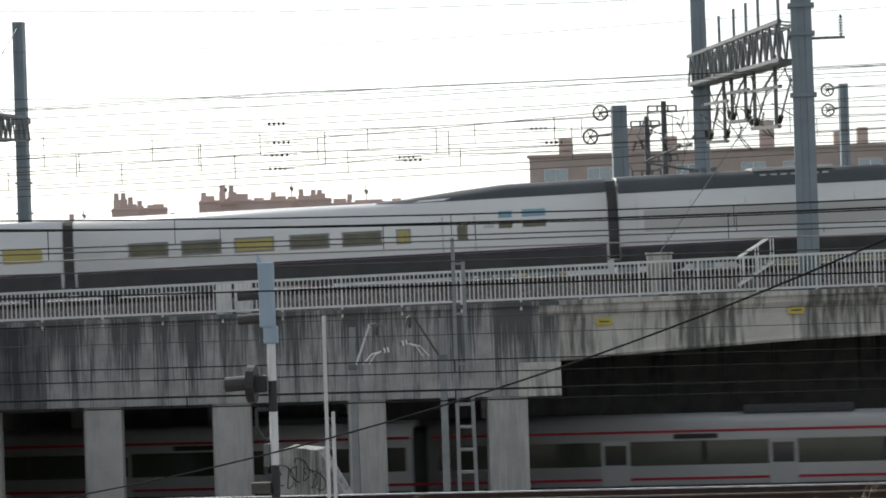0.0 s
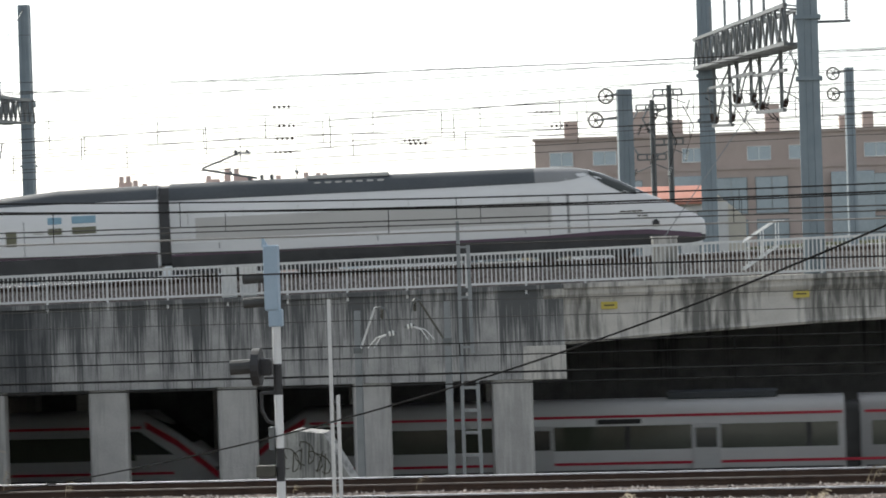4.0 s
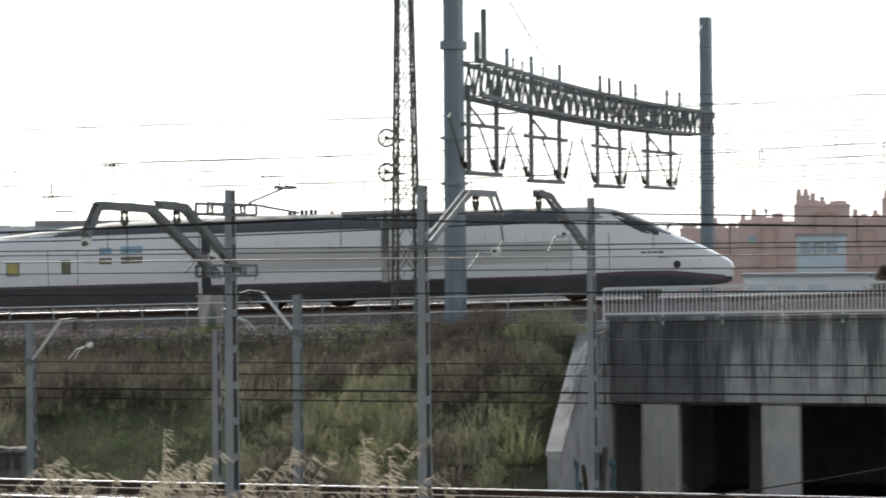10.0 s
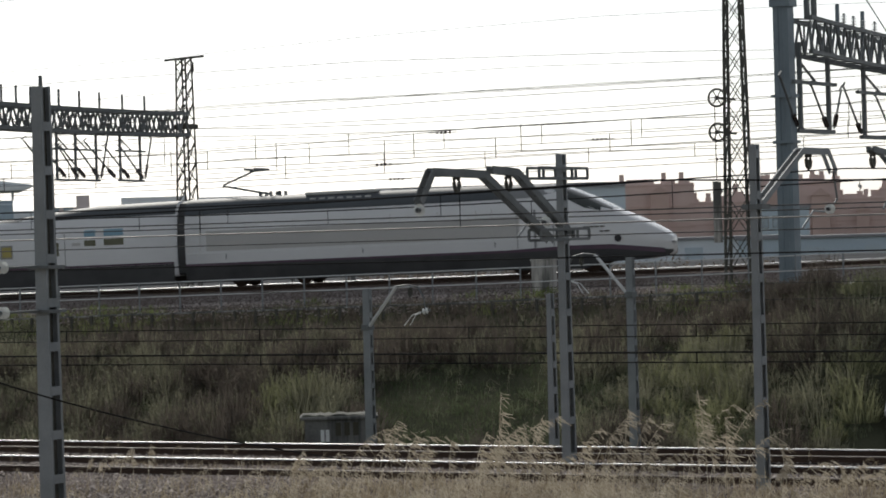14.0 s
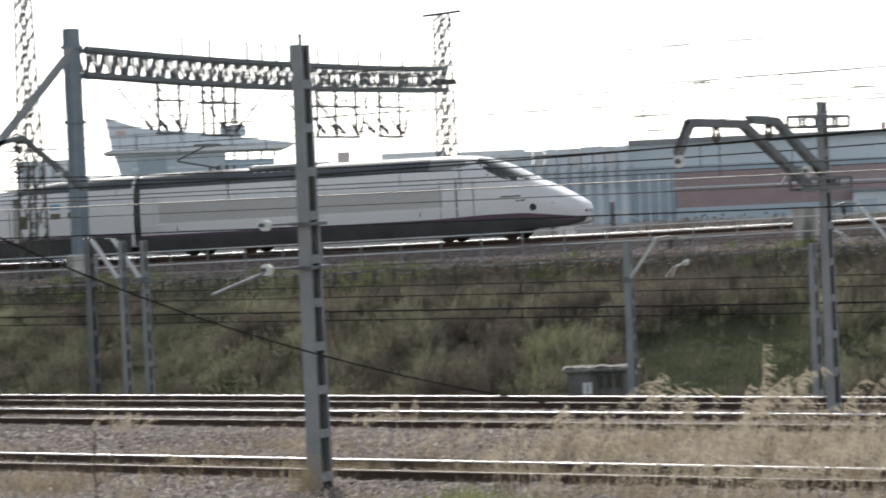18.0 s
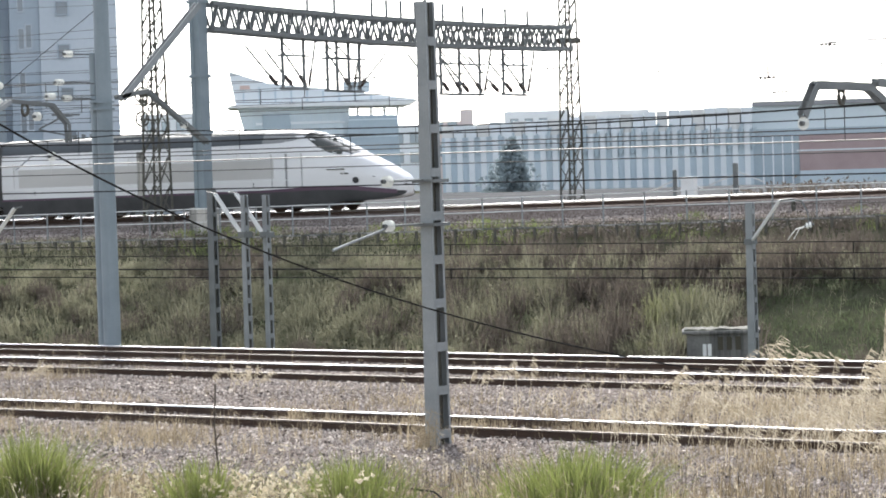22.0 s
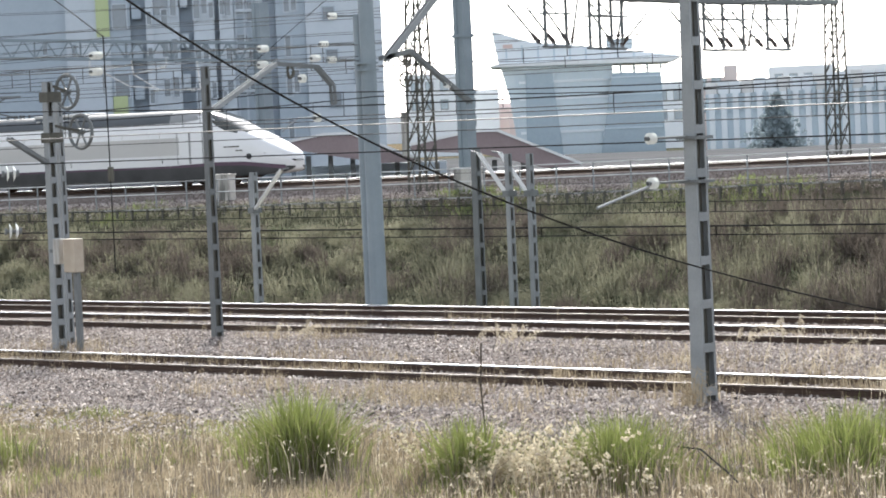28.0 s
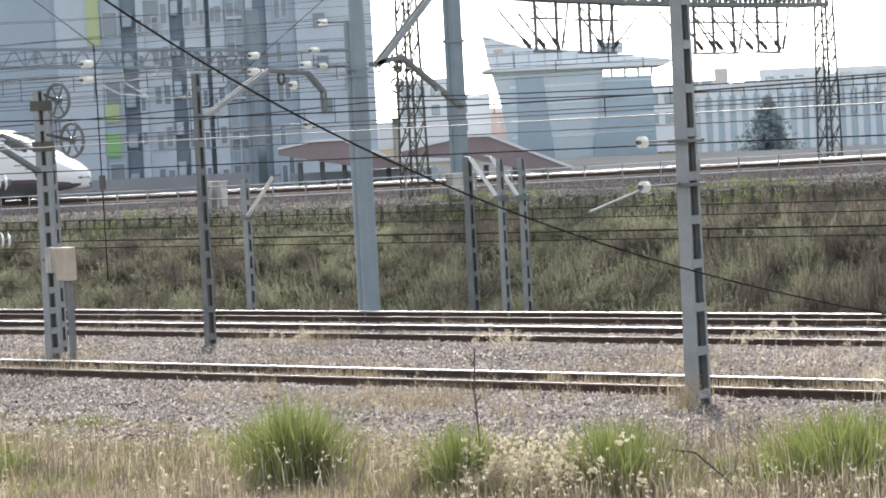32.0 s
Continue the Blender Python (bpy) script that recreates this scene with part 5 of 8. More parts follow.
    part("plinth", box(B(), p.x - 0.5, p.x + 0.5, p.y - 0.5, p.y + 0.5, ground_z(-65.2, -5) - 0.4, ground_z(-65.2, -5) + 1.1, 0.05), CONC_PALE, g)
    for f in (0.25, 0.32, 0.42, 0.46, 0.5, 0.54, 0.62, 0.68, 0.74, 0.81, 0.88):
        c = a + u * f + Vector((0, 0, 0.95))
        part("top_post", bar(B(), c, c + Vector((0, 0, 1.0)), 0.09), GALV_DARK, g)
    # a pale portal far off before the towers
    g = thing("catenary_portal", Matrix(), "pale distant steel portal before the tower blocks", "portal", "portals")
    a, b = polar(-55, 172, 10.9), polar(-44.75, 172, 9.4)
    truss(g, a, b, 1.1, 1.0, 22, BLUEGREY)
    for e in (a, b):
        steel_pole(g, (e.x, e.y), 0, 13.0, 0.8, 0.7, BLUEGREY)
    # cantilever rods below it, coloured white to stand for sun on them
    at = lambda az, el: polar(az, 171, 5 + 171 * math.tan(radians(el)))
    for row in (((-48.3, 1.66), (-48.3, 1.4), (-47.42, 1.49)), ((-47.45, 1.62), (-47.42, 1.3), (-46.73, 1.43), (-46.73, 1.58)), ((-48.1, 1.4), (-47.5, 1.05), (-47.0, 1.0)), ((-47.42, 1.3), (-46.9, 0.95), (-46.05, 0.93)), ((-46.1, 1.52), (-46.05, 0.93))):
        part("cantilever", pipe(B(), [at(*q) for q in row], 0.045), WHITE_RAILING, g, "cantilever rods coloured pale for sunlight")
    for q in ((-48.2, 1.41), (-46.8, 1.42), (-46.2, 0.93), (-46.95, 0.95)):
        insulator(g, at(*q), (1, 0.6, 0.1), 3, 0.13, GLASSINS)


portals()


def lattice_masts():
    m = thing("lattice_mast", hp(-23.5, -5.0, 0), "tall dark lattice mast with two tensioning wheels", "mast", "lattice masts")
    lattice_pole(m, (0, 0), 1.6, 19.0, 1.0, 0.45)
    for z in (9.9, 8.55):
        wheel(m, (-0.75, 0, z), 0.34)
        part("wheel_bracket", bar(B(), (-0.75, 0, z), (0, 0, z - 0.1), 0.08), OLD_STEEL, m)
    part("tension_weight", bar(B(), (-0.85, 0, 4.2), (-0.85, 0, 6.6), 0.34, n=10), CONC_PALE, m, "pale stack of tension weights")
    part("weight_rope", bar(B(), (-0.85, 0, 6.6), (-0.85, 0, 9.6), 0.03), WIRE, m)
    m = thing("lattice_mast", hp(-67.9, -4.6, 0), "dark lattice mast with a tensioning wheel on the bank", "mast", "lattice masts")
    lattice_pole(m, (0, 0), 1.2, 16.0, 1.0, 0.5)
    for z in (8.2, 7.1):
        wheel(m, (-0.7, 0, z), 0.34)
        part("wheel_bracket", bar(B(), (-0.7, 0, z), (0, 0, z - 0.1), 0.08), OLD_STEEL, m)
    part("tension_weight", bar(B(), (-0.9, 0, 3.6), (-0.9, 0, 5.6), 0.32, n=10), CONC_PALE, m)
    # plain poles beyond the train
    for az, r, top, w, label, wheels in ((-2.87, 128, 11.5, 0.75, "thick dark blue-grey pole with two tensioning wheels", True), (-2.3, 131, 11.1, 0.25, "slim steel pole with insulators", False), (-1.94, 131, 11.8, 0.25, "slim steel pole with two crossheads", False), (1.76, 150, 13.35, 0.5, "dark pole with a tensioning wheel", True)):
        p = polar(az, r)
        s = p.x * E_S.x + p.y * E_S.y
        m = thing("catenary_pole", pose(p.x, p.y, 0, 0, 0, TURN), label, "pole", "poles on the viaduct")
        steel_pole(m, (0, 0), deck_z(min(s, 40)) - 0.2, top, w, w * 0.9, GALV_DARK if w < 0.5 else BLUEGREY)
        if wheels:
            for z, x in ((top - 0.3, -0.85), (top - 1.4, -1.35 if w > 0.6 else -0.85)):
                wheel(m, (x, 0, z), 0.33)
                bm = bar(B(), (x, 0, z), (0, 0, z + 0.15), 0.1)
                part("wheel_bracket", bm, GALV_DARK, m)
        else:
            for z in (top - 0.35, top - 2.7):
                bm = B()
                for dz in (-0.13, 0.13):
                    bar(bm, (-0.75, 0, z + dz), (0.6, 0, z + dz), 0.07)
                for x in (-0.75, -0.3, 0.2, 0.6):
                    bar(bm, (x, 0, z - 0.13), (x, 0, z + 0.13), 0.08)
                part("crosshead", bm, GALV_DARK, m)
            bm = pipe(B(), [(-0.7, 0, top - 0.5), (-1.3, 0, top - 1.6), (-0.7, 0, top - 2.6)], 0.04)
            part("stay", bm, GALV, m)
            insulator(m, (-1.1, 0, top - 2.0), (0.4, 0, -1), 4, 0.1, DARKINS)
            for k, (x, z) in enumerate(((0.75, top - 0.9), (-0.55, top - 1.3), (0.65, top - 3.3), (-0.8, top - 3.4))):
                part("side_arm", bar(B(), (0, 0, z + 0.3), (x, -0.2, z), 0.05), GALV_DARK, m)
                insulator(m, (x * 1.15, -0.2, z - 0.1), (0.3, 0, 1), 4, 0.09, DARKINS if k % 2 else GLASSINS)
            part("lead_wire", tube(B(), [(0.6, -0.2, top - 1.0), (1.1, -0.3, top - 2.0), (0.7, -0.2, top - 3.3)], 0.025), WIRE, m)


lattice_masts()


def viaduct_clutter():
    def cabinet(s, n, z, w, h, d, label, mat=WHITE):
        c = thing("equipment_cabinet", hp(s, n, z), label, "cabinet", "trackside cabinets")
        part("body", box(B(), -w / 2, w / 2, -d / 2, d / 2, 0, h, 0.02), mat, c)
        part("lid", box(B(), -w / 2 - 0.04, w / 2 + 0.04, -d / 2 - 0.04, d / 2 + 0.04, h, h + 0.07, 0.01), mat, c)
        part("door", box(B(), -w / 2 + 0.06, w / 2 - 0.06, -d / 2 - 0.015, -d / 2, 0.08, h - 0.06, 0.005), mat, c)
    cabinet(12.9, -4.0, deck_z(12.9), 0.95, 1.65, 0.6, "pale square cabinet standing at the railing", CONC_PALE)
    cabinet(-4.1, -4.0, deck_z(-4), 0.6, 1.2, 0.4, "low white cabinet at the railing")
    cabinet(-3.35, -4.0, deck_z(-3), 0.6, 1.2, 0.4, "low white cabinet at the railing")
    cabinet(-31.6, -4.8, rail_z(-31) - 0.4, 0.9, 1.35, 0.6, "pale cabinet on the bank beside the track", CONC_PALE)
    cabinet(-79.0, -5.0, rail_z(-79) - 0.4, 1.0, 1.3, 0.6, "pale cabinet on the bank beside the track", CONC_PALE)
    cabinet(-46.9, 8.0, ground_z(-46.9, 8.0) - 0.02, 0.65, 1.5, 0.5, "white cabinet standing beyond the high tracks")
    for s, top, w in ((-44.6, 4.25, 0.2), (-47.6, 4.02, 0.16)):
        z0 = ground_z(s, 8.0) - 0.1
        g = thing("dwarf_post", hp(s, 8.0, 0), "short dark post with slanting stay rods beyond the tracks", "post", "dwarf posts")
        part("shaft", box(B(), -w / 2, w / 2, -w / 2, w / 2, z0, top, 0.02), GALV_DARK, g)
        part("stay_rod", bar(B(), (0, 0, top - 0.35), (1.3, 0.2, top - 0.9), 0.05), WHITE_RAILING, g)
        part("stay_rod", bar(B(), (0, 0, top - 0.5), (-1.4, 0.2, top - 1.0), 0.05), WHITE_RAILING, g)
    # metal steps over the railing
    st = thing("access_steps", hp(16.9, -4.9, 0), "pale metal access steps with handrails", "steps")
    for dy in (-0.35, 0.35):
        part("handrail", pipe(B(), [(-1.1, dy, 4.35), (0.2, dy, 5.15), (0.55, dy, 5.15)], 0.03), WHITE, st)
        part("stringer", bar(B(), (-1.1, dy, 3.3), (0.3, dy, 4.2), 0.06), WHITE, st)
        for x, z in ((-0.9, 4.45), (-0.3, 4.85), (0.3, 5.15)):
            part("upright", bar(B(), (x, dy, z - 1.0), (x, dy, z), 0.04), WHITE, st)
    for i in range(5):
        part("tread", box(B(), -1.1 + i * 0.28, -0.85 + i * 0.28, -0.35, 0.35, 3.35 + i * 0.18, 3.38 + i * 0.18), GALV, st)


viaduct_clutter()


def bank_fence():
    """Rails and posts along the top of the bank."""
    f = thing("trackside_fence", hp(0, -6.3, 0), "weathered low fence of posts and two rails along the bank", "fence")
    s = -108.0
    post = None
    while s < ABUT - 0.8:
        m = Matrix.Translation((s, 0, rail_z(s) - 0.55))
        if post is None:
            post = part("post", bar(B(), (0, 0, -0.2), (0, 0, 1.3), 0.055), GALV, f)
            post.matrix_basis = m
        else:
            again(post, m)
        s += 1.85
    for dz in (1.28, 0.7):
        xs = [-108 + 92 * i / 30 for i in range(31)]
        part("rail", tube(B(), [(a, 0, rail_z(a) - 0.55 + dz) for a in xs], 0.026, 6), WHITE_RAILING, f)
    # lower wall of the bank: short stakes under a beam
    f = thing("retaining_kerb", hp(0, -7.4, 0), "old concrete kerb with short stakes in the bank", "kerb")
    z0 = lambda x: max(ground_z(x, -7.4) - 0.02, rail_z(x) - 0.72)
    cuts = [-108 + 2.3 * i for i in range(41)]
    rnd = random.Random(2)
    for x0, x1 in zip(cuts, cuts[1:]):
        dz = 0.03 * rnd.random()
        bm = loft(B(), [[(x, y, z0(x) + dz + z) for y, z in ((-0.05, 0.13), (0.05, 0.13), (0.05, 0.2), (-0.05, 0.2))] for x in (x0 + 0.03, x1)])
        part("beam", bm, CONC, f)
    s, post = -107.5, None
    while s < ABUT - 1:
        m = Matrix.Translation((s, -0.08, z0(s)))
        if post is None:
            post = part("stake", box(B(), -0.05, 0.05, -0.05, 0.05, -0.7, 0.2), OLD_STEEL, f)
            post.matrix_basis = m
        else:
            again(post, m)
        s += 0.92


bank_fence()


def cable_trough():
    """Concrete trough with loose lids beside the high line."""
    f = thing("cable_trough", hp(0, -3.9, 0), "pale concrete cable trough with loose lids beside the track", "trough")
    xs = [-108 + 92 * i / 30 for i in range(31)]
    part("channel", loft(B(), [[(x, y, rail_z(x) - 0.9 + z) for y, z in ((-0.2, 0), (0.2, 0), (0.2, 0.4), (-0.2, 0.4))] for x in xs]), CONC_COL, f)
    rnd = random.Random(14)
    first = None
    for i in range(90):
        x = -107.5 + 1.02 * i
        m = pose(x, 0.03 * rnd.random(), rail_z(x) - 0.5, 0, -math.degrees(math.atan(0.0235 + 1.9e-4 * x)), 2 * rnd.random())
        if first is None:
            first = part("lid", box(B(), 0, 0.99, -0.24, 0.24, 0, 0.06, 0.01), CONC_PALE, f)
            first.matrix_basis = m
        else:
            again(first, m)


cable_trough()


# ---- buildings beyond the line ----
# haze is mixed into the brick, terracotta and cladding colours, paling them
TAN_BRICK = surface("tan_brick", (0.41, 0.33, 0.29), (0.52, 0.43, 0.385), 0.5, 0.9, 0, 0.1, 14)
TERRACOTTA = surface("terracotta_render", (0.57, 0.43, 0.385), (0.69, 0.54, 0.49), 0.3, 0.9, 0, 0.1, 9)
TERRACOTTA_DEEP = surface("deep_terracotta_render", (0.51, 0.365, 0.315), (0.61, 0.46, 0.405), 0.3, 0.9, 0, 0.1, 9)
RENDER_WHITE = surface("white_render", (0.58, 0.58, 0.57), (0.72, 0.72, 0.70), 0.3, 0.85, 0, 0.1, 9)
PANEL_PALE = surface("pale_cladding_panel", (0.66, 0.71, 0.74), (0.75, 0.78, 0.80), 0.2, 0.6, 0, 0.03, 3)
PANEL_BLUE = surface("haze_paled_blue_cladding", (0.44, 0.53, 0.59), (0.53, 0.61, 0.66), 0.2, 0.45, 0, 0.03, 3)
PANEL_SLATE = surface("haze_paled_slate_cladding", (0.21, 0.26, 0.31), (0.29, 0.34, 0.39), 0.2, 0.5, 0, 0.03, 3)
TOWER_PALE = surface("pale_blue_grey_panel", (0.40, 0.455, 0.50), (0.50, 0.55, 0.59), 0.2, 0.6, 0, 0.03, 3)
LIME = surface("lime_green_panel", (0.39, 0.46, 0.23), (0.46, 0.52, 0.29), 0.4, 0.6, 0, 0, 4)
GREEN = surface("green_panel", (0.2, 0.42, 0.16), (0.26, 0.48, 0.2), 0.4, 0.6, 0, 0, 4)
FACADE_GLASS = surface("facade_glass", (0.26, 0.32, 0.36), (0.38, 0.44, 0.48), 0.15, 0.15, 0.3, 0, 3, spec=0.9)
PALE_GLASS = surface("pale_facade_glass", (0.48, 0.57, 0.62), (0.60, 0.67, 0.71), 0.12, 0.15, 0, 0, 3, spec=0.9)
TILE_RED = surface("red_roof_tile", (0.42, 0.17, 0.12), (0.52, 0.24, 0.18), 0.9, 0.8, 0, 0.3, 12)
MAROON = surface("maroon_canopy", (0.215, 0.165, 0.165), (0.3, 0.235, 0.235), 0.4, 0.6, 0, 0.05, 6)
ROOF_GREY = surface("grey_flat_roof", (0.22, 0.22, 0.23), (0.34, 0.34, 0.35), 0.3, 0.9)


def site(name, az, r, label, category="building", group="", z=0.0):
    p = polar(az, r)
    return thing(name, pose(p.x, p.y, z, 0, 0, -az), label, category, group)


def window_grid(parent, xs, zs, w, h, y, mat, frame=None, skip=0.0, seed=1, mullion=True):
    """Windows in rows: each a recessed pane with a frame round it."""
    rnd = random.Random(seed)
    first = None
    for z in zs:
        for x in xs:
            if rnd.random() < skip:
                continue
            m = Matrix.Translation((x, y, z))
            if first is None:
                bm = B()
                for a, b, c, d in ((-w / 2 - 0.08, w / 2 + 0.08, -0.1, 0.0), (-w / 2 - 0.08, w / 2 + 0.08, h, h + 0.08), (-w / 2 - 0.08, -w / 2, 0, h), (w / 2, w / 2 + 0.08, 0, h), (-0.03, 0.03, 0, h))[:5 if mullion else 4]:
                    box(bm, a, b, -0.09, 0.05, c, d)
                first = part("window", bm, frame or RENDER_WHITE, parent)
                first.matrix_basis = m
                pane = part("pane", box(B(), -w / 2, w / 2, -0.03, 0.03, 0, h), mat, first)
            else:
                o = again(first, m)
                again(pane, Matrix(), o)


def apartment_block():
    b = site("apartment_building", -1.2, 260, "long tan brick apartment building with dark glazed bays")
    part("wall", box(B(), -17, 34, 0, 14, -2, 10.4, 0.05), TAN_BRICK, b)
    part("upper_storey", box(B(), -16.2, 34, 0.6, 13, 10.4, 13.6, 0.05), TAN_BRICK, b)
    part("cornice", box(B(), -17.2, 34.2, -0.15, 0.4, 10.3, 10.65), TAN_BRICK, b)
    part("roof", box(B(), -16.4, 34.2, 0.4, 13.2, 13.6, 13.85), TAN_BRICK, b)
    for x, w, h in ((-13.5, 1.2, 1.7), (-8.0, 3.2, 2.4), (-3.2, 1.0, 1.5), (5.6, 1.4, 2.7), (12.6, 1.0, 1.4), (14.8, 1.0, 1.7), (19.3, 2.0, 2.7), (27, 1.6, 2.2)):
        part("chimney", box(B(), x, x + w, 3, 5, 13.8, 13.8 + h, 0.05), TAN_BRICK, b)
    window_grid(b, [-13.7, -9.6, -1.2, 4.9, 8.8, 15.8, 19.0, 23.0, 28, 32], [11.2], 2.1, 1.2, 0.55, FACADE_GLASS, WHITE)
    window_grid(b, [-15.2, -11.4, -7.6, 2.2, 6.0, 17.0, 20.6, 27.5, 31], [6.2, 2.2, -1.4], 2.9, 3.3, -0.02, FACADE_GLASS, GALV)
    # glazed bays
    for x in (-3.6, 11.5):
        part("bay", box(B(), x, x + 4, -0.8, 0, -1.5, 9.8, 0.05), FACADE_GLASS, b)


def white_house():
    h = site("house", -2.3, 190, "white rendered house with a red tiled roof")
    part("wall", box(B(), -2.9, 5.0, 0, 8, 0, 6.7), RENDER_WHITE, h)
    part("gable_wall", prism(B(), [(4.6, 0), (6.2, 0), (6.2, 5.6), (3.4, 8.0), (3.4, 0)], 0.4, 8), surface("cream_render", (0.5, 0.47, 0.40), (0.62, 0.58, 0.5), 0.4, 0.9), h)
    bm = B()
    loft(bm, [[(-3.2, -0.5, 6.6), (3.9, -0.5, 6.6), (3.9, -0.5, 6.78), (-3.2, -0.5, 6.78)], [(-2.0, 4, 7.75), (3.6, 4, 7.75), (3.6, 4, 7.95), (-2.0, 4, 7.95)]])
    part("roof", bm, TILE_RED, h, "red tiled roof slope")
    part("annex", box(B(), -5.8, -2.9, -1, 5, 0, 5.6), RENDER_WHITE, h)
    bm = B()
    loft(bm, [[(-6.1, -1.4, 5.55), (-2.7, -1.4, 5.55), (-2.7, -1.4, 5.7), (-6.1, -1.4, 5.7)], [(-4.4, 2, 6.9), (-2.7, 2, 6.9), (-2.7, 2, 7.05), (-4.4, 2, 7.05)]])
    part("roof", bm, TILE_RED, h)
    window_grid(h, [-1.4, 1.2, 3.4], [5.0, 2.6], 0.9, 1.1, -0.02, FACADE_GLASS, GALV)
    window_grid(h, [-5.1, -4.4, -3.7], [4.4], 0.5, 0.7, -1.02, FACADE_GLASS, GALV)
    w = site("low_building", -5.7, 230, "low pale blue glazed building")
    part("wall", box(B(), -2.6, 2.4, 0, 8, 0, 6.6, 0.05), PANEL_PALE, w)
    part("roof", box(B(), -2.8, 2.6, -0.3, 8.3, 6.6, 6.9), PANEL_PALE, w)
    window_grid(w, [-1.8, -0.2, 1.4], [2.6, 4.7], 1.1, 1.3, -0.02, FACADE_GLASS, GALV)


def white_workshop():
    """A white flat-roofed workshop with scrawls along its wall."""
    r = 225
    g = site("workshop", -7.2, r, "white flat-roofed workshop with red scrawls on its wall")
    part("wall", box(B(), -3.2, 3.4, 0, 7, -1, 6.1, 0.04), RENDER_WHITE, g)
    part("roof", box(B(), -3.4, 3.6, -0.25, 7.2, 6.1, 6.4, 0.03), RENDER_WHITE, g)
    rnd = random.Random(5)
    bm = B()
    x = -1.6
    while x < 1.8:
        z = 5.15 + 0.15 * rnd.random()
        bar(bm, (x, -0.03, z), (x + 0.12 - 0.24 * rnd.random(), -0.03, z + 0.45), 0.06)
        bar(bm, (x, -0.03, z + 0.2 * rnd.random()), (x + 0.25, -0.03, z + 0.4 * rnd.random()), 0.06)
        x += 0.2 + 0.12 * rnd.random()
    part("scrawl", bm, TILE_RED, g, "faded red scrawl")


def terracotta_rows():
    rnd = random.Random(8)
    spans = ((-13.45, -12.3, 1.27), (-11.65, -10.55, 1.38), (-10.55, -8.9, 1.36), (-8.9, -7.45, 1.25), (-12.3, -11.65, 0.98), (-14.6, -13.45, 0.92), (-15.8, -14.6, 0.8), (-18.6, -16.6, 0.78), (-21.2, -19.4, 0.95), (-24.0, -22.4, 1.0), (-22.5, -21.2, 0.6), (-19.5, -18.5, 0.6), (-16.7, -15.4, 0.62))
    for a0, a1, el in spans:
        az, r = (a0 + a1) / 2, 430
        w = r * math.tan(radians((a1 - a0) / 2))
        top = 5 + r * math.tan(radians(el)) - 1.2
        b = site("apartment_building", az, r, "terracotta apartment block with a crenellated roof", "building", "terracotta blocks")
        part("wall", box(B(), -w, w, 0, 16, -2, top, 0.05), TERRACOTTA, b)
        x = -w + 0.3
        while x < w - 1.2:
            ww = 0.7 + 1.6 * rnd.random()
            hh = 0.35 + 1.1 * rnd.random() ** 2
            part("roof_block", box(B(), x, min(w, x + ww), 1, 5, top, top + hh, 0.05), TERRACOTTA, b)
            if rnd.random() < 0.6:
                part("chimney", box(B(), x + 0.1, x + 0.85, 1, 2, top + hh, top + hh + 0.5 + 0.7 * rnd.random(), 0.03), TERRACOTTA, b)
            x += ww + (0.0 if rnd.random() < 0.5 else 1.5 * rnd.random())
        # projecting stair towers with pitched caps
        for i in range(max(1, int(w / 3.2))):
            x, d = -w + (i + 0.55) * 2 * w / max(1, int(w / 3.2)), 0.9 + 0.5 * rnd.random()
            hh = top - 0.6 - 1.8 * rnd.random()
            part("stair_tower", box(B(), x - d, x + d, -1.6, 0, -2, hh, 0.05), TERRACOTTA_DEEP, b)
            part("tower_cap", prism(B(), [(x - d - 0.2, hh), (x + d + 0.2, hh), (x, hh + 1.2)], -1.8, 1.0), TERRACOTTA_DEEP, b)
        for z in (top - 0.5, top - 3.8, top - 7.0):
            part("string_course", box(B(), -w - 0.1, w + 0.1, -0.12, 0.1, z, z + 0.22), TERRACOTTA_DEEP, b)
        if rnd.random() < 0.6:
            p = part("aerial", bar(B(), (0, 2, top), (0, 2, top + 2.6), 0.12), GALV, b)
            part("dish", bar(B(), (0.0, 2, top + 1.6), (0.3, 1.8, top + 1.75), 0.9, n=10, w2=0.2), GALV, p)
        xs = [-w + 2.2 + 4.0 * i for i in range(max(1, int((2 * w - 2) / 4.0)))]
        window_grid(b, xs, [z for z in (top - 3.4, top - 6.6, top - 9.8) if z > 2], 1.3, 1.3, -0.02, FACADE_GLASS, TERRACOTTA, 0.3, int(az * 10) % 97)
    for az, r, w, top, lab in ((-12.9, 330, 2.9, 7.6, "low pale blue glass building before the flats"), (-17.3, 330, 4.2, 6.6, "low blue-grey shed before the flats"), (-20.6, 330, 3.2, 6.4, "low blue-grey shed before the flats")):
        g = site("glass_building", az, r, lab)
        part("wall", box(B(), -w, w, 0, 9, -1, top, 0.05), PANEL_BLUE, g)
        part("roof", box(B(), -w - 0.2, w + 0.2, -0.2, 9.2, top, top + 0.3), ROOF_GREY, g)
        window_grid(g, [-w + 1 + 1.6 * i for i in range(int(w / 0.9))], [top - 2.2], 1.0, 1.3, -0.03, FACADE_GLASS, GALV)


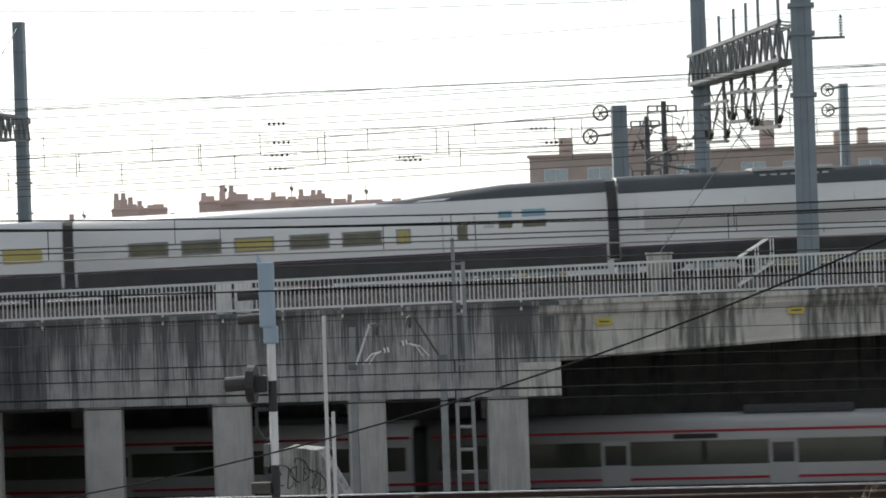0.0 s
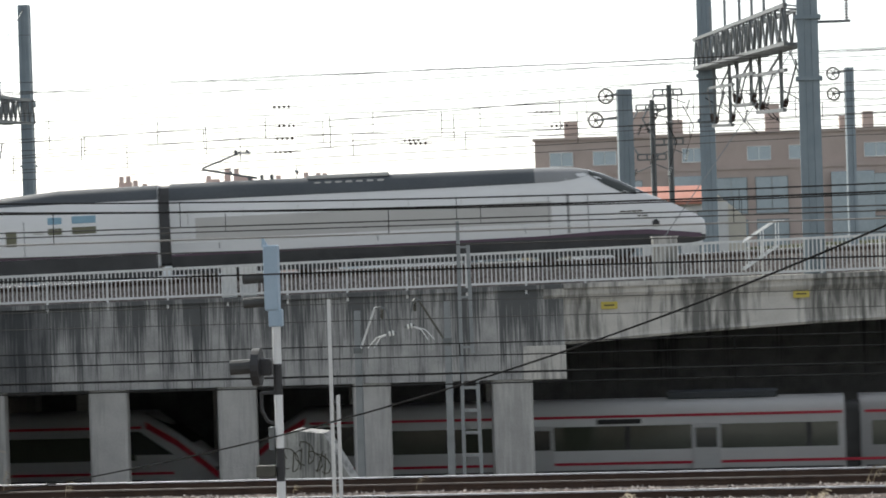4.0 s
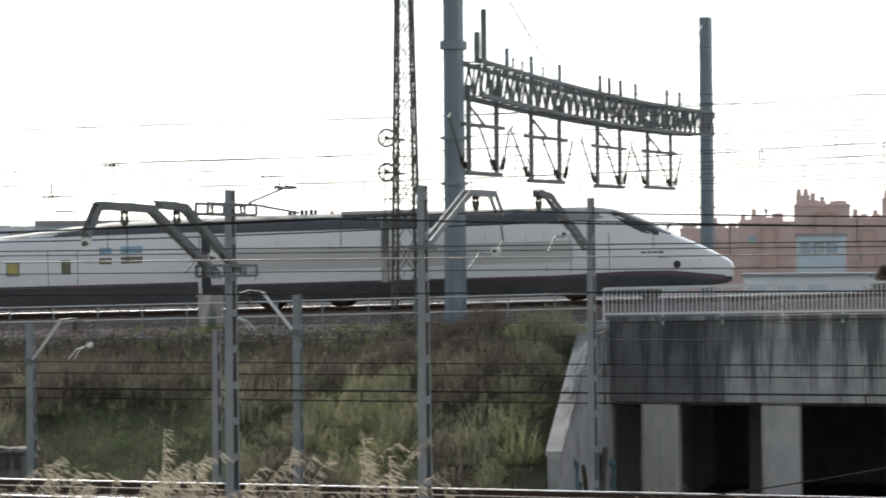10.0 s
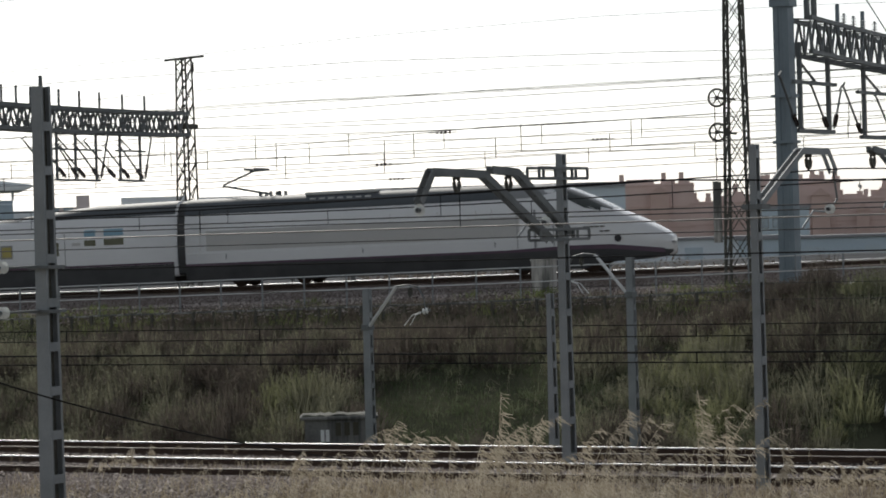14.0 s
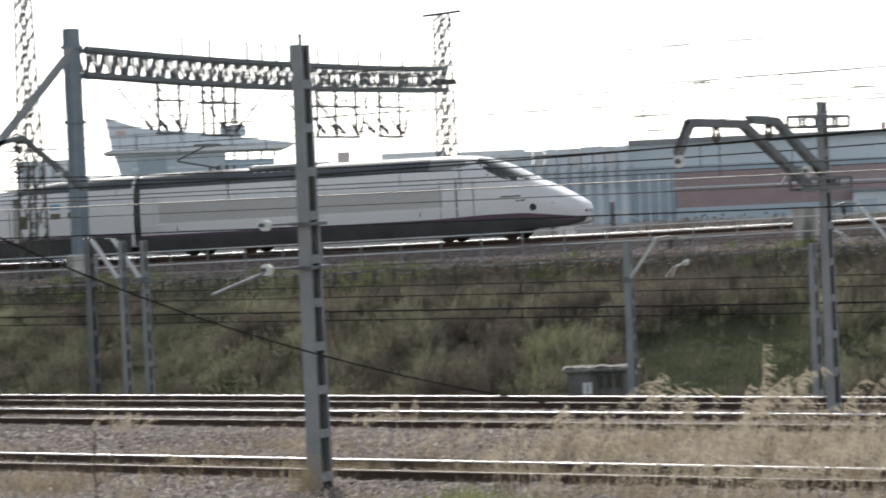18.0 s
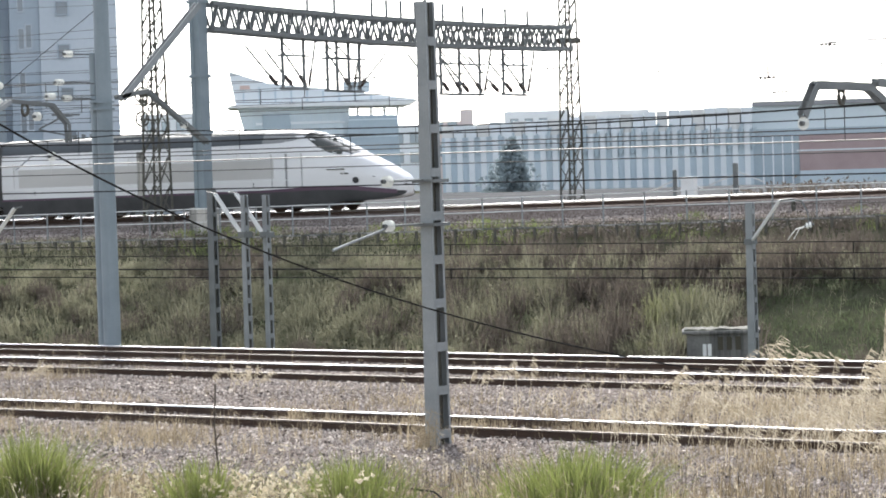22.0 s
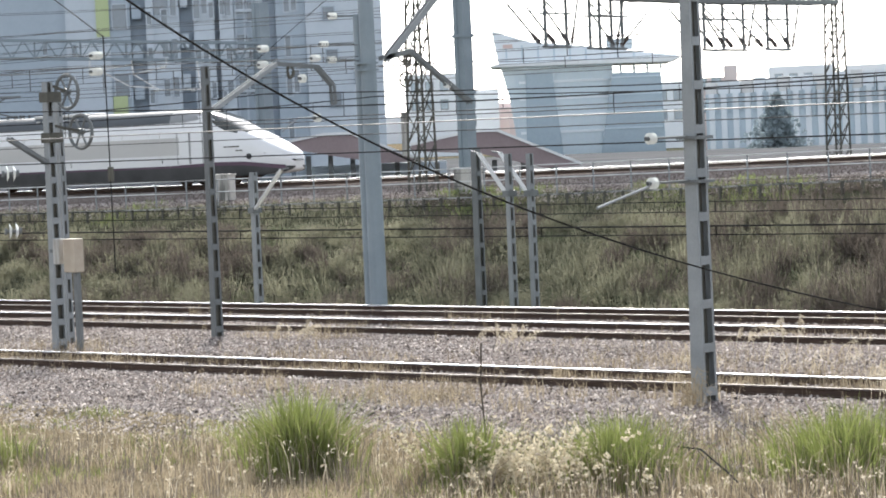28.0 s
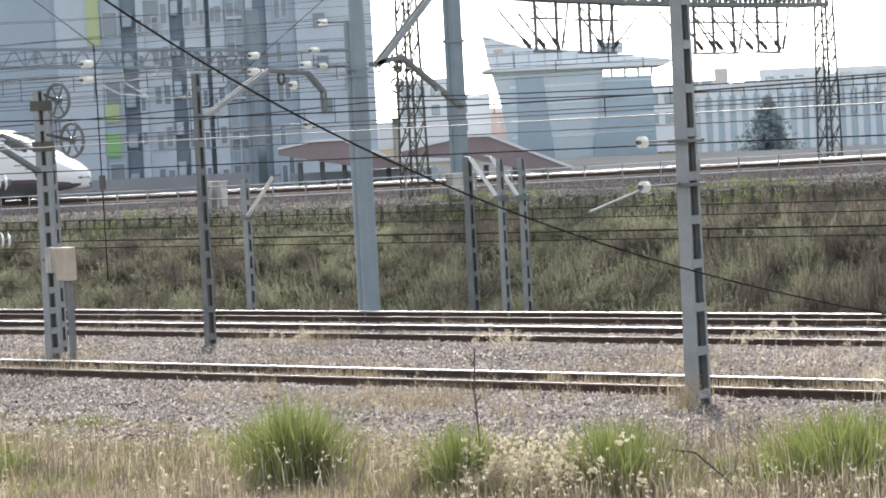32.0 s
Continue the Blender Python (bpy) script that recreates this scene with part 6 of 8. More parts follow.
def low_sheds():
    rnd = random.Random(12)
    az = -22.6
    while az < -7:
        w = 6 + 9 * rnd.random()
        top = 2.5 + 1.0 * rnd.random()
        g = site("low_building", az, 285 + 20 * rnd.random(), "low hazy workshop building beyond the tracks", "building", "low workshops")
        m = rnd.choice((RENDER_WHITE, PANEL_PALE, TAN_BRICK, PANEL_BLUE, PANEL_PALE))
        part("wall", box(B(), -w, w, 0, 10, -1, top, 0.05), m, g)
        part("roof", box(B(), -w - 0.3, w + 0.3, -0.3, 10.3, top, top + 0.3), ROOF_GREY, g)
        window_grid(g, [-w + 1.5 + 3.2 * i for i in range(int(w / 1.7))], [top - 2.0], 1.8, 1.1, -0.03, PALE_GLASS, PANEL_BLUE, 0.2, int(-az))
        az += w * 0.4 * (0.85 + 0.3 * rnd.random())


BAY_GLASS = surface("blue_grey_bay_glass", (0.27, 0.35, 0.41), (0.36, 0.44, 0.5), 0.15, 0.2, 0, 0, 3, spec=0.8)
FIN_BLUE = surface("blue_facade_fin", (0.34, 0.42, 0.47), (0.42, 0.5, 0.55), 0.15, 0.4, 0, 0, 3)
# brick greyed in its colour to carry distance haze
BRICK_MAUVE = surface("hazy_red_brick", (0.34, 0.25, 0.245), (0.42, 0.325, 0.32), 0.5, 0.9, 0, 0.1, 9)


def striped_hall():
    r = 300
    h = site("striped_hall", -31.0, r, "long white and blue hall with upright stripes")
    X = lambda az: r * math.tan(radians(az + 31.0))
    x0, x1, x2 = X(-35.6), X(-29.15), X(-23.8)
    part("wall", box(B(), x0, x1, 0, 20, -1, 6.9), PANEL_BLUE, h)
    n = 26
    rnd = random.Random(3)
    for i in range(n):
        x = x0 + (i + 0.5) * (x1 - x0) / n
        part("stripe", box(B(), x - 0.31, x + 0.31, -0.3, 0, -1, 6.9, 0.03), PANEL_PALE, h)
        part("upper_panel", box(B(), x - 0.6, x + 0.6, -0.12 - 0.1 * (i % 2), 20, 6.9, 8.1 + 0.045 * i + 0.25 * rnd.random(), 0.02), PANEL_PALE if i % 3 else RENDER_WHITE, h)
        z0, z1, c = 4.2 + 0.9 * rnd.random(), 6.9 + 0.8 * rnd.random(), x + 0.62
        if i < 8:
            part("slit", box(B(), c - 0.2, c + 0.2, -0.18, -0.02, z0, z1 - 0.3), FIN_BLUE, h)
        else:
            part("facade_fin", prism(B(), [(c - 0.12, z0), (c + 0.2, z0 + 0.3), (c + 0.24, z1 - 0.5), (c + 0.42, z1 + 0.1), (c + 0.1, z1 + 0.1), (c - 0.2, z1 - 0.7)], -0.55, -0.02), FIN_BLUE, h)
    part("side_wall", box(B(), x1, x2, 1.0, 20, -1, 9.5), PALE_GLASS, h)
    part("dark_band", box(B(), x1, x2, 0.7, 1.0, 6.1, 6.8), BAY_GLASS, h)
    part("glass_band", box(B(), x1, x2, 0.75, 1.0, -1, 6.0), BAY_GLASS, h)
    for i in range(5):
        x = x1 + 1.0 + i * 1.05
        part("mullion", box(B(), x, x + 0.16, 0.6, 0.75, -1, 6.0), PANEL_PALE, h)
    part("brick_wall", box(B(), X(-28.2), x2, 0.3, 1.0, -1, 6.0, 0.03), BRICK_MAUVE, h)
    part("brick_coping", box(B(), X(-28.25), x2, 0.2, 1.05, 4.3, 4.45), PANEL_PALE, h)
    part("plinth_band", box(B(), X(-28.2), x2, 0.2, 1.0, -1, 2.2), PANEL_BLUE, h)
    part("roof_edge", box(B(), x1, x2, 0.4, 1.2, 9.3, 9.8), ROOF_GREY, h)
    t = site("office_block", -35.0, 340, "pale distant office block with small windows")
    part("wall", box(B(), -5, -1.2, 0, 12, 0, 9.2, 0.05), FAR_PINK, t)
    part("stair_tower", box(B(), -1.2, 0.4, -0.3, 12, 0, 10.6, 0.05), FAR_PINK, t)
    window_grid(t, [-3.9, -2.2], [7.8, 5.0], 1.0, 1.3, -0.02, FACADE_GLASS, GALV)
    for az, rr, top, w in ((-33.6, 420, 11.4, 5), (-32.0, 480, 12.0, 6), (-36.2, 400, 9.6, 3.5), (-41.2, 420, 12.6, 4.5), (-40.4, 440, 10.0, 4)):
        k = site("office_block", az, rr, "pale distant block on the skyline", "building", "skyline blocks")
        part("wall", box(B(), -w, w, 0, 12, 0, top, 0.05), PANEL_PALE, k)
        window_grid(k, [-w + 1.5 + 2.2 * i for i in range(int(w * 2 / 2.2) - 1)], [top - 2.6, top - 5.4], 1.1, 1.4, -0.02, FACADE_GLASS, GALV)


def boat_building():
    r = 330
    b = site("glass_building", -38.1, r, "pale glass building with a roof shaped like a ship's bow")
    X = lambda az: r * math.tan(radians(az + 38.1))
    Z = lambda el: 5 + r * math.tan(radians(el))
    # the sail-like upper part
    bm = prism(B(), [(X(-39.97), Z(1.88)), (X(-39.2), Z(1.62)), (X(-38.2), Z(1.50)), (X(-36.1), Z(1.20)), (X(-36.3), Z(1.13)), (X(-39.85), Z(1.16))], 0, 16)
    part("upper_hull", bm, PANEL_PALE, b)
    bm = prism(B(), [(X(-40.05), Z(1.12)), (X(-39.9), Z(1.18)), (X(-36.05), Z(1.17)), (X(-36.3), Z(1.08))], -1.2, 17)
    part("roof_edge", bm, WHITE, b)
    for i in range(9):
        x = X(-39.7) + i * 1.9
        part("mullion", box(B(), x, x + 0.2, -0.15, 0, Z(1.2), Z(1.58 - 0.03 * i)), PANEL_BLUE, b)
    part("red_sign", box(B(), X(-39.75), X(-39.55), -0.2, 0, Z(1.5), Z(1.58)), TERRACOTTA, b, "small red panel")
    part("plant_room", box(B(), X(-37.6), X(-37.05), 4, 10, Z(1.4), Z(1.62)), FACADE_GLASS, b)
    bm = prism(B(), [(X(-39.82), Z(1.12)), (X(-37.5), Z(1.12)), (X(-37.5), -1), (X(-39.45), -1), (X(-39.66), Z(0.5))], 0.5, 14)
    part("glass_body", bm, PALE_GLASS, b)
    part("dark_bay", prism(B(), [(X(-39.3), Z(0.98)), (X(-38.75), Z(0.98)), (X(-38.55), -1), (X(-39.35), -1)], 0.2, 0.6), BAY_GLASS, b)
    part("dark_bay", prism(B(), [(X(-37.5), Z(0.90)), (X(-36.5), Z(0.88)), (X(-36.45), -1), (X(-37.85), -1)], -0.4, 8), BAY_GLASS, b, "leaning dark glass block")
    for i in range(12):
        x = X(-39.5) + i * 0.98
        part("mullion", box(B(), x, x + 0.1, 0.38, 0.52, -1, Z(1.1)), PANEL_BLUE, b)
    for el in (0.75, 0.4, 0.05, -0.3):
        part("floor_band", box(B(), X(-39.45), X(-37.6), 0.36, 0.5, Z(el), Z(el) + 0.3), PANEL_PALE, b)
        part("floor_band", box(B(), X(-37.7), X(-36.5), -0.5, -0.41, Z(el) + 0.2, Z(el) + 0.4), PANEL_BLUE, b)
    for i in range(4):
        x = X(-37.35) + i * 1.6
        part("pillar", box(B(), x, x + 0.3, 1, 1.4, Z(0.88), Z(1.1)), WHITE, b)


TOWER_MID = surface("mid_blue_grey_panel", (0.30, 0.36, 0.41), (0.38, 0.44, 0.49), 0.2, 0.6, 0, 0.03, 3)
DARK_PANE = surface("dark_tower_window", (0.13, 0.16, 0.19), (0.2, 0.235, 0.265), 0.15, 0.2, 0, 0, 3, spec=0.8)


def towers():
    r = 200
    PALE = TOWER_PALE
    t = site("tower_block", -46.0, r, "tall pale and blue-grey tower block with narrow windows")
    X = lambda az: r * math.tan(radians(az + 46.0))
    top = 34.0
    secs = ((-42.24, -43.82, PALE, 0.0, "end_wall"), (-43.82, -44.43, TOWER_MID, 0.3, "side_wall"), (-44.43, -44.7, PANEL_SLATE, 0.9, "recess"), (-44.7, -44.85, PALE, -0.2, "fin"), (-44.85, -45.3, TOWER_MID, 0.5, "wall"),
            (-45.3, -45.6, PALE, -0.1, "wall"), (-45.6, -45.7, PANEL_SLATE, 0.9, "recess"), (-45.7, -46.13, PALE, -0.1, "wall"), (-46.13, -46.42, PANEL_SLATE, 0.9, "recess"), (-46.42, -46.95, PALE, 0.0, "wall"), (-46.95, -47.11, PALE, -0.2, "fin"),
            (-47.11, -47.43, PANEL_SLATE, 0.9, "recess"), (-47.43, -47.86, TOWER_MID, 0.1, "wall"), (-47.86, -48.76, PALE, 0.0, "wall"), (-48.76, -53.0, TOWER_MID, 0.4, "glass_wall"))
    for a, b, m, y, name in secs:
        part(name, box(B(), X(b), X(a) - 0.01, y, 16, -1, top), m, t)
    part("green_strip", box(B(), X(-48.13), X(-47.86), -0.12, -0.004, 12.3, top), LIME, t, "lime green panel")
    for z0, z1, m in ((6.7, 8.0, LIME), (4.2, 5.9, GREEN)):
        part("green_panel", box(B(), X(-47.85), X(-47.55), -0.1, 0.09, z0, z1, 0.02), m, t, "green panel")
    rnd = random.Random(3)
    # narrow dark windows in uneven columns
    for az, w, h, st, y in ((-46.06, 0.4, 1.3, 2.9, -0.13), (-45.9, 0.35, 1.6, 2.9, -0.13), (-45.76, 0.3, 1.1, 2.9, -0.13), (-45.42, 0.4, 1.2, 2.9, -0.13), (-45.54, 0.25, 1.0, 5.8, -0.13), (-46.54, 0.4, 1.4, 2.9, -0.03), (-46.73, 0.4, 1.2, 2.9, -0.03), (-47.04, 0.3, 0.9, 2.9, -0.23), (-44.2, 0.35, 1.4, 2.9, 0.27), (-44.05, 0.35, 1.6, 5.8, 0.27), (-45.15, 0.8, 1.3, 2.9, 0.47), (-44.95, 0.5, 1.3, 2.9, 0.47), (-47.65, 1.0, 1.7, 5.8, 0.07)):
        window_grid(t, [X(az)], [1.2 + st * i + 0.9 * rnd.random() for i in range(int(18 / st))], w, h, y, DARK_PANE, PALE, mullion=False)
    for az, z, w, h in ((-43.34, 12.9, 0.8, 0.9), (-43.26, 6.6, 0.8, 1.0), (-43.3, 9.8, 0.8, 0.9), (-43.36, 16.0, 0.8, 0.9), (-42.7, 11.4, 0.7, 0.9), (-42.75, 8.2, 0.7, 0.9), (-46.83, 13.7, 1.3, 1.6), (-48.6, 11.0, 0.3, 0.8), (-49.2, 11.2, 0.3, 0.9)):
        window_grid(t, [X(az)], [z], w, h, -0.03 if az > -48.7 else 0.37, DARK_PANE, TOWER_MID, mullion=False)
    # balconies stacked in the recesses, with pale slabs
    for i in range(7):
        z = 1.9 + i * 2.9
        part("balcony", box(B(), X(-47.4), X(-47.2), 0.15, 0.9, z, z + 1.0, 0.02), TOWER_MID, t)
        part("balcony", box(B(), X(-46.4), X(-46.24), 0.15, 0.9, z + 0.7, z + 1.7, 0.02), PALE, t)
        part("slab", box(B(), X(-45.28), X(-44.87), 0.1, 0.5, z + 0.2, z + 0.42), PALE, t)
    for az in (-44.9, -45.08, -45.26):
        part("downpipe", bar(B(), (X(az), 0.42, -1), (X(az), 0.42, top), 0.14), PALE, t)
    part("plinth", box(B(), X(-53.0), X(-44.6), -0.6, -0.25, -1, 2.6), ROOF_GREY, t)
    k = site("tower_block", -52.0, 260, "blue-grey tower block behind", "building")
    part("wall", box(B(), -9, 16, 0, 18, -1, 40, 0.05), PANEL_BLUE, k)
    window_grid(k, [-6, -3, 0, 3, 6, 9, 12], [4 + 3.2 * i for i in range(9)], 1.2, 1.5, -0.03, FACADE_GLASS, GALV, 0.2, 5)


def canopies():
    r = 165
    c = site("station_canopy", -41.3, r, "maroon platform canopy with white edges", "canopy")
    X = lambda az: r * math.tan(radians(az + 41.3))
    Z = lambda el: 5 + r * math.tan(radians(el))
    for a, p, b, z0, zp, z1, y in ((-44.4, -43.6, -41.6, -0.26, -0.13, -0.75, 4.0), (-41.75, -40.5, -38.2, -0.42, -0.20, -0.98, 0.0)):
        bm = prism(B(), [(X(a), Z(z0)), (X(p), Z(zp)), (X(p) + 1.6, Z(zp)), (X(b), Z(z1)), (X(b) - 2.2, Z(z1) - 0.1), (X(p) + 0.5, Z(zp) - 1.3), (X(a), Z(z0) - 0.35)], y, y + 9)
        part("roof", bm, MAROON, c)
        bm = B()
        pts = [(X(a), Z(z0)), (X(p), Z(zp)), (X(p) + 1.6, Z(zp)), (X(b), Z(z1))]
        for q, w in zip(pts, pts[1:]):
            bar(bm, (q[0], y - 0.06, q[1] + 0.05), (w[0], y - 0.06, w[1] + 0.05), 0.16)
        part("white_edge", bm, WHITE, c, "white painted edge")
        for i in range(5):
            x = X(a) + (X(b) - X(a)) * (0.15 + 0.17 * i)
            part("column", bar(B(), (x, y + 2, 0.5), (x, y + 2, Z(z1) + 0.5), 0.3), GALV_DARK, c)
    part("side_wall", box(B(), X(-44.3), X(-41.0), 13, 13.4, 0, 2.6), PANEL_BLUE, c)
    s = thing("low_wall", hp(0, 44, 0), "low grey concrete wall and embankment beyond the tracks", "wall", "", "structure")
    part("wall_face", box(B(), -260, -24, 0, 1, 0.5, 1.75), ROOF_GREY, s)


# pink walls paled in colour to carry the haze near the horizon
FAR_PINK = surface("haze_paled_pink_render", (0.6, 0.505, 0.475), (0.69, 0.6, 0.57), 0.2, 0.9, 0, 0, 6)


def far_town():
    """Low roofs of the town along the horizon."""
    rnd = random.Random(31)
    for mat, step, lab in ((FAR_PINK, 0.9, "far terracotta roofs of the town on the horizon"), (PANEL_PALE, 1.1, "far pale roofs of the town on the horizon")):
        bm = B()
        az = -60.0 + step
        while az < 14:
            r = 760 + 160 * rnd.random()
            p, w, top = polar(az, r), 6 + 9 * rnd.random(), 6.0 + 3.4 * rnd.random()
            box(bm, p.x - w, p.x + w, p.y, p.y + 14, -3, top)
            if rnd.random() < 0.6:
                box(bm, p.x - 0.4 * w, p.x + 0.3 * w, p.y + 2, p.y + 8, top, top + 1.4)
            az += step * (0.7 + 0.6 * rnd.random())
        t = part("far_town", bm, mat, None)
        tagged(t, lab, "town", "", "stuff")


apartment_block()
white_house()
white_workshop()
terracotta_rows()
low_sheds()
striped_hall()
boat_building()
towers()
canopies()
far_town()


# ---- plants ----
def leafy(name, dark, light, through_light=0.45, island=0.8):
    return surface(name, dark, light, 0.6, 0.7, 0, 0, 5, mix=0.4, through_light=through_light, island=island, spec=0.2)


DRY_GRASS = leafy("dry_straw_grass", (0.12, 0.092, 0.058), (0.43, 0.36, 0.25), 0.4)
GREEN_GRASS = leafy("fresh_green_grass", (0.075, 0.097, 0.03), (0.265, 0.298, 0.098), 0.42)
BANK_GREEN = leafy("bank_green_leaves", (0.08, 0.097, 0.058), (0.19, 0.21, 0.125), 0.5, 0.3)
BANK_LAWN = leafy("bank_turf", (0.06, 0.078, 0.042), (0.125, 0.15, 0.082), 0.45, 0.2)
BANK_BRIGHT = leafy("bank_pale_green_leaves", (0.12, 0.13, 0.07), (0.275, 0.28, 0.16), 0.6, 0.3)
EDGE_GREEN = leafy("bank_edge_green", (0.10, 0.13, 0.05), (0.24, 0.28, 0.11), 0.5, 0.5)
BANK_OLIVE = leafy("bank_olive_leaves", (0.105, 0.104, 0.072), (0.27, 0.265, 0.185), 0.55, 0.35)
BANK_BROWN = leafy("bank_brown_twigs", (0.065, 0.056, 0.048), (0.155, 0.132, 0.11), 0.5, 0.3)
# leaf colour paled towards blue-grey to put haze over the tree
EVERGREEN = leafy("haze_paled_evergreen", (0.24, 0.295, 0.315), (0.31, 0.365, 0.38), 0.3)
STRAW = leafy("ripe_grass_plume", (0.25, 0.21, 0.15), (0.61, 0.54, 0.42), 0.5)
FLOWER = leafy("pale_dry_flower", (0.48, 0.42, 0.29), (0.74, 0.67, 0.52), 0.4)
STONE = surface("loose_ballast_stone", (0.06, 0.048, 0.044), (0.46, 0.41, 0.375), 1.0, 0.9, 0, 0, 9, island=1.3, mix=0.4, spec=0.15)


def quads(name, cards, material, label, category, kind="stuff", parent=None):
    """Many small faces in one mesh: cards is an array of n x 4 x 3 corner points."""
    n = len(cards)
    me = bpy.data.meshes.new(name)
    me.vertices.add(n * 4)
    me.vertices.foreach_set("co", np.asarray(cards, dtype=np.float32).ravel())
    me.loops.add(n * 4)
    me.loops.foreach_set("vertex_index", np.arange(n * 4, dtype=np.int32))
    me.polygons.add(n)
    me.polygons.foreach_set("loop_start", np.arange(0, n * 4, 4, dtype=np.int32))
    me.update()
    me.validate()
    me.materials.append(material)
    ob = new(name, me)
    ob.parent = parent
    if parent:
        return tagged(ob, label, "", "", "stuff")
    return tagged(ob, label, category, "", kind)


def blades(rg, base, h, width, lean, bend=0.5, out=None):
    """Grass blades: two faces each, tapering and bending over. base n x 3, h n."""
    n = len(base)
    a = rg.uniform(0, 2 * np.pi, n)
    d = np.stack([np.cos(a), np.sin(a), np.zeros(n)], 1)
    if out is not None:
        d = d * 0.5 + out
    ln = (rg.uniform(0, 1, n) * lean * h)[:, None]
    up = np.array([0, 0, 1.0])
    side = np.stack([np.ones(n) * 0.8, rg.uniform(-0.6, 0.6, n), np.zeros(n)], 1)
    side /= np.linalg.norm(side, axis=1)[:, None]
    w = (width * rg.uniform(0.6, 1.4, n))[:, None] * side / 2
    mid = base + d * ln * bend * 0.45 + up * (h * 0.58)[:, None]
    tip = base + d * ln + up * (h * (1 - 0.25 * lean * rg.uniform(0, 1, n)))[:, None]
    q1 = np.stack([base - w, base + w, mid + w * 0.8, mid - w * 0.8], 1)
    q2 = np.stack([mid - w * 0.8, mid + w * 0.8, tip + w * 0.12, tip - w * 0.12], 1)
    return np.concatenate([q1, q2])


def tufts(rg, centres, r, h, width, lean, per):
    """Clumps of blades round centres."""
    n = len(centres)
    k = per
    c = np.repeat(centres, k, 0)
    off = rg.normal(0, 1, (n * k, 2)) * (r if np.isscalar(r) else np.repeat(r, k)[:, None])
    b = c.copy()
    b[:, :2] += off
    hh = np.repeat(h, k) * rg.uniform(0.5, 1.1, n * k)
    return blades(rg, b, hh, width, lean)


def leaf_cards(rg, centres, radii, per, size):
    """Leaves scattered through uneven shells round centres."""
    n = len(centres)
    c = np.repeat(centres, per, 0)
    rr = np.repeat(radii, per, 0)
    v = rg.normal(0, 1, (n * per, 3))
    v /= np.linalg.norm(v, axis=1)[:, None]
    v[:, 2] = np.abs(v[:, 2]) * 0.9 - 0.05
    p = c + v * rr * rg.uniform(0.45, 1.05, (n * per, 1))
    a, b = rg.normal(0, 1, (n * per, 3)), rg.normal(0, 1, (n * per, 3))
    a /= np.linalg.norm(a, axis=1)[:, None]
    b -= a * (a * b).sum(1)[:, None]
    b /= np.linalg.norm(b, axis=1)[:, None]
    s = size * rg.uniform(0.5, 1.5, (n * per, 1))
    a, b = a * s, b * s * 0.45
    return np.stack([p - a, p - b, p + a, p + b], 1)


def field_noise(x, y, sc, seed):
    return np.array([noise.noise(Vector((px * sc, py * sc, seed))) for px, py in zip(x, y)])


def plume_cards(rg, base, h, lean, m, wide=1.0):
    """Arching stems and the drooping slips of their seed heads; base n x 3, h n."""
    n = len(base)
    dr = rg.uniform(-0.15, 1.15, n)

    def arc(k, f):
        return base[k] + np.stack([dr[k] * lean * h[k] * f ** 2.3, 0 * f, h[k] * (f - 0.25 * np.abs(dr[k]) * f ** 3.5)], -1)
    ks = np.repeat(np.arange(n), 6)
    f0 = np.tile(np.arange(6) / 6, n)
    a, b = arc(ks, f0), arc(ks, f0 + 1 / 6)
    w = np.array([0.0045 * wide ** 0.5, 0, 0])
    stems = np.stack([a - w, a + w, b + w, b - w], 1)
    k = np.repeat(np.arange(n), m)
    f = rg.uniform(0.5, 1.0, n * m)
    c = arc(k, f) + rg.normal(0, 0.02, (n * m, 3))
    ln = (0.2 * np.clip(h[k], 0.45, 1.2) * rg.uniform(0.5, 1.1, n * m))[:, None]
    d = np.stack([rg.normal(0.75 * np.sign(dr[k] + 0.15), 0.3, n * m), rg.normal(0, 0.3, n * m), rg.normal(-0.55, 0.3, n * m)], 1) * ln
    sd = np.cross(d, [0, 1, 0])
    sd = sd / (np.linalg.norm(sd, axis=1)[:, None] + 1e-6) * 0.008 * wide
    heads = np.stack([c - sd * 0.3, c + sd * 0.3, c + d * 0.75 + sd, c + d - sd * 0.2], 1)
    return stems, heads


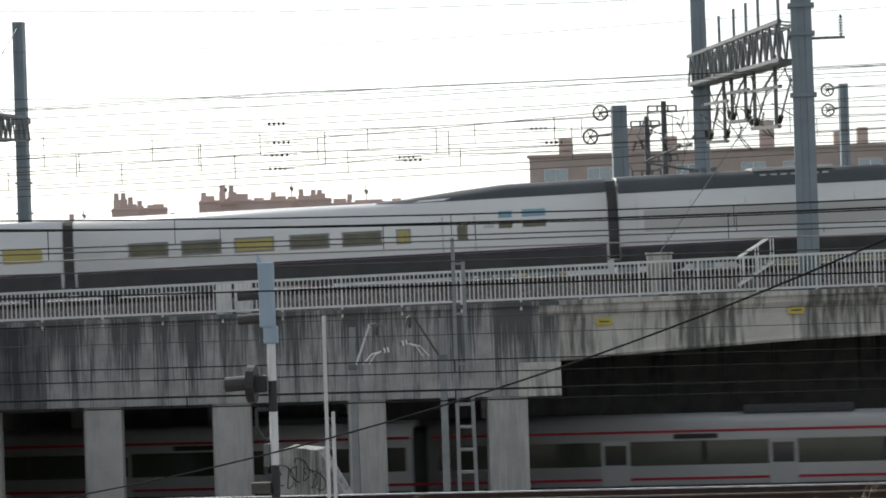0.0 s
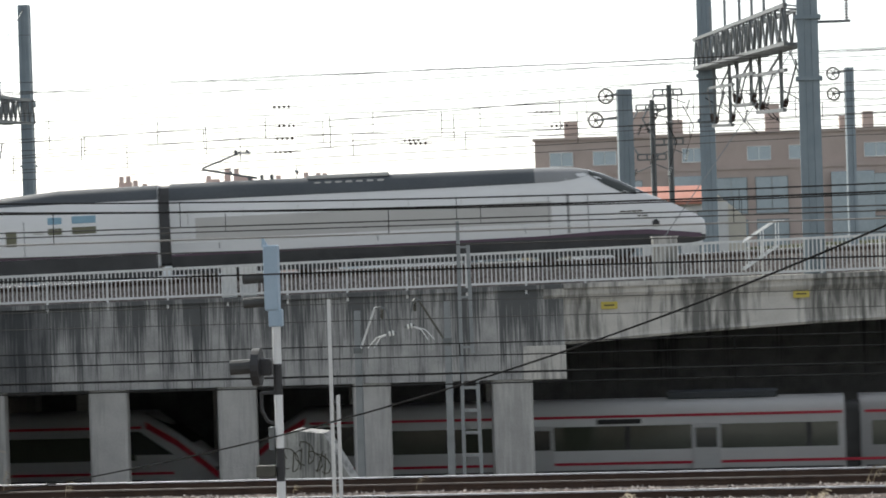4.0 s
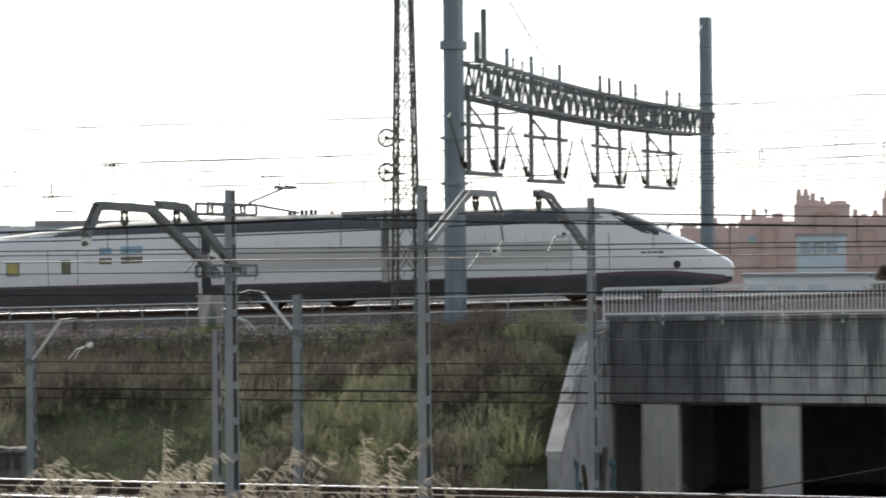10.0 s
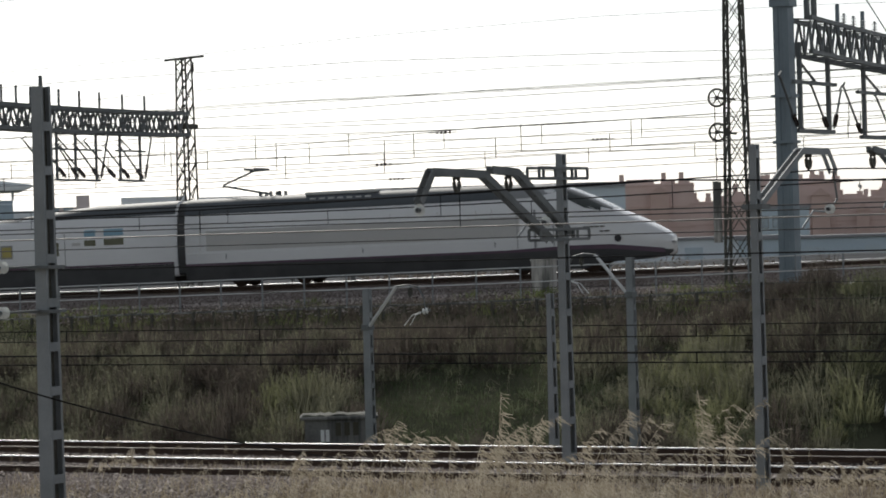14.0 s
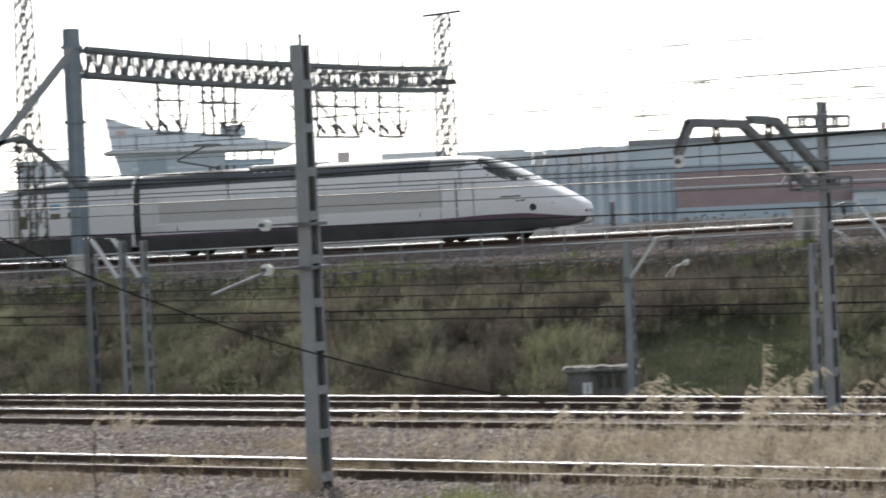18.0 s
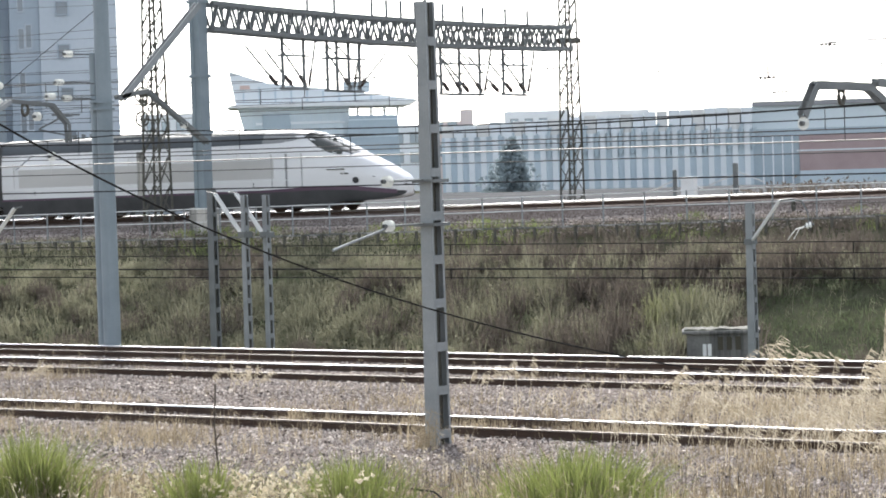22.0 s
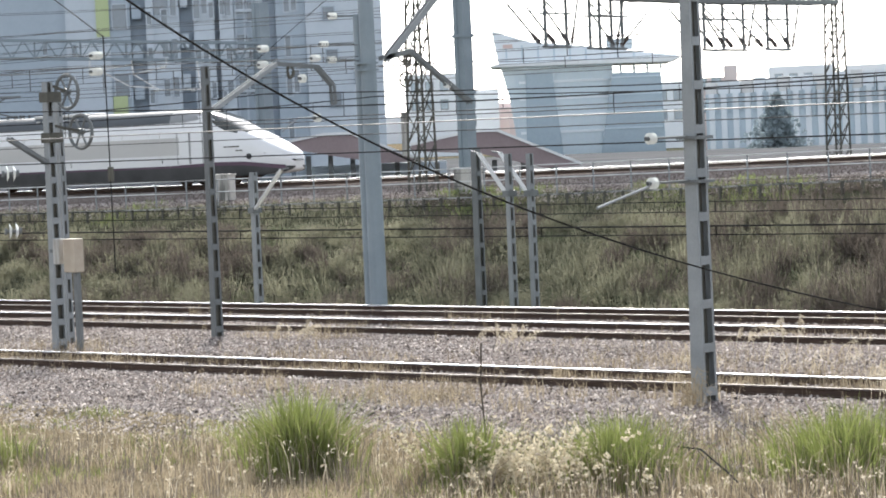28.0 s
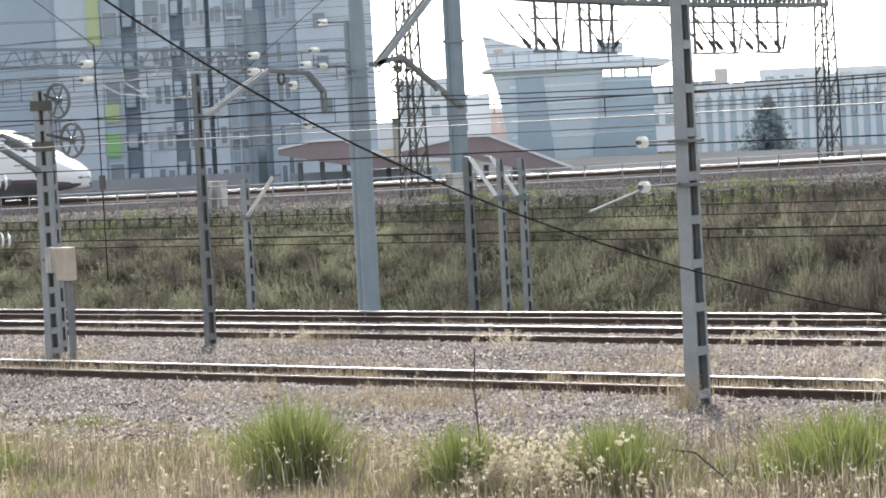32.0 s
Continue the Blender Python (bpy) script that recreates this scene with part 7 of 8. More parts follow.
def fans(rg, centres, radii, heights, per, width):
    """Shrubs of fine stems: each centre carries an uneven dome of blades that lean outwards, with small leaves near the tips."""
    n = len(centres)
    k = np.repeat(np.arange(n), per)
    m = n * per
    a, f = rg.uniform(0, 2 * np.pi, m), np.sqrt(rg.uniform(0, 1, m))
    d = np.stack([np.cos(a), np.sin(a), np.zeros(m)], 1)
    base = centres[k] + d * (radii[k] * f * 0.85)[:, None]
    h = heights[k] * (1.0 - 0.72 * f ** 2) * rg.uniform(0.5, 1.08, m)
    out = d * (radii[k] * f * 0.3)[:, None] + rg.normal(0, 0.16, (m, 3)) * h[:, None]
    side = np.stack([np.ones(m), rg.uniform(-0.8, 0.8, m), rg.uniform(-0.3, 0.3, m)], 1)
    side /= np.linalg.norm(side, axis=1)[:, None]
    w = side * (width * rg.uniform(0.5, 1.5, m))[:, None] / 2
    up = np.array([0, 0, 1.0])
    p1 = base + out * 0.4 + up * (h * 0.55)[:, None]
    p2 = base + out + up * h[:, None]
    stems = np.concatenate([np.stack([base - w, base + w, p1 + w, p1 - w], 1), np.stack([p1 - w, p1 + w, p2 + w * 0.35, p2 - w * 0.35], 1)])
    q = rg.uniform(0.45, 1.0, (m, 1))
    leaves = leaf_cards(rg, p1 + (p2 - p1) * (q * 2 - 1).clip(0, 1) + rg.normal(0, 0.04, (m, 3)), np.full((m, 3), 0.06), 2, 0.042)
    return np.concatenate([stems, leaves])


# masses of growth on the bank: bearing, height up the slope, spread in both, kind
BROWN, OLIVE, BRIGHT, LAWN = 0, 1, 2, 3
MASSES = ((-31.3, 0.55, 2.0, 0.35, BROWN), (-28.6, 0.85, 2.0, 0.25, BROWN), (-33.5, 0.8, 1.6, 0.28, BROWN), (-24.2, 0.72, 1.1, 0.26, BROWN), (-19.6, 0.72, 1.6, 0.24, BROWN), (-40.2, 0.75, 1.2, 0.25, BROWN),
          (-46.5, 0.45, 1.6, 0.22, BROWN), (-34.4, 0.25, 1.5, 0.26, OLIVE), (-30.5, 0.22, 0.8, 0.24, BRIGHT), (-27.6, 0.2, 1.6, 0.28, LAWN), (-25.9, 0.25, 0.9, 0.3, LAWN), (-24.0, 0.28, 0.8, 0.22, OLIVE), (-22.3, 0.3, 0.9, 0.3, BRIGHT), (-19.2, 0.28, 0.8, 0.4, BRIGHT), (-18.6, 0.95, 0.9, 0.12, BRIGHT))


def bank_kind(rg, s, q, z):
    """Which kind of growth stands at a place of the bank: the nearest mass, or by broad noise between masses."""
    P = np.array([W(a, b) for a, b in zip(s, q)])
    az = np.degrees(np.arctan2(P[:, 0], P[:, 1]))
    v = (z + 2.8) / 5.0
    best = np.full(len(s), 1.15) + rg.uniform(-0.2, 0.2, len(s))
    kind = np.where(field_noise(s, q, 0.16, 5.0) + rg.uniform(-0.2, 0.2, len(s)) > 0.06 + 0.22 * np.clip(v - 0.45, -1, 1), OLIVE, BROWN)
    kind = np.where((az < -35.5) & (field_noise(s, q, 0.2, 9.0) + rg.uniform(-0.25, 0.25, len(s)) > -0.28), OLIVE, kind)
    for a, b, ra, rv, k in MASSES:
        d = np.hypot((az - a) / ra, (v - b) / rv) + rg.uniform(-0.15, 0.15, len(s))
        kind = np.where(d < best, k, kind)
        best = np.minimum(best, d)
    return kind


def bank_plants():
    rg = np.random.default_rng(5)

    def spread(n, q0, q1):
        s, q = rg.uniform(-112, ABUT - 0.8, n), rg.uniform(q0, q1, n)
        P = np.array([W(a, b, ground_z(a, b)) for a, b in zip(s, q)])
        keep = P[:, 2] > -5.5
        return s[keep], q[keep], P[keep]
    # low turf over the whole slope
    s, q, P = spread(14000, -22.0, -6.2)
    kind = bank_kind(rg, s, q, P[:, 2])
    for k, mat, lab in ((BROWN, BANK_BROWN, "low brown weeds covering the bank"), (OLIVE, BANK_OLIVE, "low olive weeds covering the bank"), (BRIGHT, BANK_GREEN, "low green weeds covering the bank"), (LAWN, BANK_LAWN, "smooth dark green turf on the bank")):
        c = P[kind == k]
        quads("bank_turf", tufts(rg, c, 0.3, rg.uniform(0.18, 0.48, len(c)) * (0.7 if k == LAWN else 1.0), 0.03, 1.2, 10), mat, lab, "grass")
    # shrubs and tall weeds in rounded masses, the kinds running into one another
    s, q, P = spread(1500, -21.5, -8.9)
    kind = bank_kind(rg, s, q, P[:, 2])
    u = rg.uniform(0, 1, len(P))
    grows = np.where(kind == BROWN, np.where(u < 0.62, 0, 1), np.where(kind == OLIVE, np.where(u < 0.6, 1, np.where(u < 0.8, 3, 0)), np.where(kind == BRIGHT, np.where(u < 0.55, 2, 1), np.where(u < 0.12, 3, 4))))
    room = np.clip((-8.2 - q) / 2.2, 0.35, 1.0) * np.where(s < -50, 0.75, 1.0)
    for k, mat, r0, r1, h0, h1, per, lab in ((0, BANK_BROWN, 0.6, 1.4, 0.8, 1.9, 145, "purple-brown twiggy shrubs on the bank"), (1, BANK_OLIVE, 0.6, 1.3, 0.6, 1.6, 120, "grey-olive weedy shrubs on the bank"), (2, BANK_BRIGHT, 0.6, 1.3, 0.8, 1.7, 145, "pale green weedy shrubs on the bank"), (3, BANK_GREEN, 0.4, 1.0, 0.3, 0.9, 75, "grey-green weeds on the bank")):
        pick = grows == k
        n = pick.sum()
        quads("bank_shrubs", fans(rg, P[pick], rg.uniform(r0, r1, n), rg.uniform(h0, h1, n) * room[pick], per, 0.023), mat, lab, "shrubs")
    # single pale stems standing above the rest
    s, q, P = spread(700, -21.0, -8.6)
    quads("bank_stems", np.concatenate(plume_cards(rg, P, rg.uniform(0.8, 1.7, len(P)), 0.25, 6)), BANK_OLIVE, "pale weed stems standing above the shrubs", "grass")
    # low greenery along the top edge, and by the track
    s, q, P = spread(1500, -8.2, -5.4)
    k = field_noise(s, q, 0.22, 3.0) > 0.05
    quads("bank_edge_grass", tufts(rg, P[k], 0.25, rg.uniform(0.12, 0.42, k.sum()), 0.028, 0.8, 12), EDGE_GREEN, "low green weeds along the top of the bank", "grass")


def verge_plants():
    rg = np.random.default_rng(9)
    Z = lambda x, y: np.array([ground_z(a * E_S.x + b * E_S.y, a * E_N.x + b * E_N.y - HIGH) for a, b in zip(x, y)])
    edge = lambda x: 31.6 + 3.9 * np.clip((x + 31) / 7, 0, 1)
    # dry grass on the near verge
    n = 9000
    x, y = rg.uniform(-50, 4, n), rg.uniform(22, 35.2, n)
    k = (field_noise(x, y, 0.35, 2.0) + rg.uniform(-0.3, 0.3, n) > -0.22) & (np.abs(x) < y * 1.35) & (y < edge(x))
    x, y = x[k], y[k]
    P = np.stack([x, y, Z(x, y)], 1)
    h = (0.14 + 0.45 * np.clip(field_noise(x, y, 0.5, 4.0) + 0.5, 0, 1) * rg.uniform(0.5, 1.3, len(x))) * np.where(x < -30, 0.72, 1.0)
    quads("dry_verge_grass", tufts(rg, P, 0.11, h, 0.017, 1.0, 7), DRY_GRASS, "dry straw-coloured grass on the verge", "grass")
    # single tall stems with seed heads above the rest
    n = 4200
    x, y = rg.uniform(-46, 0, n), rg.uniform(24, 36.5, n)
    k = (field_noise(x, y, 0.4, 8.0) > -0.1) & (np.abs(x) < y * 1.3) & (y < edge(x) + 0.4)
    x, y = x[k], y[k]
    P = np.stack([x, y, Z(x, y)], 1)
    hh = rg.uniform(0.35, 0.8, len(x))
    st = blades(rg, P, hh, 0.008, 0.5)
    tips = P + np.stack([rg.normal(0, 0.06, len(x)), rg.normal(0, 0.04, len(x)), hh * 0.85], 1)
    quads("seed_stems", np.concatenate([st, leaf_cards(rg, tips, np.full((len(x), 3), 0.06), 5, 0.021)]), STRAW, "tall dry stems with small seed heads", "grass")
    # brown dead stalks that break up the straw
    n = 2600
    x, y = rg.uniform(-48, 2, n), rg.uniform(22, 35.6, n)
    k = (field_noise(x, y, 0.5, 14.0) > -0.12) & (np.abs(x) < y * 1.35) & (y < edge(x))
    x, y = x[k], y[k]
    quads("dead_stalks", tufts(rg, np.stack([x, y, Z(x, y)], 1), 0.16, rg.uniform(0.25, 0.75, len(x)), 0.014, 0.7, 6), BANK_BROWN, "brown dead stalks among dry grass", "grass")
    # sparse green among it
    n = 3500
    x, y = rg.uniform(-45, -5, n), rg.uniform(22, 33.5, n)
    k = field_noise(x, y, 0.3, 6.0) > 0.02
    x, y = x[k], y[k]
    quads("green_verge_grass", tufts(rg, np.stack([x, y, Z(x, y)], 1), 0.10, rg.uniform(0.1, 0.3, len(x)), 0.011, 0.7, 9), GREEN_GRASS, "sparse green grass on the verge", "grass")
    # tufts on and between the tracks, thicker to the right of the tall mast
    for y0, y1, n, hm in ((37.2, 40.5, 1500, 0.4), (41.3, 43.0, 1100, 0.35), (44.3, 49.5, 1800, 0.4), (50.4, 52.6, 320, 0.28), (53.2, 55, 240, 0.3)):
        x, y = rg.uniform(-62, 0, n), rg.uniform(y0, y1, n)
        dens = field_noise(x, y, 0.22, 13.0) + 0.35 * np.exp(-((x + 22.5) / 6) ** 2) - (0.3 if y0 > 53 else 0.04) + rg.uniform(-0.15, 0.15, n) - 0.35 * (x > -14)
        k = dens > 0.08
        x, y = x[k], y[k]
        P = np.stack([x, y, np.full(len(x), -0.17)], 1)
        quads("track_grass", tufts(rg, P, 0.12, rg.uniform(0.4, 1.2, len(x)) * hm, 0.010, 0.9, 11), DRY_GRASS, "dry grass tufts growing through ballast", "grass")
    # thick straw bed before the tracks, where the mast with the knee arm stands
    n = 380
    x, y = rg.normal(-22.5, 5.2, n), rg.uniform(44.0, 49.4, n)
    P = np.stack([x, y, np.full(n, -0.2)], 1)
    quads("straw_bed", tufts(rg, P, 0.2, rg.uniform(0.15, 0.5, n), 0.012, 0.9, 9), DRY_GRASS, "thick bed of dry straw between the tracks", "grass")
    n = 750
    x, y = rg.normal(-22.6, 4.2, n), rg.uniform(43.6, 49.6, n)
    k = field_noise(x, y, 0.5, 21.0) + rg.uniform(-0.15, 0.15, n) > -0.05
    P = np.stack([x[k], y[k], np.full(k.sum(), -0.2)], 1)
    quads("straw_stems", np.concatenate(plume_cards(rg, P, rg.uniform(0.3, 0.8, len(P)), 0.6, 9)), STRAW, "ragged pale straw stems with seed heads", "grass")
    n = 330
    x, y = rg.normal(-19.3, 3.6, n), rg.uniform(38.4, 43.6, n)
    P = np.stack([x, y, np.full(n, -0.2)], 1)
    quads("tall_straw", np.concatenate(plume_cards(rg, P, rg.uniform(0.5, 1.15, n), 0.5, 9)), STRAW, "tall straw growing over the first track", "grass")
    # single weeds scattered over the ballast
    n = 420
    x, y = rg.uniform(-62, 4, n), rg.uniform(37.5, 56, n)
    k = field_noise(x, y, 0.25, 33.0) > 0.0
    P = np.stack([x[k], y[k], np.full(k.sum(), -0.2)], 1)
    quads("ballast_weeds", np.concatenate(plume_cards(rg, P, rg.uniform(0.25, 0.65, len(P)), 0.5, 8)), DRY_GRASS, "single dry weeds in the ballast", "grass")


def green_clump(x, y, h, r, label, n=420, mat=GREEN_GRASS):
    g = thing("grass_clump", pose(x, y, -0.1), label, "grass clump", "green clumps")
    rg = np.random.default_rng(int(abs(x) * 100))
    base = np.zeros((n, 3))
    base[:, :2] = rg.normal(0, r * 0.42, (n, 2))
    d = base[:, :2].copy()
    hh = h * rg.uniform(0.55, 1.1, n) * (1 - 0.25 * np.linalg.norm(d, axis=1) / r)
    q = blades(rg, base, hh, 0.02, 0.55, 0.5, base / (r * 0.6))
    quads("leaf_tuft", q, mat, "", "", "", g)
    m = n // 3
    base = np.zeros((m, 3))
    base[:, :2] = rg.normal(0, r * 0.5, (m, 2))
    quads("dry_tuft", blades(rg, base, h * rg.uniform(0.3, 0.8, m), 0.014, 0.8), DRY_GRASS, "dry straw at the foot", "", "", g)


def plume_grass(x, y, h, n, label, lean=0.35, z=-0.2):
    """Tall dry stems with drooping feathery heads."""
    g = thing("plume_grass", pose(x, y, z), label, "grass", "plume grasses")
    rg = np.random.default_rng(int(abs(x * 37 + y * 11)))
    base = rg.normal(0, 1, (n, 3)) * np.array([0.42, 0.25, 0])
    stems, heads = plume_cards(rg, base, h * rg.uniform(0.55, 1.08, n), lean * 2.4, 26, 1.7)
    quads("stem", stems, STRAW, "", "", "", g)
    quads("plume", heads, STRAW, "feathery pale seed heads", "", "", g)


def near_plants():
    green_clump(-27.95, 28.62, 1.5, 0.72, "bright green clump of tall grass on the verge", 1100)
    green_clump(-24.95, 28.85, 1.15, 0.6, "green grass clump among dry stems", 520)
    green_clump(-22.94, 29.72, 1.15, 0.85, "spreading green grass clump", 900)
    green_clump(-20.5, 31.66, 1.15, 1.15, "broad yellow-green grass clump", 1100)
    green_clump(-30.2, 30.4, 0.8, 0.7, "low green grass clump on the verge", 360)
    green_clump(-33.6, 27.6, 0.7, 0.9, "low green grass clump on the verge", 360)
    # flowering dry weeds
    f = thing("flowering_weed", pose(-24.05, 28.7, -0.1), "dry weed bush with many small pale flower heads", "weed")
    rg = np.random.default_rng(3)
    # wiry branches that spread upwards and to the side, with buds along their upper parts
    n = 74
    base = rg.normal(0, 1, (n, 3)) * np.array([0.75, 0.25, 0])
    lean = rg.normal(0.25, 0.55, n)
    h = rg.uniform(0.35, 0.95, n) * np.where(base[:, 0] > 0.2, 1.15, 0.9)
    tip = base + np.stack([lean * h * 0.9, rg.normal(0, 0.12, n), h], 1)
    w = np.array([0.005, 0, 0])
    quads("stalk", np.stack([base - w, base + w, tip + w * 0.5, tip - w * 0.5], 1), BANK_BROWN, "", "", "", f)
    k = np.repeat(np.arange(n), 18)
    q = rg.uniform(0.35, 1.02, len(k))[:, None]
    c = base[k] + (tip - base)[k] * q + rg.normal(0, 1, (len(k), 3)) * np.array([0.045, 0.03, 0.03])
    quads("blossom", leaf_cards(rg, c, np.full((len(k), 3), 0.026), 5, 0.03), FLOWER, "small pale flower heads", "", "", f)
    # one tall dark dead stem
    d = thing("dead_stem", pose(-25.1, 29.4, -0.1), "tall thin dark dead weed stem", "weed")
    bm = pipe(B(), [(0, 0, 0), (0.03, 0, 0.7), (-0.02, 0, 1.4), (0.02, 0, 2.0)], 0.012, 5)
    for i in range(8):
        z = 0.5 + i * 0.18
        bar(bm, (0, 0, z), (0.07 * (-1) ** i, 0, z + 0.08), 0.012)
    part("stem", bm, BANK_BROWN, d)
    for x, y, h, n, lab in ((-24.4, 48.2, 2.0, 9, "tall drooping plume grass in the straw bed"), (-22.0, 48.3, 1.8, 6, "tall dry plume grass beside the track"), (-21.0, 48.1, 1.7, 4, "dry plume grass leaning over the rail"), (-19.8, 48.2, 2.0, 9, "tall drooping plume grass beside the track"), (-18.1, 48.4, 1.05, 8, "low dry plume grass by the mast"), (-26.6, 47.8, 1.5, 7, "dry plume grass in the straw bed"), (-23.2, 47.6, 1.2, 7, "dry plume grass in the straw bed"), (-25.4, 48.5, 1.3, 6, "dry plume grass in the straw bed"), (-28.2, 47.6, 1.0, 9, "low dry plume grass in the straw bed"), (-16.9, 49.2, 0.7, 8, "low dry plume grass by the mast"), (-10.4, 49.4, 0.6, 5, "thin dry weed beside the signal"), (-3.0, 49.0, 0.6, 7, "thin dry weed between tracks"), (0.6, 48.6, 0.55, 7, "thin dry weed between tracks"), (-34.0, 49.0, 0.8, 7, "dry weed between tracks"), (-39.5, 47.2, 0.8, 9, "dry weed between tracks"), (-47.5, 48.4, 0.6, 8, "dry weed by a mast foot")):
        plume_grass(x, y, h, n, lab)
    plume_grass(W(-13.4, -9).x, W(-13.4, -9).y, 5.0, 14, "pale pampas-like weed before a column", 0.08, TRENCH)
    # dry twiggy growth round the foot of the tall mast
    g = thing("dry_shrub", pose(-28.7, 39.2, -0.25), "grey-brown twiggy dead growth round a mast foot", "shrub")
    rg = np.random.default_rng(17)
    P = rg.normal(0, 1, (90, 3)) * np.array([0.22, 0.15, 0])
    quads("twig", tufts(rg, P[:30], 0.06, rg.uniform(0.2, 0.9, 30), 0.007, 0.35, 4), DRY_GRASS, "", "", "", g)
    quads("straw_tuft", np.concatenate(plume_cards(rg, P[:40], rg.uniform(0.3, 0.95, 40), 0.3, 5)), DRY_GRASS, "", "", "", g)
    # cables lying on the ground
    for pts, lab in (([(-22.6, 30.6, 0.4), (-22.0, 30.3, 0.42), (-21.2, 29.8, 0.2), (-20.4, 29.2, 0.0), (-19.6, 28.6, -0.05)], "thin loose cable curving over the verge"),):
        t = thing("loose_cable", Matrix(), lab, "cable")
        part("strand", pipe(B(), pts, 0.012, 6), WIRE, t)


def stones():
    """Loose stones that roughen the ballast."""
    rg = np.random.default_rng(21)
    n = 125000
    x, y = rg.uniform(-60, 4, n), 31.5 + 23.5 * rg.uniform(0, 1, n) ** 1.15
    keep = np.ones(n, bool)
    for a, b in NEAR_Y.values():
        keep &= ~((y < a + 0.12) & (y > a - 0.12)) & ~((y < b + 0.12) & (y > b - 0.12))
    x, y = x[keep], y[keep]
    n = len(x)
    c = np.stack([x, y, -0.15 - 0.25 * np.clip((36.2 - y) / 2.6, 0, 1)], 1)
    c[:, 2] = np.maximum(c[:, 2], [ground_z(a * E_S.x + b * E_S.y, a * E_N.x + b * E_N.y - HIGH) + 0.01 if b < 34.3 else -9 for a, b in zip(x, y)])
    r = rg.uniform(0.014, 0.042, (n, 1))
    dirs = np.array([[1, 0, 0], [-0.5, 0.87, 0], [-0.5, -0.87, 0], [0, 0, 1]])
    v = c[:, None, :] + (dirs[None] + rg.normal(0, 0.35, (n, 4, 3))) * r[:, None]
    me = bpy.data.meshes.new("ballast_stones")
    me.vertices.add(n * 4)
    me.vertices.foreach_set("co", v.astype(np.float32).ravel())
    tri = (np.arange(n)[:, None, None] * 4 + np.array([[0, 1, 3], [1, 2, 3], [2, 0, 3]])[None]).astype(np.int32)
    me.loops.add(n * 9)
    me.loops.foreach_set("vertex_index", tri.ravel())
    me.polygons.add(n * 3)
    me.polygons.foreach_set("loop_start", np.arange(0, n * 9, 3, dtype=np.int32))
    me.update()
    me.materials.append(STONE)
    tagged(new("ballast_stones", me), "loose grey and pink ballast stones", "stones", "", "stuff")


def shoulder_stones():
    """Loose stones on the shoulder of the high line."""
    rg = np.random.default_rng(27)
    n = 26000
    s, q = rg.uniform(-108, ABUT - 0.5, n), rg.uniform(-7.1, -2.6, n)
    c = np.array([W(a, b, ground_z(a, b) + 0.01) for a, b in zip(s, q)])
    r = rg.uniform(0.025, 0.075, (n, 1))
    dirs = np.array([[1, 0, 0], [-0.5, 0.87, 0], [-0.5, -0.87, 0], [0, 0, 1]])
    v = c[:, None, :] + (dirs[None] + rg.normal(0, 0.35, (n, 4, 3))) * r[:, None]
    faces = np.concatenate([v[:, [0, 1, 3, 3]], v[:, [1, 2, 3, 3]], v[:, [2, 0, 3, 3]]])
    faces[:, 3] = faces[:, 2] * 0.999 + faces[:, 0] * 0.001
    quads("shoulder_stones", faces, STONE, "loose grey ballast stones on the shoulder", "stones")


def trees():
    rg = np.random.default_rng(31)
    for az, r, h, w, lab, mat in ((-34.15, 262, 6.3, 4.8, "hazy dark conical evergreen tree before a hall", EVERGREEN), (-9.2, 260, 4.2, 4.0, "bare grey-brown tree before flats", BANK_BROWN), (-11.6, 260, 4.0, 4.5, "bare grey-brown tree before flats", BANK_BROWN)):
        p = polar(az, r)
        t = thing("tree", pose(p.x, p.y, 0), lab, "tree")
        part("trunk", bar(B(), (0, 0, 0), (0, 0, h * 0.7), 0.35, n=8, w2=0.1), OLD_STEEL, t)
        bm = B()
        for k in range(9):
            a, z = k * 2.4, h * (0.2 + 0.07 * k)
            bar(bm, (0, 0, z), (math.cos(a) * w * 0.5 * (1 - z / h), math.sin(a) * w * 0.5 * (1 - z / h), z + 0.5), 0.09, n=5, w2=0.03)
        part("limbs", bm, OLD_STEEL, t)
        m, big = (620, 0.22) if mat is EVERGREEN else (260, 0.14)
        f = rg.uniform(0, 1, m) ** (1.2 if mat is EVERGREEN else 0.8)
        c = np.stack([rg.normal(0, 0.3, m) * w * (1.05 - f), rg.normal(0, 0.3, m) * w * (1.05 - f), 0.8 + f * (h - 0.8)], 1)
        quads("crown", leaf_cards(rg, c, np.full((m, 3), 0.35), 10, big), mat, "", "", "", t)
    # hedge of shrubs beyond the high tracks
    n = 420
    s, q = rg.uniform(-55, 30, n), rg.uniform(30, 43, n)
    P = np.array([W(a, b, 2.0 + 0.3) for a, b in zip(s, q)])
    k = (s < ABUT - 3) & (field_noise(s, q, 0.05, 4.0) > -0.1)
    quads("far_shrubs", leaf_cards(rg, P[k], rg.uniform(0.4, 1.1, (k.sum(), 1)) * np.ones((1, 3)), 16, 0.12), BANK_BROWN, "brownish shrubs beyond the tracks", "shrubs")


bank_plants()
verge_plants()
near_plants()
stones()
shoulder_stones()
trees()


# ---- overhead wires ----
def wire(pts, r, label, group, mat=WIRE, n=5):
    w = thing("overhead_wire", Matrix(), label, "wire", group)
    part("strand", tube(B(), pts, r, n), mat, w)
    return w


def spans(x0, x1, step, f):
    k = max(1, round((x1 - x0) / step))
    return [f(x0 + (x1 - x0) * i / k) for i in range(k + 1)]


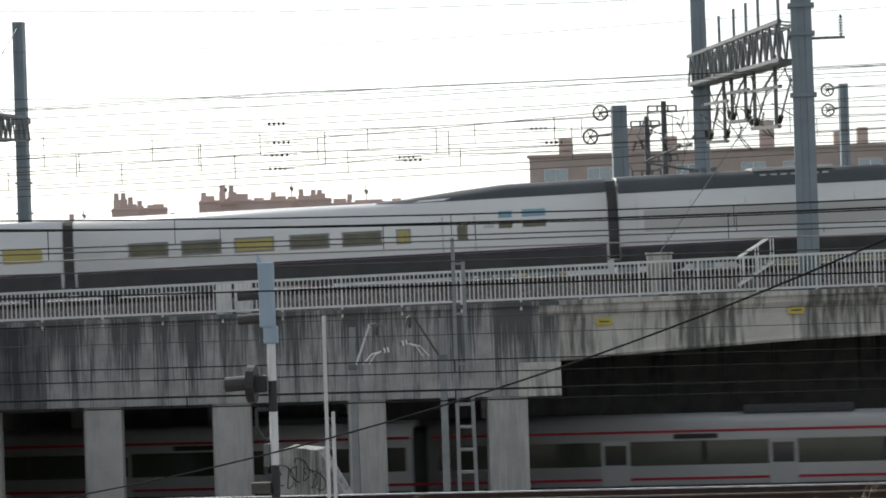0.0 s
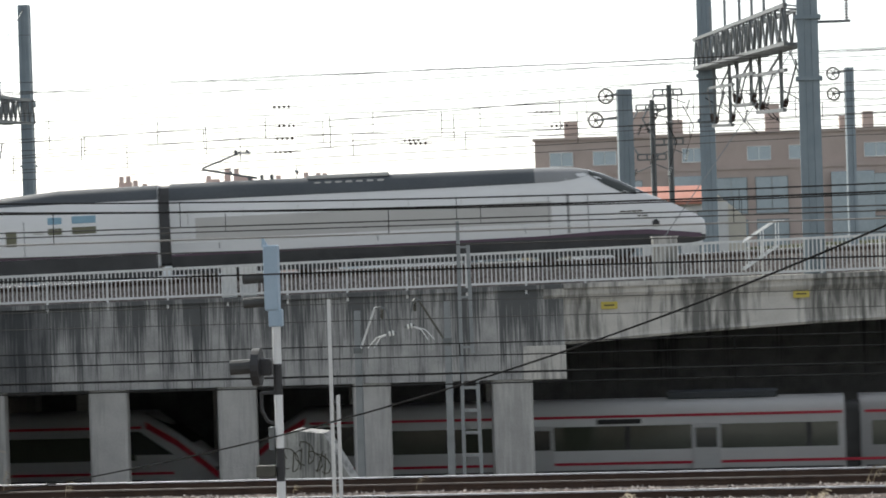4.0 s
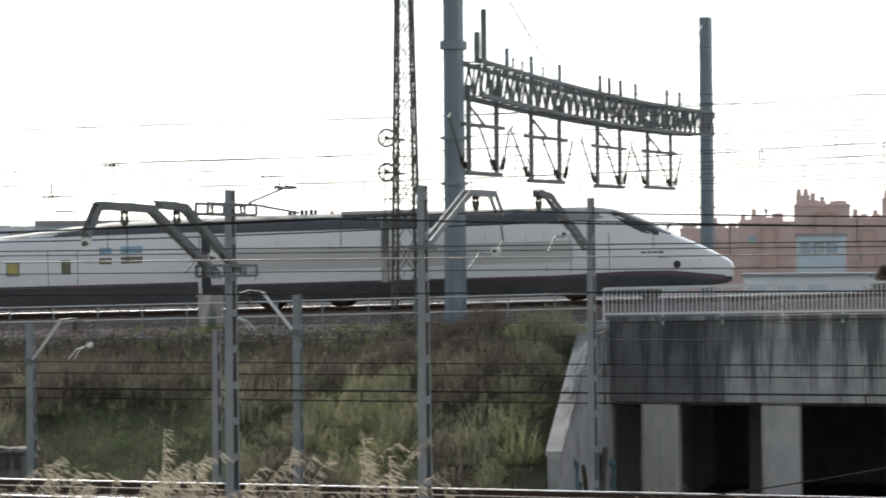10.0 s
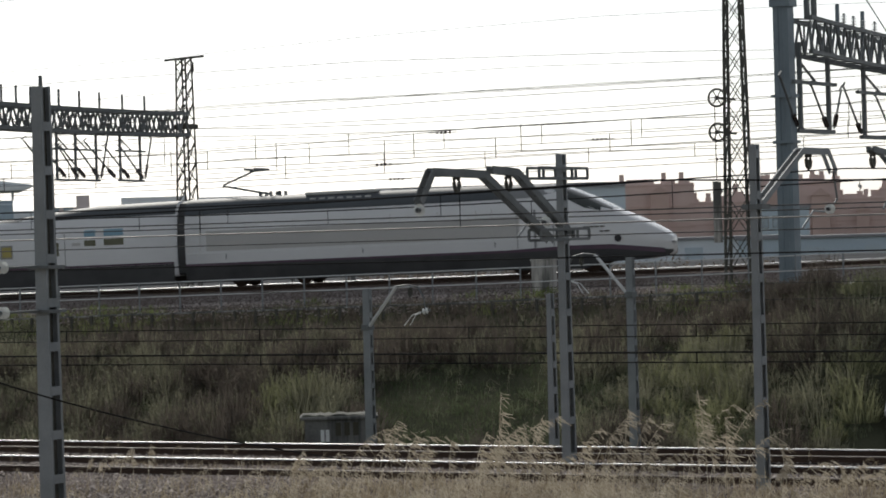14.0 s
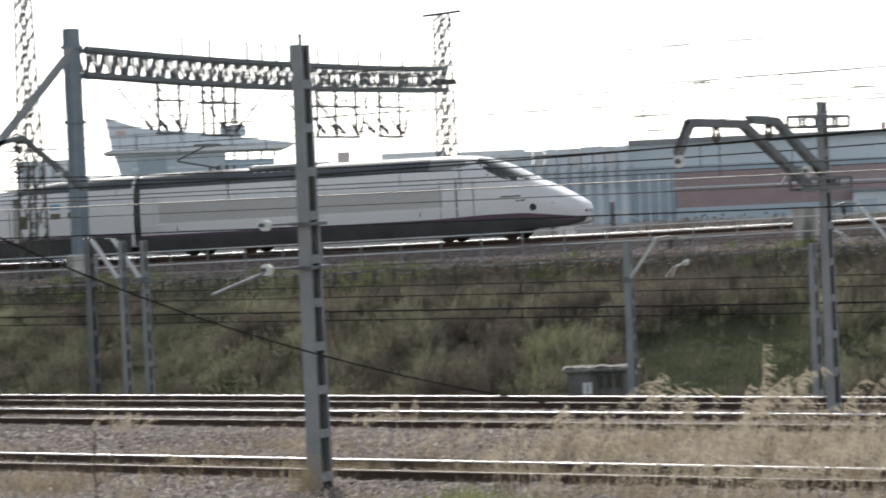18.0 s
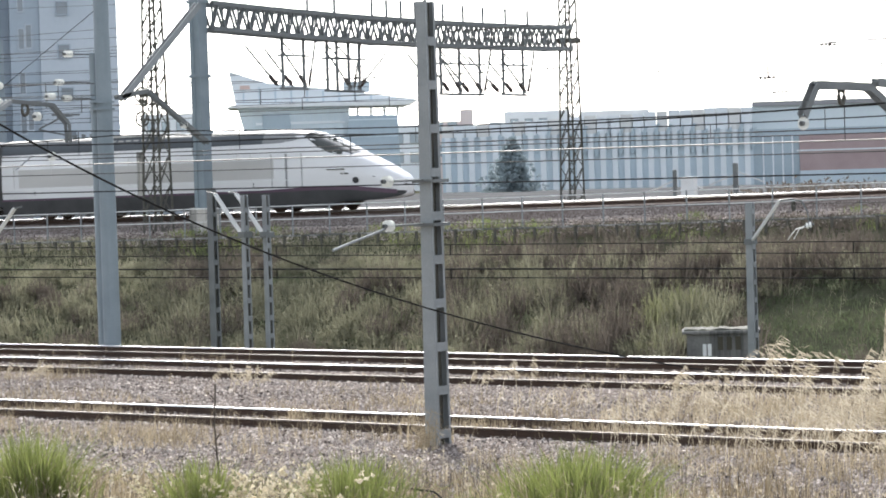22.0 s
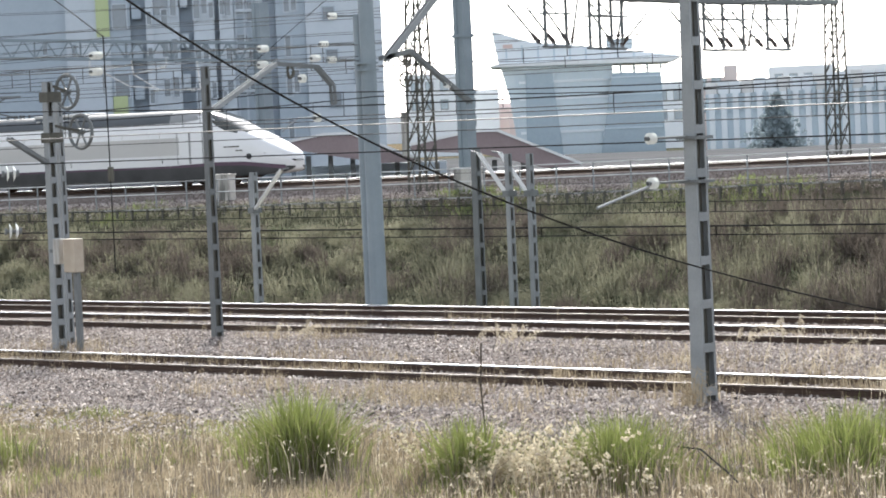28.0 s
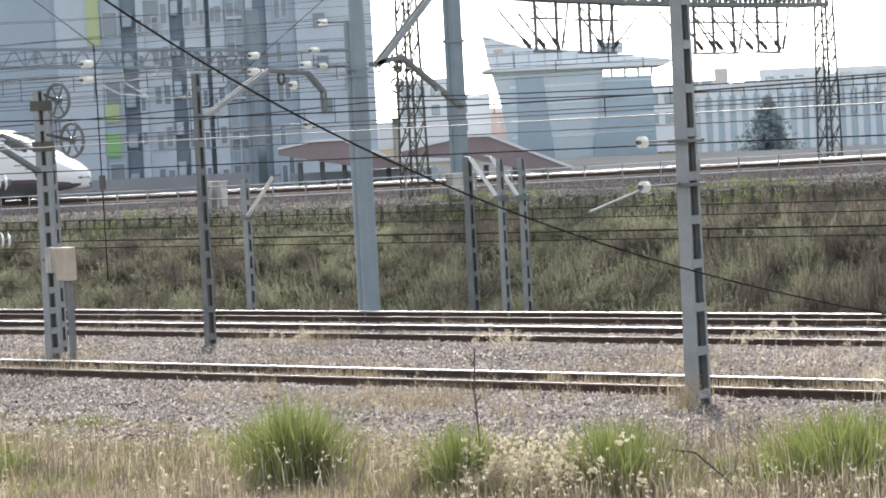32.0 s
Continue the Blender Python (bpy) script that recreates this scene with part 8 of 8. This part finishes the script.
def near_wires():
    x0, x1 = -120.0, 60.0
    for y, zc, zm in ((42.1, 5.05, 5.75), (51.5, 5.3, 6.0), (55.9, 5.22, 5.85)):
        sag = lambda x: 0.32 * (1 - abs(((x + 18.5) / 32 % 1) * 2 - 1) ** 2)
        mess = wire(spans(x0, x1, 3, lambda x: Vector((x, y, zm - sag(x)))), 0.015, "dark messenger wire above the near tracks", "near wires")
        wire(spans(x0, x1, 30, lambda x: Vector((x, y, zc))), 0.014, "taut contact wire above the near tracks", "near wires", BRIGHT_WIRE if y < 45 else COPPER)
        x = -80.0
        while x < 20:
            part("dropper", bar(B(), (x, y, zc), (x, y, zm - sag(x)), 0.012), WIRE, mess)
            x += 5.3
    wire(spans(x0, x1, 30, lambda x: Vector((x, 44.3, 4.45))), 0.014, "plain dark cable along the masts", "near wires")
    wire(spans(x0, x1, 30, lambda x: Vector((x, 50.0, 4.82))), 0.012, "plain dark cable along the masts", "near wires", COPPER)
    for z, r in ((1.94, 0.017), (1.59, 0.017), (1.1, 0.03), (0.8, 0.02)):
        w = wire(spans(x0, x1, 30, lambda x: Vector((x, 77.0, z))), r, "dark wire over the cutting", "cutting wires")
        if z in (1.94, 1.1):
            x = -78.0
            while x < 12:
                part("dropper", bar(B(), (x, 77, z), (x, 77, z - 0.35), 0.03), WIRE, w)
                x += 7.7
    for z in (2.6, 3.1):
        wire(spans(x0, x1, 30, lambda x: Vector((x, 79.0, z))), 0.011, "thin wire over the cutting", "cutting wires", COPPER)
    # slack black cable hanging low across the view
    def slack(az):
        """It comes down from both sides to lie on the ballast between the tracks."""
        ta = math.tan(radians(az))
        if -29.6 < az < -17.0:
            f = (az + 29.6) / 12.6
            y = 53.9 + 0.9 * f
            return Vector((y * ta, y, -0.12))
        y = -21.5 / (ta + 0.1688) if az < -20 else 31.4 / (ta + 0.8786)
        return Vector((y * ta, y, max(-0.12, 5 + (0.012 * (35 * ta + 15.6) ** 2 - 3.55) * y / 35)))
    wire(spans(-52, 14, 0.55, slack), 0.0145, "thick slack black cable coming down to the ballast", "slack cable", WIRE, 6)
    # weight rope on a stay that runs back to the tower
    hang = polar(-48.0, 58, 5 + 58 * math.tan(radians(2.1)))
    wire([hang, polar(-52.05, 200.9, 5 + 200.9 * math.tan(radians(5.45)))], 0.013, "thin stay wire running back to the tower", "stay wires")
    st = wire([hang, polar(-47.98, 58, 2.2)], 0.014, "weight rope hanging beside a mast", "stay wires")
    part("shackle", bar(B(), polar(-47.98, 58, 4.1), polar(-47.98, 58, 4.4), 0.14, n=8), OLD_STEEL, st)
    for el, spots in ((1.71, (-48.16, -44.72)), (1.38, (-48.18, -44.74)), (1.47, (-43.65,))):
        A, C = polar(-52, 60, 5 + 60 * math.tan(radians(el))), polar(-42.75, 78, 5 + 78 * math.tan(radians(el)))
        w = wire([A, C], 0.011, "thin anchor wire with glass insulators before the tower", "anchor wires", COPPER)
        for az in spots:
            t = math.tan(radians(az))
            f = (A.x - A.y * t) / ((A.x - A.y * t) - (C.x - C.y * t))
            insulator(w, A + (C - A) * f, C - A, 4, 0.1)
    wire([(-53.5, 58.3, 9.6), polar(-46.5, 199.98, 5.65)], 0.012, "thin stay wire before a tower", "stay wires")


def high_wires():
    for n, up in ((0.0, 0.0), (4.7, 0.22), (11.0, -0.4), (17.0, 0.62), (24.0, -0.75), (31.0, 1.15)):
        for dz, r, sagk in ((5.35 + up, 0.017, 0.0), (6.6 + up * 1.3, 0.017, 0.55), (8.3 - up * 0.9, 0.015, 0.2)):
            off = (n * 0.37) % 1
            f = lambda s: W(s, n, rail_z(max(-60, min(25, s))) + dz + 0.03 * n - sagk * (1 - abs(((s / 46 + off) % 1) * 2 - 1) ** 2))
            w = wire(spans(-170, 110, 7, f), r if n else 0.012, "thin catenary wire over the high line", "high line wires", COPPER)
            if sagk == 0 and n < 20:
                for i in range(34):
                    s = -110 + i * 5.0 + n
                    z0 = rail_z(max(-60, min(25, s))) + dz + 0.03 * n
                    z1 = z0 + 1.25 + 0.3 * up - 0.55 * (1 - abs(((s / 46 + off) % 1) * 2 - 1) ** 2)
                    if s < 60:
                        part("dropper", bar(B(), W(s, n, z0), W(s, n, z1), 0.03), COPPER, w)
    for i, (n, z, tilt) in enumerate(((36, 13.5, 0.0), (14, 16.6, -0.01), (50, 17.8, 0.014), (8, 12.4, 0.0))):
        wire(spans(-170, 110, 14, lambda s: W(s, n, z + tilt * s - 0.5 * math.cos(s / 14))), 0.013, "thin feeder wire high over the line", "feeder wires", COPPER)
    # small strings of insulators in the wires
    for s, n, z in ((-2.0, 11, 9.5), (-2.1, 11, 8.9), (-2.0, 17, 10.3), (-2.2, 17, 11.2), (3.9, 11, 9.1), (4.0, 24, 9.7), (10.0, 17, 10.6), (10.2, 11, 9.7), (-44.0, 11, 8.2), (-43.0, 17, 9.8), (-37.0, 24, 9.4), (-29.0, 17, 8.0), (-48.0, 24, 7.75)):
        g = thing("wire_insulator", hp(s, n, z), "small dark string insulator in an overhead wire", "insulator", "wire insulators")
        for k in range(4):
            part("disc", bar(B(), (k * 0.22 - 0.4, 0, 0), (k * 0.22 - 0.3, 0, 0), 0.13, n=8), DARKINS, g)
        part("rod", bar(B(), (-0.8, 0, 0), (0.8, 0, 0), 0.03), DARKINS, g)
    # stay from the viaduct portal
    wire([W(19.2, -3.9, 13.2), W(12.4, -4.2, 4.0)], 0.02, "pale diagonal stay wire down to the railing", "stay wires", GALV)
    wire([W(-21.6, -4.6, 19.0), W(-20.5, 14, 13.2)], 0.03, "stay rod of the portal", "stay wires", GALV_DARK)
    wire([W(-17.9, 52.9, 19.2), W(-18.8, 38, 13.9)], 0.03, "stay rod of the portal", "stay wires", GALV_DARK)


near_wires()
high_wires()


# ---- what moves ----
def motions():
    """The high-speed train draws away to the left; the commuter trains cross below to the right."""
    rows = []
    for t, s in NOSE:
        z = track_z(s)
        pitch = -math.degrees(math.atan2(z - track_z(s - 30), 30))
        rows.append((t, hp(s, 0, z) @ pose(0, 0, 0, 0, pitch, 0)))
    walk(AVE, rows)
    ra, rb = [], []
    for t, x in JOINT:
        ra.append((t, pose(x - 0.02, 127, TRENCH)))
        rb.append((t, pose(x + 0.12, 127, TRENCH, 0, 0, 180)))
    walk(CIV_A, ra)
    walk(CIV_B, rb)


NOSE = [(0, 33.2), (1.5, 26.1), (3, 19.5), (6, 6.1), (9, -6.85), (11, -15.25), (13, -23.35), (14, -27.3), (18, -42.65), (20, -50.05), (22, -57.3), (24, -64.3), (26, -71.1), (29, -81.45), (30, -84.75), (31, -87.9), (32, -91.05)]
JOINT = [(0, -68.0), (2, -46.5), (4, -25.3), (6, -4.1), (10, 38.3), (32, 270.0)]
motions()
